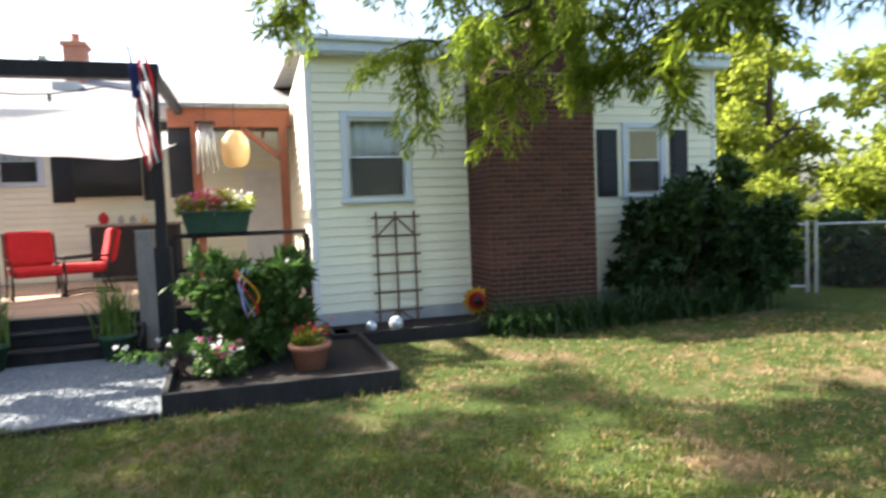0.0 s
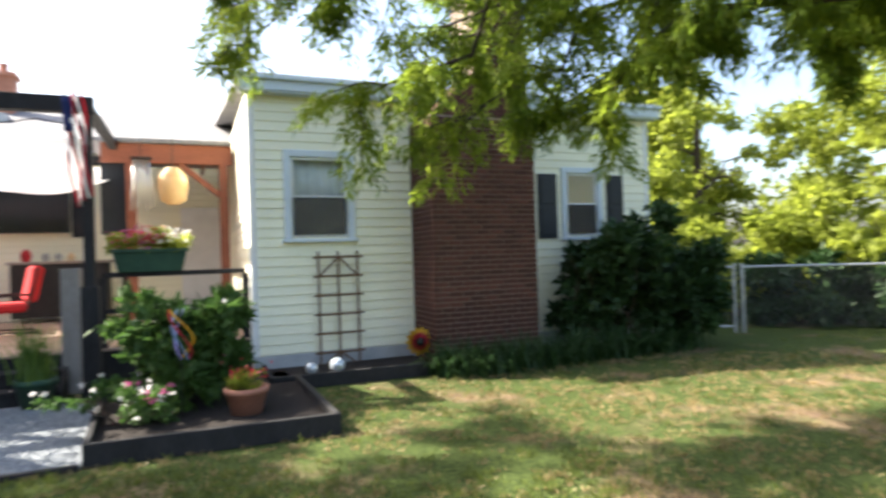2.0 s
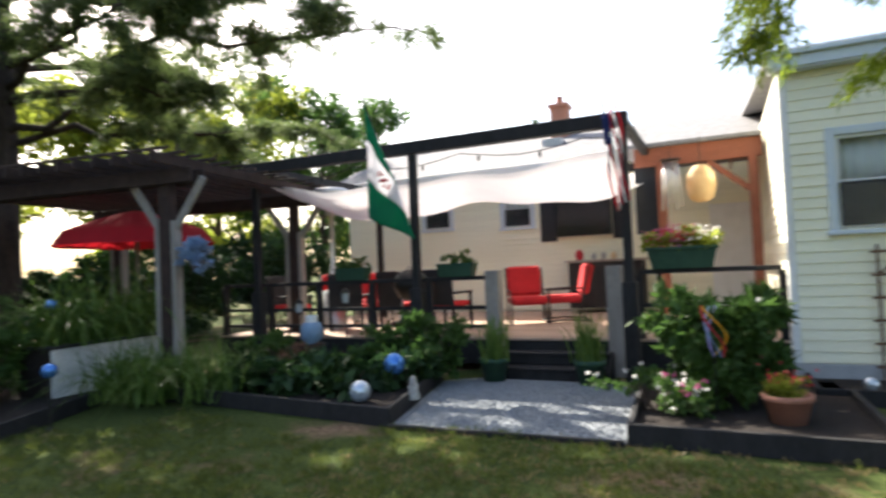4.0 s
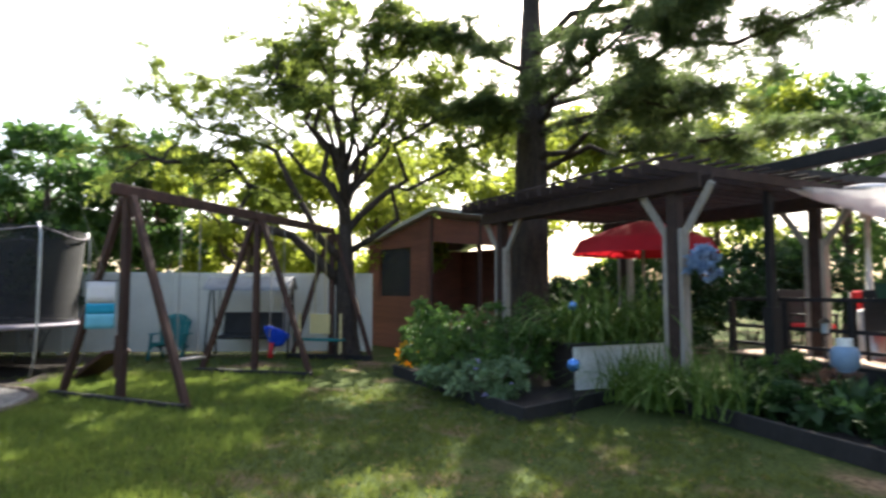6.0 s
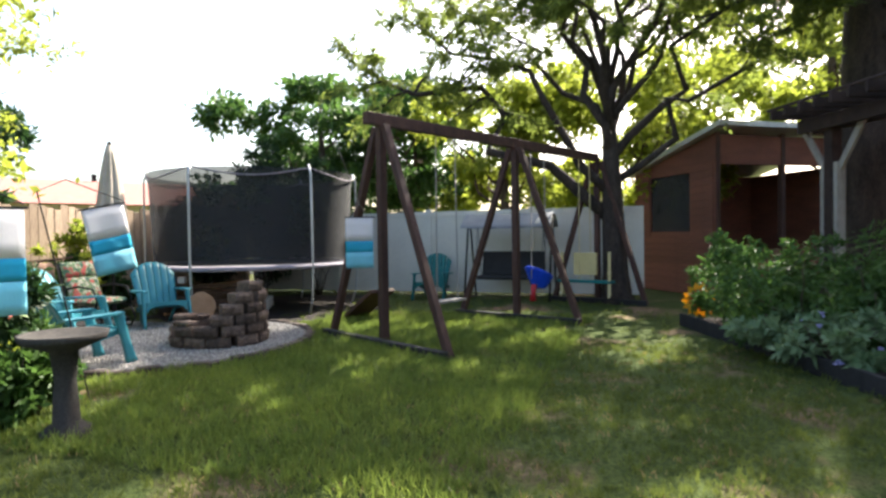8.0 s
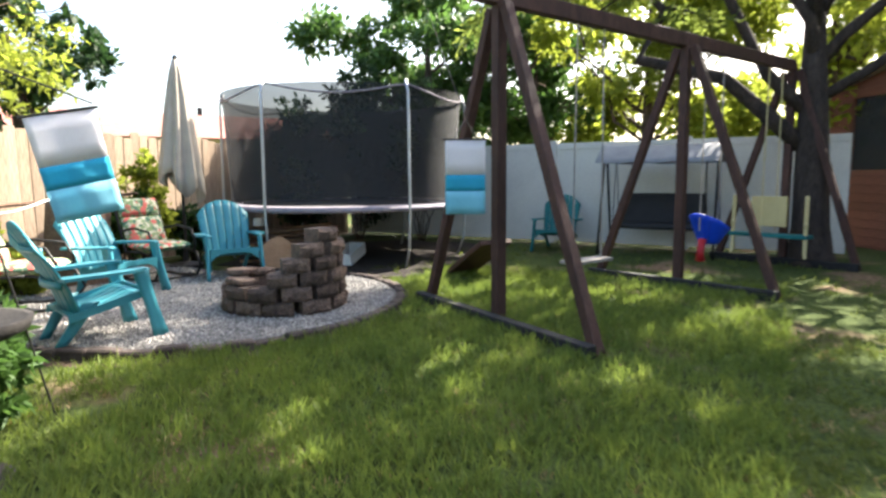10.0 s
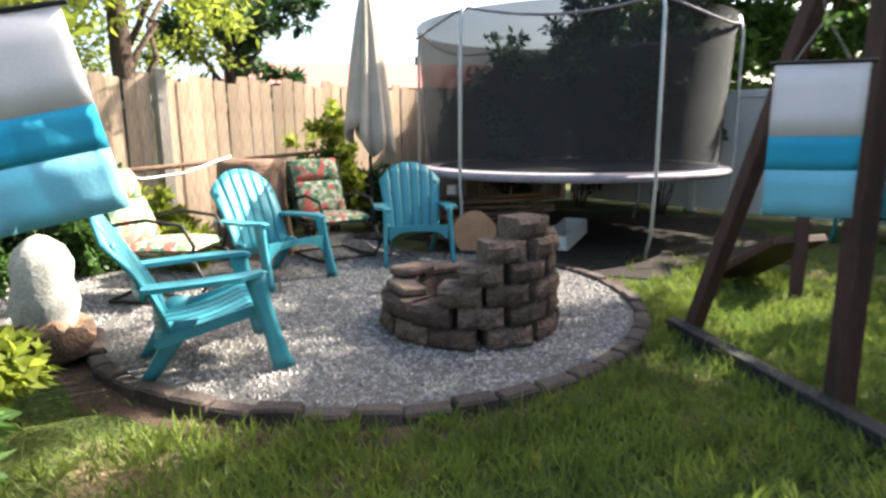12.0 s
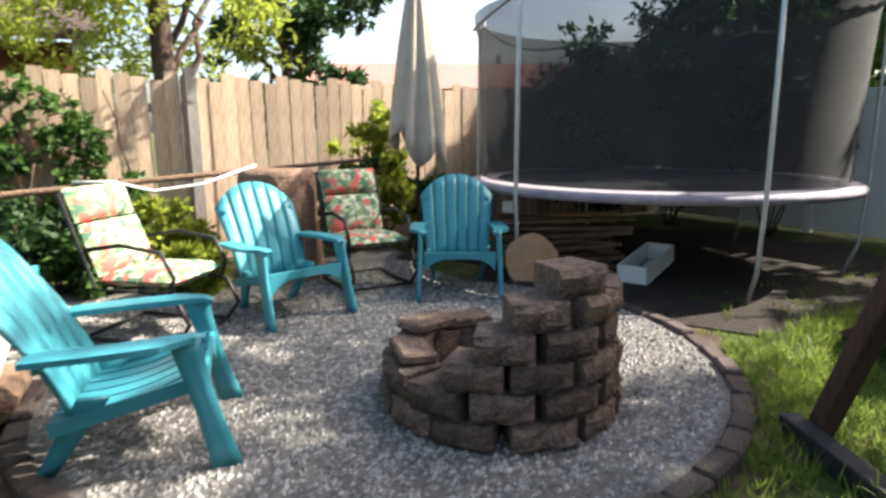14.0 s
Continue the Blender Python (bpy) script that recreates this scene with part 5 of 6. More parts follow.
MB().lathe([(0.14, 0.22), (0.19, 0.36), (0.15, 0.50), (0.16, 0.6), (0.12, 0.7), (0.05, 0.76), (0.001, 0.78)], 16, wob=0.08).ob("figure", M_STATUE, sb, True)

# ---- things by the house ----
tl = thing("trellis", hp(1.08, -0.06, 0.0), "brown wooden garden trellis leaning on the siding", "trellis")
tb = MB()
for x in (-0.26, 0.0, 0.26):
    tb.box(x - 0.014, -0.03, 0.03, x + 0.014, -0.012, 1.58)
for z in (0.25, 0.5, 0.75, 1.0, 1.25, 1.5):
    tb.box(-0.33, -0.05, z - 0.014, 0.33, -0.032, z + 0.014)
tb.beam((-0.26, -0.04, 1.25), (0.0, -0.04, 1.5), 0.012, 0.025).beam((0.26, -0.04, 1.25), (0.0, -0.04, 1.5), 0.012, 0.025)
tb.beam((-0.26, -0.04, 0.05), (0.0, -0.04, 0.25), 0.012, 0.025).beam((0.26, -0.04, 0.05), (0.0, -0.04, 0.25), 0.012, 0.025)
tb.ob("lath", M_LATH, tl)


def disc_flower(m, r, label, cols=("yellow", "red")):
    e = thing("garden_spinner", m, label, "garden ornament")
    for i, c in enumerate(cols):
        rr = r * (1 - 0.35 * i)
        p = MB()
        for k in range(14):
            a = 2 * math.pi * k / 14 + i * 0.2
            d, s = Vector((math.cos(a), 0, math.sin(a))), Vector((-math.sin(a), 0, math.cos(a)))
            p.add([d * rr * 0.25, d * rr * 0.7 + s * rr * 0.2 + Vector((0, 0.02, 0)), d * rr, d * rr * 0.7 - s * rr * 0.2 - Vector((0, 0.02, 0))], [(0, 1, 2, 3)], Matrix.Translation((0, -0.02 * i, 0)))
        p.ob("petals", PETAL[c], e, thick=0.002)
    MB().ball((0, -0.04, 0), r * 0.28, 10, 1).ob("hub", M_IRON, e, True)
    MB().tube([(0, 0.02, 0), (0, 0.02, -m.translation.z)], 0.008, 5).ob("stake", M_IRON, e)
    return e


disc_flower(hp(2.02, -0.55, 0.36), 0.20, "yellow and red metal flower spinner on a stake")
disc_flower(pose(-11.3, 0.15, 0.36, 0, 0, 100), 0.26, "yellow and red metal flower spinner on a stake")
sp = thing("garden_spinner", pose(-1.85, 5.65, 0.85, 0, 0, 15), "rainbow ribbon wind spinner on a stake", "garden ornament")
for i, c in enumerate(("yellow", "red", "blue", "lilac")):
    MB().grid(lambda u, v: ((0.10 - 0.022 * i) * math.sin(4 * u + i) , 0.04 * math.cos(4 * u + i), -0.22 + 0.44 * u + (v - 0.5) * 0.02 + 0.0), 12, 1).ob("ribbon", PETAL[c], sp, thick=0.02)
MB().tube([(0, 0.03, 0.2), (0, 0.03, -0.85)], 0.006, 5).ob("stake", M_IRON, sp)


def pot(m, r, h, material, label, name="flower_pot"):
    e = thing(name, m, label, "plant pot")
    MB().lathe([(0.001, 0), (r * 0.68, 0), (r * 0.92, h * 0.8), (r, h * 0.8), (r, h), (r * 0.88, h), (r * 0.84, h * 0.85), (0.001, h * 0.85)], 20).ob("pot", material, e, True)
    return e


e = pot(pose(-1.30, 5.72, 0.10), 0.20, 0.24, M_TERRA, "terracotta pot of small green and red bedding flowers")
crown("foliage", [(0, 0, 0.28, 0.17, 0.17, 0.09)], 700, 0.05, 0.022, L_FAR, e, 0, 0.2)
o = new("bloom", leaf_mesh("bloom", rng.normal(size=(60, 3)) * (0.1, 0.1, 0.03) + (0, 0, 0.36), rng.normal(size=(60, 3)), 0.04, 0.03, PETAL["red"]))
o.parent = e
for s in (-2.25, -3.50):
    e = pot(hp(s, -0.50, 0.02), 0.20, 0.30, M_GREENPL, "dark green pot of tall strap-leaved plants by the steps")
    blades("leaves", 90, 0.08, 0.75, 0.028, L_BLADE, e, 0.55, (0, 0, 0.25))
pl = thing("planter_box", hp(-1.18, 0.37, 1.39), "green railing planter full of pink and white flowers", "planter")
pm2 = MB()
pm2.add([(-0.36, -0.11, 0), (0.36, -0.11, 0), (0.36, 0.11, 0), (-0.36, 0.11, 0), (-0.42, -0.15, 0.26), (0.42, -0.15, 0.26), (0.42, 0.15, 0.26), (-0.42, 0.15, 0.26)], [(3, 2, 1, 0), (0, 1, 5, 4), (1, 2, 6, 5), (2, 3, 7, 6), (3, 0, 4, 7), (4, 5, 6, 7)])
pm2.box(-0.44, -0.17, 0.24, 0.44, 0.17, 0.28)
pm2.ob("box", M_GREENPL, pl)
crown("foliage", [(-0.2, 0, 0.36, 0.25, 0.16, 0.13), (0.2, 0, 0.38, 0.25, 0.16, 0.16)], 1200, 0.07, 0.035, L_FAR, pl, 0, 0.3)
for c, x in (("pink", -0.15), ("white", 0.22), ("red", -0.05)):
    o = new("bloom", leaf_mesh("bloom", rng.normal(size=(110, 3)) * (0.14, 0.1, 0.06) + (x, -0.04, 0.43), rng.normal(size=(110, 3)), 0.05, 0.04, PETAL[c]))
    o.parent = pl
    tagged(o, kind="stuff")
lt = thing("hanging_lantern", hp(-0.94, 1.8, 2.35), "cream paper lantern hanging from the porch", "lantern")
MB().lathe([(0.08, 0.0), (0.17, 0.06), (0.21, 0.25), (0.19, 0.42), (0.10, 0.54), (0.09, 0.55)], 20).ob("shade", M_COPPER, lt, True)
MB().tube([(0, 0, 0.54), (0, 0, 0.98)], 0.007, 5).ob("cord", M_IRON, lt)
wc = thing("wind_chimes", hp(-1.35, 1.7, 2.25), "pale metal tube wind chimes on cords", "wind chimes")
for i in range(5):
    MB().tube([(0.07 * (i - 2), 0.02 * (i % 2), 0.05 * (i % 3)), (0.045 * (i - 2) + 0.0, 0.02 * (i % 2), 0.75)], 0.018, 8).ob("tube", M_CHIME, wc, True)
MB().box(-0.14, -0.06, 0.75, 0.14, 0.08, 0.78).tube([(0, 0, 0.78), (0, 0, 1.05)], 0.005, 5).ob("top", M_ARBOR, wc)


def red_chair(m, label):
    e = thing("cushioned_armchair", m, label, "armchair", "red-cushioned deck chairs")
    fr = MB()
    for s in (-0.33, 0.33):
        fr.tube([(s, -0.3, 0.02), (s, -0.36, 0.3), (s, -0.3, 0.58), (s, 0.3, 0.6)], 0.017, 6).tube([(s, 0.35, 0.02), (s, 0.25, 0.3), (s, 0.42, 1.0)], 0.017, 6)
        fr.tube([(s, -0.38, 0.02), (s, 0, 0.05), (s, 0.4, 0.02)], 0.015, 6)
    fr.ob("frame", M_IRON, e, True)
    MB().box(-0.31, -0.34, 0.34, 0.31, 0.30, 0.48, c=0.04).ob("seat_cushion", M_RED, e)
    MB().box(-0.31, -0.07, 0, 0.31, 0.07, 0.55, pose(0, 0.33, 0.48, -12), c=0.04).ob("back_cushion", M_RED, e)
    return e


rc = red_chair(hp(-3.92, 2.5, DZ, 25), "red-cushioned iron armchair on the deck")
for s, o, r in ((-3.35, 2.9, -70), (-7.2, 2.6, 20), (-7.95, 2.5, 40)):
    copy_thing(rc, hp(s, o, DZ, r))
for s, o, r in ((-5.1, 1.7, 170), (-5.9, 1.5, 160), (-6.9, 1.3, 200), (-8.4, 1.5, 80)):
    e = thing("deck_chair", hp(s, o, DZ, r), "high-backed charcoal deck chair with a red cushion", "chair", "charcoal deck chairs")
    fr = MB()
    for sx in (-0.28, 0.28):
        fr.beam((sx, -0.26, 0), (sx, -0.26, 0.62), 0.05, 0.05).beam((sx, 0.28, 0), (sx, 0.36, 1.02), 0.05, 0.05).beam((sx, -0.30, 0.62), (sx, 0.33, 0.62), 0.06, 0.04)
    fr.ob("frame", M_DARKPL, e)
    MB().box(-0.27, 0.02, 0, 0.27, 0.06, 0.62, pose(0, 0.27, 0.42, -7)).ob("backrest", M_DARKPL, e)
    MB().box(-0.27, -0.28, 0.38, 0.27, 0.27, 0.47, c=0.03).ob("seat_cushion", M_RED, e)
dt = thing("deck_table", hp(-6.4, 2.5, DZ), "dark round patio table on the deck", "table")
MB().lathe([(0.001, 0.70), (0.55, 0.70), (0.56, 0.73), (0.001, 0.735)], 28).ob("top", M_DARKPL, dt)
MB().lathe([(0.3, 0), (0.28, 0.04), (0.05, 0.1), (0.05, 0.7)], 14).ob("pedestal", M_IRON, dt)
cb = thing("bar_cabinet", hp(-2.9, 4.9, DZ), "charcoal serving cabinet under the television", "cabinet")
MB().box(-0.75, -0.28, 0.10, 0.75, 0.28, 1.05).ob("body", M_DARKPL, cb)
MB().box(-0.80, -0.32, 1.05, 0.80, 0.30, 1.10).ob("top", M_GREYWOOD, cb)
for s in (-0.38, 0.0, 0.38):
    MB().box(s - 0.17, -0.295, 0.16, s + 0.17, -0.28, 0.98).ob("door", M_DARKPL, cb)
for s, c, r in ((-0.55, M_REDPL, 0.09), (-0.25, M_STATUE, 0.06), (-0.05, M_STATUE, 0.06), (0.15, M_COPPER, 0.06)):
    e = thing("jar", hp(-2.9 + s, 4.85, DZ + 1.10), "small ornamental jar on the cabinet", "jar")
    MB().lathe([(r * 0.7, 0), (r, r), (r * 0.9, r * 1.8), (r * 0.4, r * 2.3), (r * 0.45, r * 2.5), (0.001, r * 2.5)], 12).ob("jar", c, e, True)
tv = thing("television", hp(-3.44, 5.38, 2.12), "large black outdoor television on the wall", "television")
MB().box(-0.60, -0.05, 0, 0.60, 0.05, 0.84).ob("case", M_DARKPL, tv)
MB().box(-0.575, -0.056, 0.03, 0.575, -0.052, 0.81, c=0.001).ob("screen", M_SCREEN, tv)
ht = thing("patio_heater", hp(-7.38, 1.5, DZ), "mushroom-topped patio gas heater on the deck", "heater")
MB().lathe([(0.23, 0), (0.23, 0.7), (0.05, 0.75), (0.035, 2.1), (0.10, 2.15), (0.11, 2.45), (0.06, 2.5), (0.46, 2.55), (0.3, 2.63), (0.001, 2.68)], 24).ob("heater", M_STEEL, ht, True)

# clutter along the front of the deck
gc = thing("gas_cylinder", pose(-7.05, 5.1, 0.10), "pale blue gas cylinder on a black stand in the bed", "gas cylinder")
MB().lathe([(0.10, 0), (0.11, 0.03), (0.15, 0.07), (0.155, 0.22), (0.12, 0.28), (0.04, 0.30), (0.03, 0.33), (0.001, 0.33)], 18, (0, 0, 0.46)).ob("tank", mat("pale_blue_paint", (0.20, 0.30, 0.42), (0.15, 0.23, 0.34), 0.5, 5, 60, 0.1), gc, True)
MB().box(-0.16, -0.16, 0.40, 0.16, 0.16, 0.46).box(-0.14, -0.14, 0, -0.09, 0.14, 0.40).box(0.09, -0.14, 0, 0.14, 0.14, 0.40).ob("stand", M_BLACK, gc)
MB().lathe([(0.085, 0.75), (0.085, 0.84), (0.078, 0.84), (0.078, 0.75)], 14).ob("collar", M_WHITE, gc)
grill = thing("barbecue", hp(-5.45, 0.95, DZ), "black kettle barbecue with closed lid on the deck", "barbecue")
MB().lathe([(0.001, 0.52), (0.2, 0.58), (0.29, 0.74), (0.30, 0.78), (0.27, 0.92), (0.15, 1.03), (0.001, 1.06)], 20).ob("bowl", M_IRON, grill, True)
for k in range(3):
    MB().tube([(0.16 * math.cos(k * 2.09), 0.16 * math.sin(k * 2.09), 0.6), (0.27 * math.cos(k * 2.09), 0.27 * math.sin(k * 2.09), 0)], 0.014, 6).ob("leg", M_STEEL, grill)
MB().tube([(-0.06, -0.02, 1.05), (0, -0.02, 1.11), (0.06, -0.02, 1.05)], 0.012, 6).ob("handle", M_GREYWOOD, grill)
for s0, lab in ((-6.2, "dark green railing planter of small leafy herbs"), (-4.35, "dark green railing planter of small leafy herbs")):
    e = thing("planter_box", hp(s0, 0.37, 1.39), lab, "planter", "herb planters on the railing")
    MB().add([(-0.26, -0.09, 0), (0.26, -0.09, 0), (0.26, 0.09, 0), (-0.26, 0.09, 0), (-0.30, -0.12, 0.2), (0.30, -0.12, 0.2), (0.30, 0.12, 0.2), (-0.30, 0.12, 0.2)], [(3, 2, 1, 0), (0, 1, 5, 4), (1, 2, 6, 5), (2, 3, 7, 6), (3, 0, 4, 7), (4, 5, 6, 7)]).ob("box", M_GREENPL, e)
    crown("foliage", [(-0.12, 0, 0.26, 0.18, 0.11, 0.08), (0.14, 0, 0.27, 0.17, 0.11, 0.1)], 500, 0.06, 0.03, L_MID, e, 0, 0.3)
for s0, o0, z0, hh in ((-5.75, -0.55, 0.10, 0.95), (-6.75, -0.35, 0.10, 0.8)):
    e = thing("solar_lantern", hp(s0, o0, z0), "small black lantern on a stake in the bed", "lantern", "lanterns in the bed")
    MB().tube([(0, 0, 0), (0, 0, hh)], 0.01, 6).ob("stake", M_IRON, e)
    MB().lathe([(0.02, hh), (0.055, hh + 0.02), (0.055, hh + 0.03)], 12).lathe([(0.085, hh + 0.17), (0.02, hh + 0.24), (0.001, hh + 0.25)], 12).ob("cap", M_IRON, e, True)
    MB().lathe([(0.045, hh + 0.03), (0.055, hh + 0.17)], 12).ob("shade", M_LITEBALL, e, True)
e = thing("garden_ornament", pose(-4.75, 4.75, 0.10), "small pale stone garden ornament in the bed", "ornament")
MB().lathe([(0.07, 0), (0.08, 0.04), (0.05, 0.09), (0.06, 0.14), (0.035, 0.19), (0.04, 0.22), (0.001, 0.26)], 14, wob=0.06).ob("figure", M_STATUE, e, True)

# flags
fl = thing("flag", H, "green, white and green flag on a slanting pole", "flag")
MB().tube([(-4.78, -0.22, 2.0), (-5.10, -1.0, 4.0)], 0.014, 7).ob("pole", M_IRON, fl)
MB().ball((-5.105, -1.01, 4.02), 0.025, 8).ob("finial", M_STEEL, fl, True)
tip, pdir = Vector((-5.08, -0.95, 3.88)), Vector((0.32, 0.78, -2.0)).normalized()
green = mat("green_cloth", (0.01, 0.22, 0.10), (0.008, 0.17, 0.08), 0.9, 4, 120, 0.2, trans=0.35)


def drape(u, v):
    """u along the hoist from the tip, v along the fly, drooping."""
    w = 0.05 * math.sin(9 * u + 2 * v) * (0.3 + v)
    return tip + pdir * (0.95 * u) + Vector((0.46 * u * v + 0.02 * math.sin(5 * v) - 0.05 * v, w + 0.1 * v, -v * (1.62 - 0.55 * u)))


for k, mm in enumerate((green, M_SAIL, green)):
    MB().grid(lambda u, v: drape(u, (k + v) / 3), 16, 8).ob("band", mm, fl, True, thick=0.003)
em = MB()
for k in range(8):
    a = k * 0.785
    c = drape(0.5 + 0.12 * math.cos(a), 0.5 + 0.06 * math.sin(a)) + Vector((0, -0.012, 0))
    em.ball(c, 0.02, 6)
em.ball(drape(0.5, 0.5) + Vector((0, -0.012, 0)), 0.03, 8)
em.ob("emblem", PETAL["red"], fl, True)
us = thing("flag", H, "red and white striped flag with blue corner hanging at the post", "flag")
MB().tube([(-1.80, -0.22, 2.3), (-1.95, -0.55, 3.5)], 0.012, 7).ob("pole", M_IRON, us)
for k in range(7):
    MB().grid(lambda u, v: (-1.94 + 0.05 * u + (k + v) * 0.025 + 0.03 * math.sin(8 * u + k), -0.52 + 0.05 * math.sin(6 * u + k * 0.9) + 0.2 * u, 3.28 - 1.15 * u + 0.02 * k), 12, 1).ob("stripe", PETAL["red"] if k % 2 == 0 else M_SAIL, us, True, thick=0.003)
MB().grid(lambda u, v: (-1.955 + 0.05 * u * 0.3 + v * 0.09, -0.56 + 0.05 * math.sin(2 * u) , 3.30 - 0.36 * u), 5, 3).ob("canton", mat("navy_cloth", (0.02, 0.03, 0.12), None, 0.9, 4, 100, 0.1), us, True, thick=0.003)

# lattice planter, gazing balls, red parasol under the arbor, table
lp = thing("lattice_planter", pose(-8.75, 2.42, 0.08, 0, 0, 112), "raised planter clad in white lattice", "planter")
MB().box(0, 0.06, 0, 1.7, 0.6, 0.62).ob("body", M_MULCH, lp)
MB().box(-0.03, -0.02, 0.62, 1.73, 0.64, 0.66).ob("rim", M_DARKPL, lp)
lz = MB()
for i in range(38):
    x = -0.55 + i * 0.06
    for d in (1, -1):
        x0, x1 = (x, x + 0.55) if d > 0 else (x + 0.55, x)
        p0, p1 = Vector((x0, 0.02 - 0.008 * d, 0.02)), Vector((x1, 0.02 - 0.008 * d, 0.6))
        if max(x0, x1) > 1.72 or min(x0, x1) < 0:
            t0, t1 = 0, 1
            dx = x1 - x0
            lo, hi = (0 - x0) / dx, (1.7 - x0) / dx
            t0, t1 = max(0, min(lo, hi)), min(1, max(lo, hi))
            if t1 - t0 < 0.05:
                continue
            p0, p1 = p0.lerp(p1, t0), p0.lerp(p1, t1)
        lz.beam(p0, p1, 0.006, 0.028, 0.001)
lz.box(0, 0.0, 0, 1.7, 0.035, 0.03).box(0, 0.0, 0.59, 1.7, 0.035, 0.62).box(0, 0.0, 0.03, 0.03, 0.035, 0.59)
lz.ob("lattice", M_LATT, lp)
for x, yv, z, r, mm, lab in ((-5.25, 4.95, 0.42, 0.13, M_BLUEGL, "blue glass gazing ball on a stand"), (-5.15, 4.33, 0.22, 0.12, M_LITEBALL, "pale glass gazing ball on a stand"), (-7.35, 2.0, 0.62, 0.08, M_BLUEGL, "small blue glass ball on a stake"), (-9.4, 2.6, 1.25, 0.08, M_BLUEGL, "small blue glass ball on a stake"), (-0.6, 7.3, 0.22, 0.09, M_LITEBALL, "small mirrored ball in the bed"), (-0.9, 7.25, 0.2, 0.07, M_LITEBALL, "small mirrored ball in the bed")):
    e = thing("gazing_ball", pose(x, yv, 0), lab, "gazing ball")
    MB().ball((0, 0, z), r, 16).ob("ball", mm, e, True)
    MB().lathe([(0.06, 0), (0.05, 0.02), (0.015, 0.04), (0.015, z - r * 0.9), (0.04, z - r * 0.85)], 10).ob("stand", M_IRON, e)
rp = thing("patio_parasol", pose(-10.35, 4.1, 0), "open red canvas parasol over a table", "parasol")
MB().tube([(0, 0, 0), (0, 0, 2.65)], 0.024, 8).ob("pole", M_GREYWOOD, rp)
uc = MB()
for i in range(9):
    t = i / 8
    for j in range(32):
        a = 2 * math.pi * j / 32
        r = 1.25 * t * (1 - 0.03 * (1 - math.cos(8 * a)) * t)
        uc.v.append((r * math.cos(a), r * math.sin(a), 2.68 - 0.42 * t ** 1.3 - (0.16 if i == 8 else 0)))
for i in range(8):
    for j in range(32):
        q, w = i * 32 + j, i * 32 + (j + 1) % 32
        uc.f.append((q, w, w + 32, q + 32))
uc.ob("canopy", mat("red_canvas", (0.50, 0.015, 0.025), (0.40, 0.012, 0.02), 0.8, 4, 90, 0.2, trans=0.3), rp, True)
tb2 = thing("garden_table", pose(-10.35, 4.1, 0), "round wooden table under the parasol", "table")
MB().lathe([(0.06, 0.72), (0.6, 0.72), (0.61, 0.75), (0.06, 0.76)], 28).ob("top", M_GREYWOOD, tb2)
for k in range(4):
    a = k * 1.57 + 0.4
    MB().beam((0.5 * math.cos(a), 0.5 * math.sin(a), 0), (0.4 * math.cos(a), 0.4 * math.sin(a), 0.72), 0.06, 0.06).ob("leg", M_GREYWOOD, tb2)

# chain-link gate and fence beyond the house
cl = thing("chain_link_fence", pose(5.35, 10.1, 0, 0, 0, -20), "grey chain-link fence with a gate", "fence", kind="structure")
for x in (0, 0.62, 0.75, 3, 5.5, 8):
    MB().tube([(x, 0, 0), (x, 0, 1.18)], 0.028, 8).ob("post", M_STEEL, cl)
MB().tube([(0, 0, 1.12), (0.62, 0, 1.12)], 0.02, 6).tube([(0, 0, 0.1), (0.62, 0, 0.1)], 0.02, 6).tube([(0.75, 0, 1.12), (8, 0, 1.12)], 0.02, 6).ob("rail", M_STEEL, cl)
wm = MB()
for i in range(-16, 128):
    x = i * 0.065
    for d in (1, -1):
        a, b = (x, x + 1.0) if d > 0 else (x + 1.0, x)
        if -0.0 <= min(a, b) and max(a, b) <= 8.2:
            wm.beam((a, 0.004 * d, 0.1), (b, 0.004 * d, 1.1), 0.003, 0.003, 0.0005)
tagged(wm.ob("wire", M_WIRE, cl), kind="stuff")

# ---- planting ----
shrub("flowering_bush", (-2.05, 6.3, 0.08), 0.66, 0.6, 1.25, 5200, 0.15, 0.06, L_MID, "leafy green peony bush with pink and white blooms", (("pink", 6, 0.09), ("white", 10, 0.06)))
shrub("bedding_flowers", (-2.35, 5.55, 0.08), 0.55, 0.4, 0.42, 1600, 0.06, 0.03, L_MID, "low bedding flowers in white and pink", (("white", 26, 0.04), ("pink", 12, 0.045)))
# Shade beside the chimney is put into these leaves through the darker L_DARK.
for i, (s, o) in enumerate(((2.5, -1.2), (2.9, -1.25), (3.3, -1.25), (3.7, -1.2), (4.1, -1.1), (4.5, -1.2), (4.9, -1.2), (5.4, -1.2), (2.2, -1.1), (5.9, -1.1))):
    p = H @ Vector((s, o, 0))
    strap_plant("daylily", (p.x, p.y, 0), 150, 0.13, 0.62, "clump of arching green daylily leaves by the chimney", 0.024, 1.05, L_DARK)
for s, o, h, r in ((4.6, -0.7, 1.9, 0.55), (5.2, -0.9, 2.2, 0.7), (5.9, -0.9, 1.7, 0.65), (6.4, -0.6, 1.5, 0.55)):
    p = H @ Vector((s, o, 0))
    shrub("climbing_shrub", (p.x, p.y, 0), r, r * 0.8, h, 5200, 0.13, 0.085, L_DARK, "dark leafy overgrown shrub against the house")
for x, yv, n in ((-7.7, 3.2, 170), (-7.2, 3.65, 150), (-8.2, 3.1, 150), (-8.0, 3.6, 120)):
    strap_plant("daylily", (x, yv, 0.05), n, 0.2, 1.1, "clump of long arching strap leaves", 0.026, 1.3)
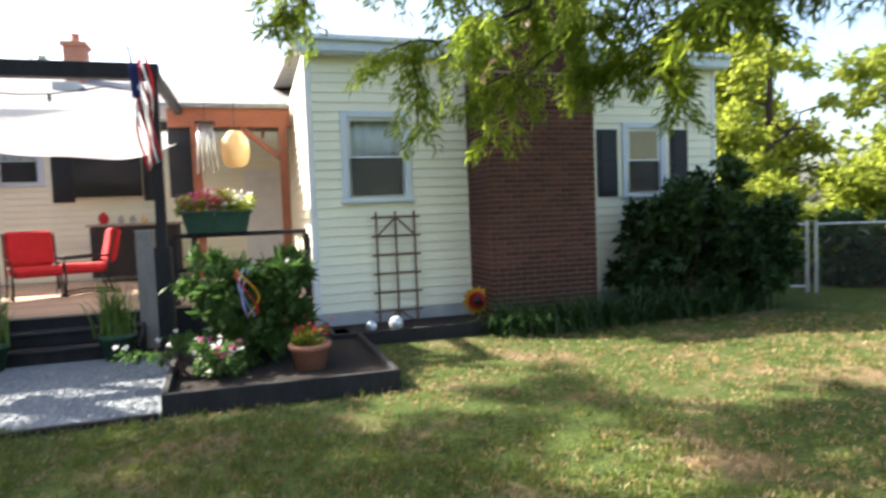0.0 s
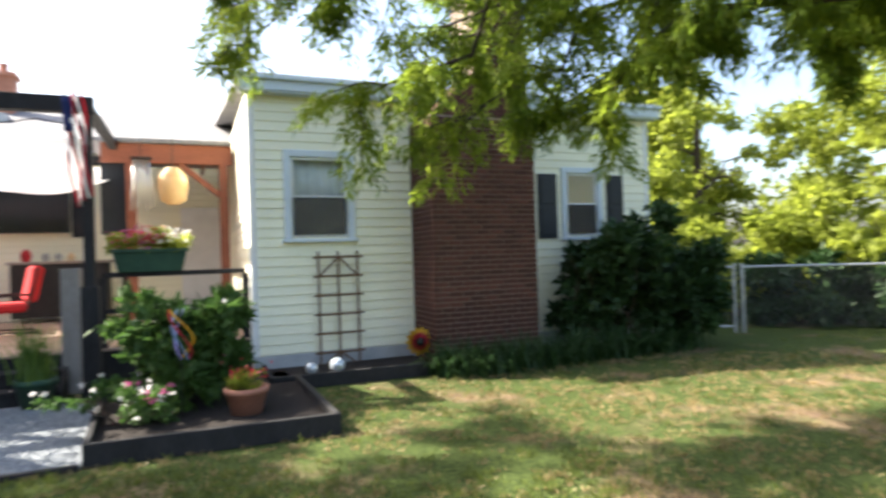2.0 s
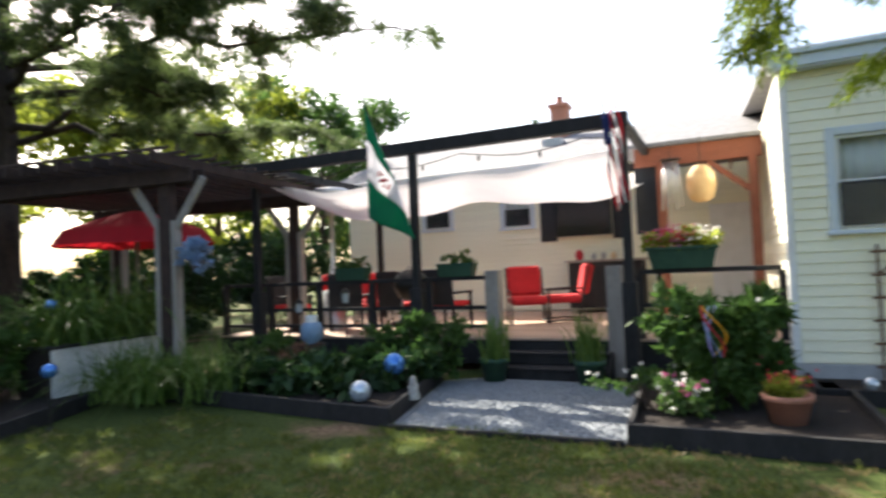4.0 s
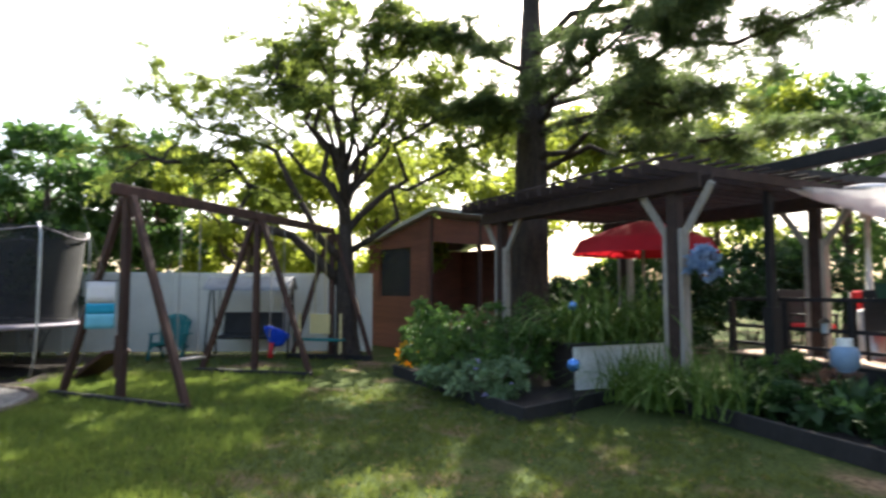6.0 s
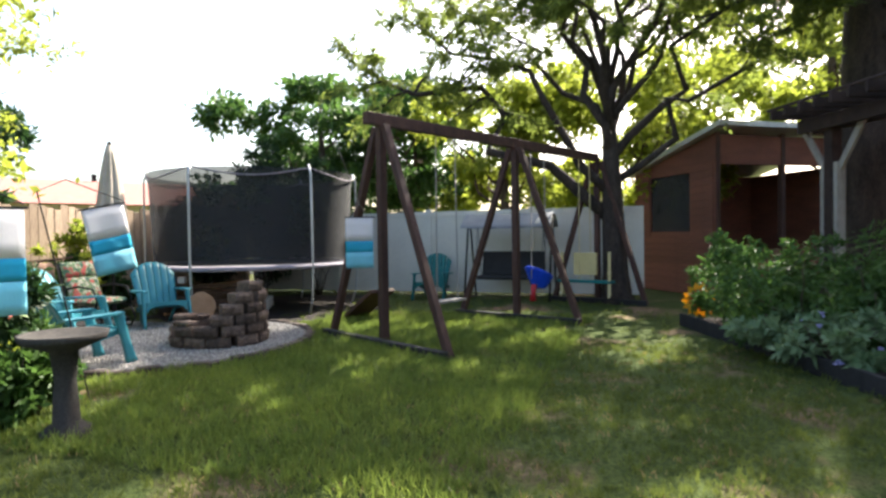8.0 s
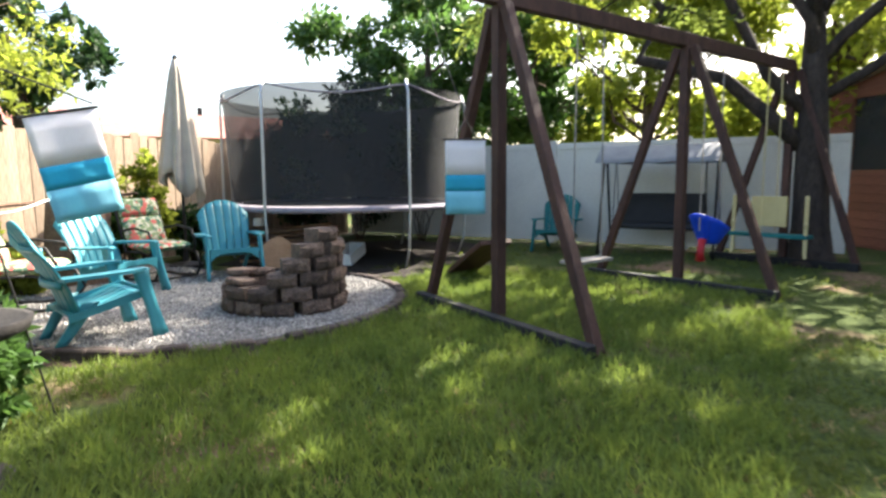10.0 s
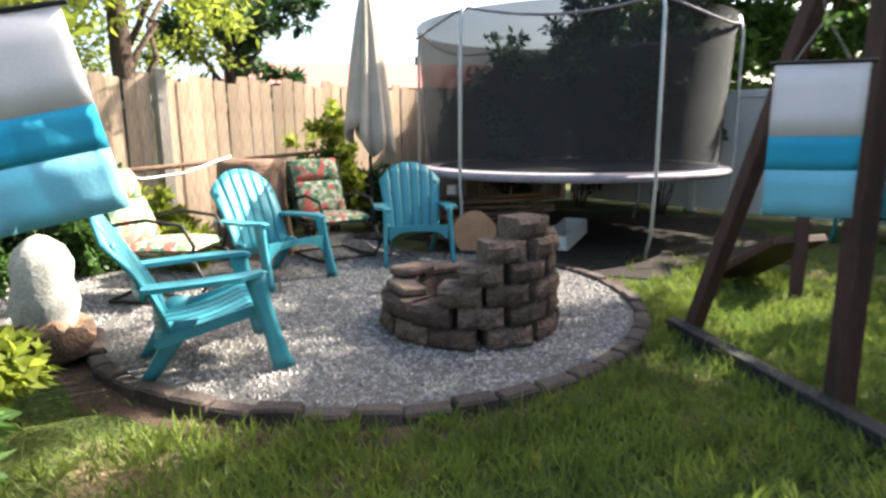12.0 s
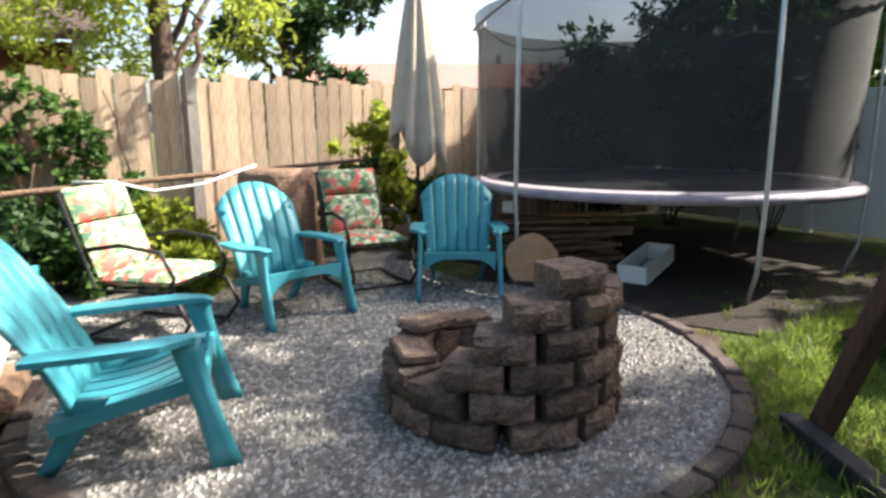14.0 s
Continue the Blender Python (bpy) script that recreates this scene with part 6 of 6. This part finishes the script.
for x, yv in ((-9.05, 2.55), (-9.15, 2.9), (-9.3, 3.25), (-9.4, 3.6), (-9.5, 3.9), (-9.3, 2.7)):
    strap_plant("ornamental_grass", (x, yv, 0.7), 60, 0.16, 1.45, "tall bright green iris leaves in the raised planter", 0.034, 1.5, L_BLADE)
for x, yv, r, h, n in ((-9.6, 1.0, 0.85, 1.15, 4600), (-10.6, 0.9, 0.75, 1.35, 4000), (-9.2, 1.8, 0.7, 1.2, 3400), (-10.4, 1.9, 0.85, 1.45, 3400), (-11.1, 0.5, 0.5, 1.15, 2400), (-8.9, 1.5, 0.55, 0.9, 2000)):
    shrub("garden_shrub", (x, yv, 0.08), r, r, h, n, 0.085, 0.035, L_MID, "rounded leafy green shrub in the bed")
for x, yv in ((-8.9, 0.8), (-8.3, 1.15)):
    shrub("hydrangea", (x, yv, 0.08), 0.5, 0.5, 0.5, 1300, 0.11, 0.05, L_HOSTA, "low pale-leaved plant with lilac blooms at the bed edge", (("lilac", 5, 0.05),))
for x, yv, r in ((-5.7, 4.6, 0.5), (-6.3, 4.3, 0.5), (-5.4, 5.3, 0.4), (-6.9, 4.2, 0.5), (-6.5, 5.0, 0.5)):
    shrub("hosta", (x, yv, 0.08), r, r, 0.4, 520, 0.2, 0.11, L_DARK, "broad-leaved green hosta in the bed")
for x, yv, r, h in ((-5.45, 5.75, 0.5, 0.95), (-6.1, 5.6, 0.55, 0.8), (-8.0, 5.0, 0.6, 0.6)):
    shrub("garden_shrub", (x, yv, 0.08), r, r, h, 2600, 0.10, 0.045, L_MID, "leafy green shrub in front of the deck")
shrub("dry_mound", (-7.3, 4.9, 0.08), 0.6, 0.5, 0.6, 2400, 0.08, 0.01, leafmat("dry_twig", (0.20, 0.10, 0.06), (0.10, 0.05, 0.03), 0.1), "mound of dry brown twigs in the bed")
shrub("hanging_flowers", (-7.70, 3.80, 1.62), 0.24, 0.24, 0.42, 700, 0.09, 0.05, PETAL["blue"], "pale blue hanging flower basket on the arbor post")
for x, yv, r, h in ((-14.1, -9.3, 1.2, 3.9), (-14.3, -7.9, 0.9, 3.3), (-12.7, -9.75, 0.9, 3.0)):
    shrub("garden_shrub", (x, yv, 0), r, r * 0.6, h, 9000, 0.13, 0.06, L_DARK, "tall dark leafy shrub behind the trampoline")
# by the patio and the fence
for x, yv, r, h, lf in ((-4.5, -8.8, 0.7, 1.2, L_DARK), (-5.6, -9.0, 0.5, 0.7, L_MID), (-6.6, -9.3, 0.4, 0.6, L_MID), (-3.8, -9.2, 0.8, 1.5, L_MID)):
    shrub("garden_shrub", (x, yv, 0), r, r * 0.7, h, 2600, 0.12, 0.06, lf, "leafy shrub growing along the wooden fence")
for x, yv, r, h, lf in ((-4.75, -5.25, 0.5, 1.6, L_DARK), (-5.15, -5.05, 0.4, 0.7, L_MID), (-4.6, -5.6, 0.8, 1.4, L_FAR), (-5.3, -6.2, 0.45, 0.6, L_FAR)):
    shrub("garden_shrub", (x, yv, 0), r, r, h, 4200, 0.10, 0.04, lf, "loose green shrub beside the patio")
for x, yv, r, h, lf in ((-6.3, -9.5, 0.6, 0.9, L_DARK), (-7.1, -9.55, 0.5, 0.8, L_FAR), (-5.3, -9.4, 0.7, 1.1, L_DARK), (-7.3, -8.75, 0.35, 0.5, L_FAR), (-9.6, -9.9, 0.45, 1.8, L_FAR), (-9.15, -9.75, 0.35, 1.2, L_MID), (-10.3, -9.7, 0.4, 0.9, L_DARK)):
    shrub("garden_shrub", (x, yv, 0), r, r * 0.7, h, 2600, 0.11, 0.055, lf, "leafy shrub growing along the wooden fence")
for x in (-4.6, -5.1, -5.5, -5.9, -6.3, -6.75, -7.1):
    e = thing("climbing_vine", pose(x, -10.22, 0), "green vine climbing the wooden fence", "vine")
    vm = MB()
    limb(vm, (0, 0.03, 0), (0.25, 0.03, 1.8), 0.02, 0.008, 0.3, int(-x * 10), 5)
    vm.ob("stem", M_BARK, e, True)
    crown("foliage", [(0.1 * random.uniform(-1, 1) + 0.1 * k, 0.06, 0.3 + 0.28 * k, 0.2, 0.05, 0.2) for k in range(6)], 1500, 0.08, 0.05, L_MID, e, 0.3, 0.2)

# ---- trees ----
CYPRESS = [(0.34, (-0.3, 5.2, 2.75), 0.05), (0.33, (0.6, 5.2, 2.6), 0.04), (0.42, (-1.1, 5.2, 3.3), 0.045), (0.46, (-1.7, 5.2, 3.7), 0.045), (0.32, (1.4, 5.0, 2.65), 0.04), (0.5, (-0.4, 4.7, 3.9), 0.05),
           (0.38, (0.2, 5.4, 3.2), 0.045), (0.46, (-0.9, 5.4, 4.2), 0.045), (0.42, (0.5, 5.6, 3.6), 0.04), (0.34, (2.5, 5.0, 3.1), 0.04), (0.40, (3.9, 4.8, 3.2), 0.04), (0.36, (3.5, 4.5, 2.9), 0.04), (0.42, (4.8, 5.0, 3.4), 0.04),
           # limbs out of view, added to cast shade on the lawn
           (0.6, (5.6, 3.0, 5.0), 0.05), (0.6, (1.5, 0.8, 5.8), 0.05), (0.7, (-2.8, 4.6, 6.8), 0.06), (0.75, (-0.6, 6.8, 7.1), 0.06), (0.9, (2.4, 4.6, 8.2), 0.05)]
grown_tree("cypress_tree", (3.40, 2.72, 0), (3.7, 3.1, 9), 0.19, CYPRESS, L_CYP, M_PBARK, "tall cypress with feathery drooping green branches",
           sub=11, twigs=10, leaves=50, length=0.10, width=0.019, reach=0.25, droop=0.9, flat=0.3, lift=0.10, spray=0.55)
PINE = [(0.42, (-9.6, 5.2, 4.8), 0.09), (0.48, (-7.0, 6.6, 5.4), 0.10), (0.5, (-8.8, 4.6, 5.9), 0.09), (0.62, (-13.4, 0.2, 7.3), 0.08), (0.66, (-8.6, 6.0, 7.6), 0.10),
        # the limb to (-4.4, 7.0, 7.7) is unseen, added to shade the lawn
        (0.68, (-4.4, 7.0, 7.7), 0.12), (0.40, (-10.4, 7.4, 4.5), 0.08), (0.55, (-15.0, 7.5, 6.6), 0.09), (0.5, (-12.6, 1.4, 5.4), 0.08), (0.8, (-11.5, 4.5, 8.8), 0.09), (0.9, (-13.5, 1.5, 9.8), 0.08), (0.6, (-17.5, 3.6, 6.6), 0.08), (0.55, (-8.2, 5.8, 6.4), 0.09), (0.6, (-6.4, 7.0, 6.6), 0.09)]
grown_tree("pine_tree", (-14.4, 3.0, 0), (-14.2, 3.1, 10.5), 0.45, PINE, L_PINE, M_PBARK, "tall dark pine with layered spreading branches",
           sub=16, twigs=10, leaves=66, length=0.19, width=0.023, reach=0.32, droop=0.2, flat=0.2, lift=0.05, spray=0.6, start=0.35)
APPLE = [(0.34, (-12.0, -5.9, 4.7), 0.13), (0.45, (-12.6, -4.9, 5.5), 0.10), (0.6, (-13.2, -2.8, 6.9), 0.10), (0.8, (-13.8, -1.4, 8.2), 0.10), (0.75, (-13.4, 0.3, 7.3), 0.09), (0.6, (-13.6, 1.7, 5.9), 0.09),
         (0.5, (-13.2, 2.4, 5.0), 0.08), (0.7, (-11.6, -1.6, 6.3), 0.08), (0.7, (-15.9, -0.6, 7.0), 0.08), (0.8, (-12.8, -0.6, 7.4), 0.08), (0.8, (-14.6, -2.9, 7.2), 0.08), (0.75, (-14.4, 1.1, 6.7), 0.07), (0.8, (-15.6, -2.6, 7.3), 0.07), (0.8, (-15.6, 1.6, 7.2), 0.07), (0.9, (-14.9, 0.0, 8.6), 0.07), (0.7, (-14.9, -4.4, 6.4), 0.07)]
grown_tree("apple_tree", (-13.95, -1.15, 0), (-14.1, -1.3, 4.6), 0.24, APPLE, L_APPLE, M_PBARK, "old apple tree with crooked limbs behind the swings",
           sub=11, twigs=10, leaves=40, length=0.11, width=0.04, reach=0.34, droop=0.4, flat=0.55, lift=0.06, wob=0.10, spray=0.6, start=0.5)
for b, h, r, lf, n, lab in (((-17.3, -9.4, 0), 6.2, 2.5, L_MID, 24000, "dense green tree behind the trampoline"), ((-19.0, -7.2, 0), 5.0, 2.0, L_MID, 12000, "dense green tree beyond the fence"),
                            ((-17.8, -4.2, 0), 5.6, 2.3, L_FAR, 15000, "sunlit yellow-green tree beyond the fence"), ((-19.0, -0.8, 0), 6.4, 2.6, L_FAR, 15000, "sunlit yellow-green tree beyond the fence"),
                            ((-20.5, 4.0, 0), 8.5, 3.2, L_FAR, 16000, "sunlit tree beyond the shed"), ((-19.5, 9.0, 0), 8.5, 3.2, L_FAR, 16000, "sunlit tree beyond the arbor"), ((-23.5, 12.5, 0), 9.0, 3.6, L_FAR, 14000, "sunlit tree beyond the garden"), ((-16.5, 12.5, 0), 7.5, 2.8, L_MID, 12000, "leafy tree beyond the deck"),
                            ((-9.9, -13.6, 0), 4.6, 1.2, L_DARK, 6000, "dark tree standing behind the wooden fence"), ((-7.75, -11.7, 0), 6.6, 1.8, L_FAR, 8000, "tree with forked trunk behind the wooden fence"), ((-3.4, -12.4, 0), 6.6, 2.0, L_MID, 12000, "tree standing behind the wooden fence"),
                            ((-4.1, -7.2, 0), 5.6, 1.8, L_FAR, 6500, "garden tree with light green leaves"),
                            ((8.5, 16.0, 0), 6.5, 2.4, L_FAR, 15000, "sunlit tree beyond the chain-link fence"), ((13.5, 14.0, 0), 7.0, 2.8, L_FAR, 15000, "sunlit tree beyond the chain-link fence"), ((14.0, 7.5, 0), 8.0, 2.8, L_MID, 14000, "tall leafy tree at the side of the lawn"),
                            ((-17.0, 25.0, 0), 8.0, 2.6, L_DARK, 7000, "distant dark tree behind the house")):
    x, yv, _ = b
    rs = random.Random(int(abs(x * 7 + yv * 13)))
    near = x > -9 and yv < -6
    bl = [(x + rs.uniform(-0.95, 0.95) * r, yv + rs.uniform(-0.95, 0.95) * r, h * rs.uniform(0.34, 0.97), r * rs.uniform(0.2, 0.42), r * rs.uniform(0.2, 0.42), h * rs.uniform(0.05, 0.11)) for _ in range(30)]
    tree("leafy_tree", b, (x + 0.2, yv, h * 0.85), 0.08 + 0.012 * h, [(0.3 + 0.06 * k, bl[k][:3], 0.045) for k in range(8)], bl, int(n * (1.4 if near else 0.78)), 0.12 if near else 0.16 + 0.012 * h, 0.05 if near else 0.075 + 0.006 * h, lf, M_BARK, lab, 0.3, 0.1)
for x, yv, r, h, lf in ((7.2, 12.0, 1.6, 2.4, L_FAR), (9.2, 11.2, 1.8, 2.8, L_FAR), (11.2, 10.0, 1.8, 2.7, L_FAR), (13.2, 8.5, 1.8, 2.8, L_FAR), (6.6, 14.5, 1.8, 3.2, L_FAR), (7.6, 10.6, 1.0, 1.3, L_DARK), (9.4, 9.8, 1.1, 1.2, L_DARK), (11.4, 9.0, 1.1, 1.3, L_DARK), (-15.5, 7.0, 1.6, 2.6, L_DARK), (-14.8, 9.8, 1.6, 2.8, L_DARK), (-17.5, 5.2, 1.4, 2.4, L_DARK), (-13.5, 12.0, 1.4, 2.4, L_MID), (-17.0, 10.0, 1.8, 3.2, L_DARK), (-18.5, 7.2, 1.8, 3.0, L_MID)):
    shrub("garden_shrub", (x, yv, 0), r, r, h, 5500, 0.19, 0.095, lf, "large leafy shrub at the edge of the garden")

# ---- lawn blades ----
def lawn(n, region, hgt, name, material, keep):
    """Short blades in small tufts, one mesh; thinned where noise leaves the soil bare."""
    x0, x1, y0, y1 = region
    P = np.column_stack([rng.uniform(x0, x1, n), rng.uniform(y0, y1, n), np.zeros(n)])
    ok = np.array([keep(p[0], p[1]) for p in P])
    P = P[ok]
    per = 7
    Q = np.repeat(P, per, 0) + rng.normal(size=(len(P) * per, 3)) * (0.022, 0.022, 0)
    D = rng.normal(size=Q.shape) * (0.55, 0.55, 0.0) + (0, 0, 1)
    return tagged(new(name, leaf_mesh(name, Q, D, hgt * rng.uniform(0.5, 1.3, len(Q)), 0.009, material)), "short uneven lawn grass blades", "grass", kind="stuff")


def on_lawn(x, y):
    if (x - PC[0]) ** 2 + (y - PC[1]) ** 2 < (PR + 0.1) ** 2:
        return False
    v = H.inverted() @ Vector((x, y, 0))
    if v.y > -1.25 and v.x > -1 or v.y > -2.85 and -3.8 < v.x < 0.4 or v.x <= -3.8 and y > 3.3:
        return False
    a = AR.inverted() @ Vector((x, y, 0))
    if a.y > -1.6 and a.x < 0.6:
        return False
    if x < -4.2 and y < -8.2 or (x + 12) ** 2 + (y + 7.8) ** 2 < 2:
        return False
    return noise.noise(Vector((x * 0.8, y * 0.8, 3))) * 0.7 + noise.noise(Vector((x * 3, y * 3, 9))) * 0.5 > -0.24 + random.uniform(-0.35, 0.35)


lawn(19000, (-9.5, 1.5, -5.2, 4.5), 0.065, "lawn_grass", L_GRASS, on_lawn)
lawn(11000, (-11.5, -4.6, -5.6, -1.4), 0.11, "lawn_grass", L_FRESH, on_lawn)
lawn(10000, (-14.5, 9.5, -6.5, 9.5), 0.075, "lawn_grass", L_GRASS, on_lawn)
lawn(5200, (-4.0, 7.0, 2.0, 8.0), 0.045, "dry_grass", L_DRY, on_lawn)
lawn(4200, (-9.5, 6.0, -5.2, 7.0), 0.05, "dry_grass", L_DRY, on_lawn)
for x, y in ((-7.3, -4.55), (-8.2, -4.5), (-7.75, -4.45), (-6.6, -5.0), (-8.9, -4.2), (-8.0, -3.9)):
    strap_plant("grass_tuft", (x, y, 0), 46, 0.07, 0.20, "taller tuft of grass at the patio edge", 0.007, 0.7, L_GRASS)

for i in range(70):
    x, y = random.uniform(-9.4, -4.8), random.uniform(-4.4, -1.2)
    if (x - PC[0]) ** 2 + (y - PC[1]) ** 2 > (PR + 0.15) ** 2:
        strap_plant("grass_tuft", (x, y, 0), 26, 0.09, 0.13, "taller tuft of green grass in the lawn", 0.008, 0.8, L_GRASS)

# ---- pieces of walls, floors and fences ----
clad(front, 0.06, EX - 0.06, 0.27, EZ - 0.16, [(W1[0] - 0.09, W1[1] + 0.09, W1[2] - 0.07, W1[3] + 0.09), (W2[0] - 0.09, W2[1] + 0.09, W2[2] - 0.07, W2[3] + 0.09), (CS0, CS1, 0, 9)], Matrix.Translation((0, -0.007, 0)))
clad(side, -5.42, -0.09, 0.27, EZ - 0.1, [], Matrix.Rotation(radians(-90), 4, "Z") @ Matrix.Translation((0, -0.007, 0)))
clad(back, -9.58, -0.03, DZ + 0.02, 3.6, [(a - 0.09, b + 0.09, c - 0.07, d + 0.09) for a, b, c, d in BW], Matrix.Translation((0, BO - 0.007, 0)))
plank = MB().box(0, 0, 0, 1, 0.135, 0.03, c=0.004).mesh("plank", M_DECK)
k = 0
while 0.28 + k * 0.142 < BO - 0.15:
    cut = -4.2 - (k % 3) * 0.9
    for a, b in ((-9.02, cut), (cut + 0.004, -0.03)):
        piece("plank", plank, deck, Matrix.Translation((a, 0.28 + k * 0.142, DZ - 0.03)) @ Matrix.Diagonal((b - a, 1, 1, 1)))
    k += 1
pick = []
for j in range(4):
    h = 1.90 + 0.03 * j
    pick.append(MB().add([(0, 0, 0), (0.138, 0, 0), (0.138, 0.02, 0), (0, 0.02, 0), (0, 0, h - 0.015), (0.012, 0, h), (0.126, 0, h), (0.138, 0, h - 0.02), (0, 0.02, h - 0.015), (0.012, 0.02, h), (0.126, 0.02, h), (0.138, 0.02, h - 0.02)],
                         [(0, 1, 7, 6, 5, 4), (2, 3, 8, 9, 10, 11), (0, 4, 8, 3), (1, 2, 11, 7), (4, 5, 9, 8), (5, 6, 10, 9), (6, 7, 11, 10)]).mesh("picket", M_FENCE))
for i in range(140):
    piece("picket", pick[i % 4], wf, pose(-15.0 + i * 0.146, -0.055 + random.uniform(-0.006, 0.006), 0.02, 0, random.uniform(-0.6, 0.6), 0))
MB().box(-7.72, -0.06, 0, -7.60, 0.06, 2.05).ob("post", M_GREYWOOD, wf)

bl, bh = 0.205, 0.067
brick = MB().box(0, -0.012, 0, bl - 0.012, 0.06, bh - 0.011, c=0.004).mesh("brick", M_BRICK)
rest, count = MB(), 0


def lay(m, length, z0, z1, parent):
    """Running-bond brick on a face; the first three hundred as pieces, the rest joined."""
    global count
    r, z = 0, z0
    while z < z1 - 0.03:
        x = -bl / 2 if r % 2 else 0.0
        while x < length - 0.02:
            a, b = max(0, x), min(length, x + bl - 0.012)
            if b - a > 0.03:
                if count < 300 and 0.75 < z < 2.9:
                    piece("brick", brick, parent, m @ Matrix.Translation((a, 0, z)) @ Matrix.Diagonal(((b - a) / (bl - 0.012), 1, 1, 1)))
                    count += 1
                else:
                    rest.box(a, -0.012, z, b, 0.02, z + bh - 0.011, m, 0.004)
            x += bl
        r, z = r + 1, z + bh


lay(Matrix.Translation((CS0, -CD + 0.012, 0)), CS1 - CS0, 0.0, 3.3, chimney)
lay(Matrix.Translation((CS0 + 0.012, 0, 0)) @ Matrix.Rotation(radians(-90), 4, "Z") @ Matrix.Translation((0.03, 0, 0)), CD - 0.06, 0.0, 3.3, chimney)
lay(Matrix.Translation((CS0 + 0.66, -CD + 0.02, 0)), CS1 - CS0 - 0.77, 3.3, 6.4, chimney)
tagged(rest.ob("brickwork", M_BRICK, chimney), kind="stuff")
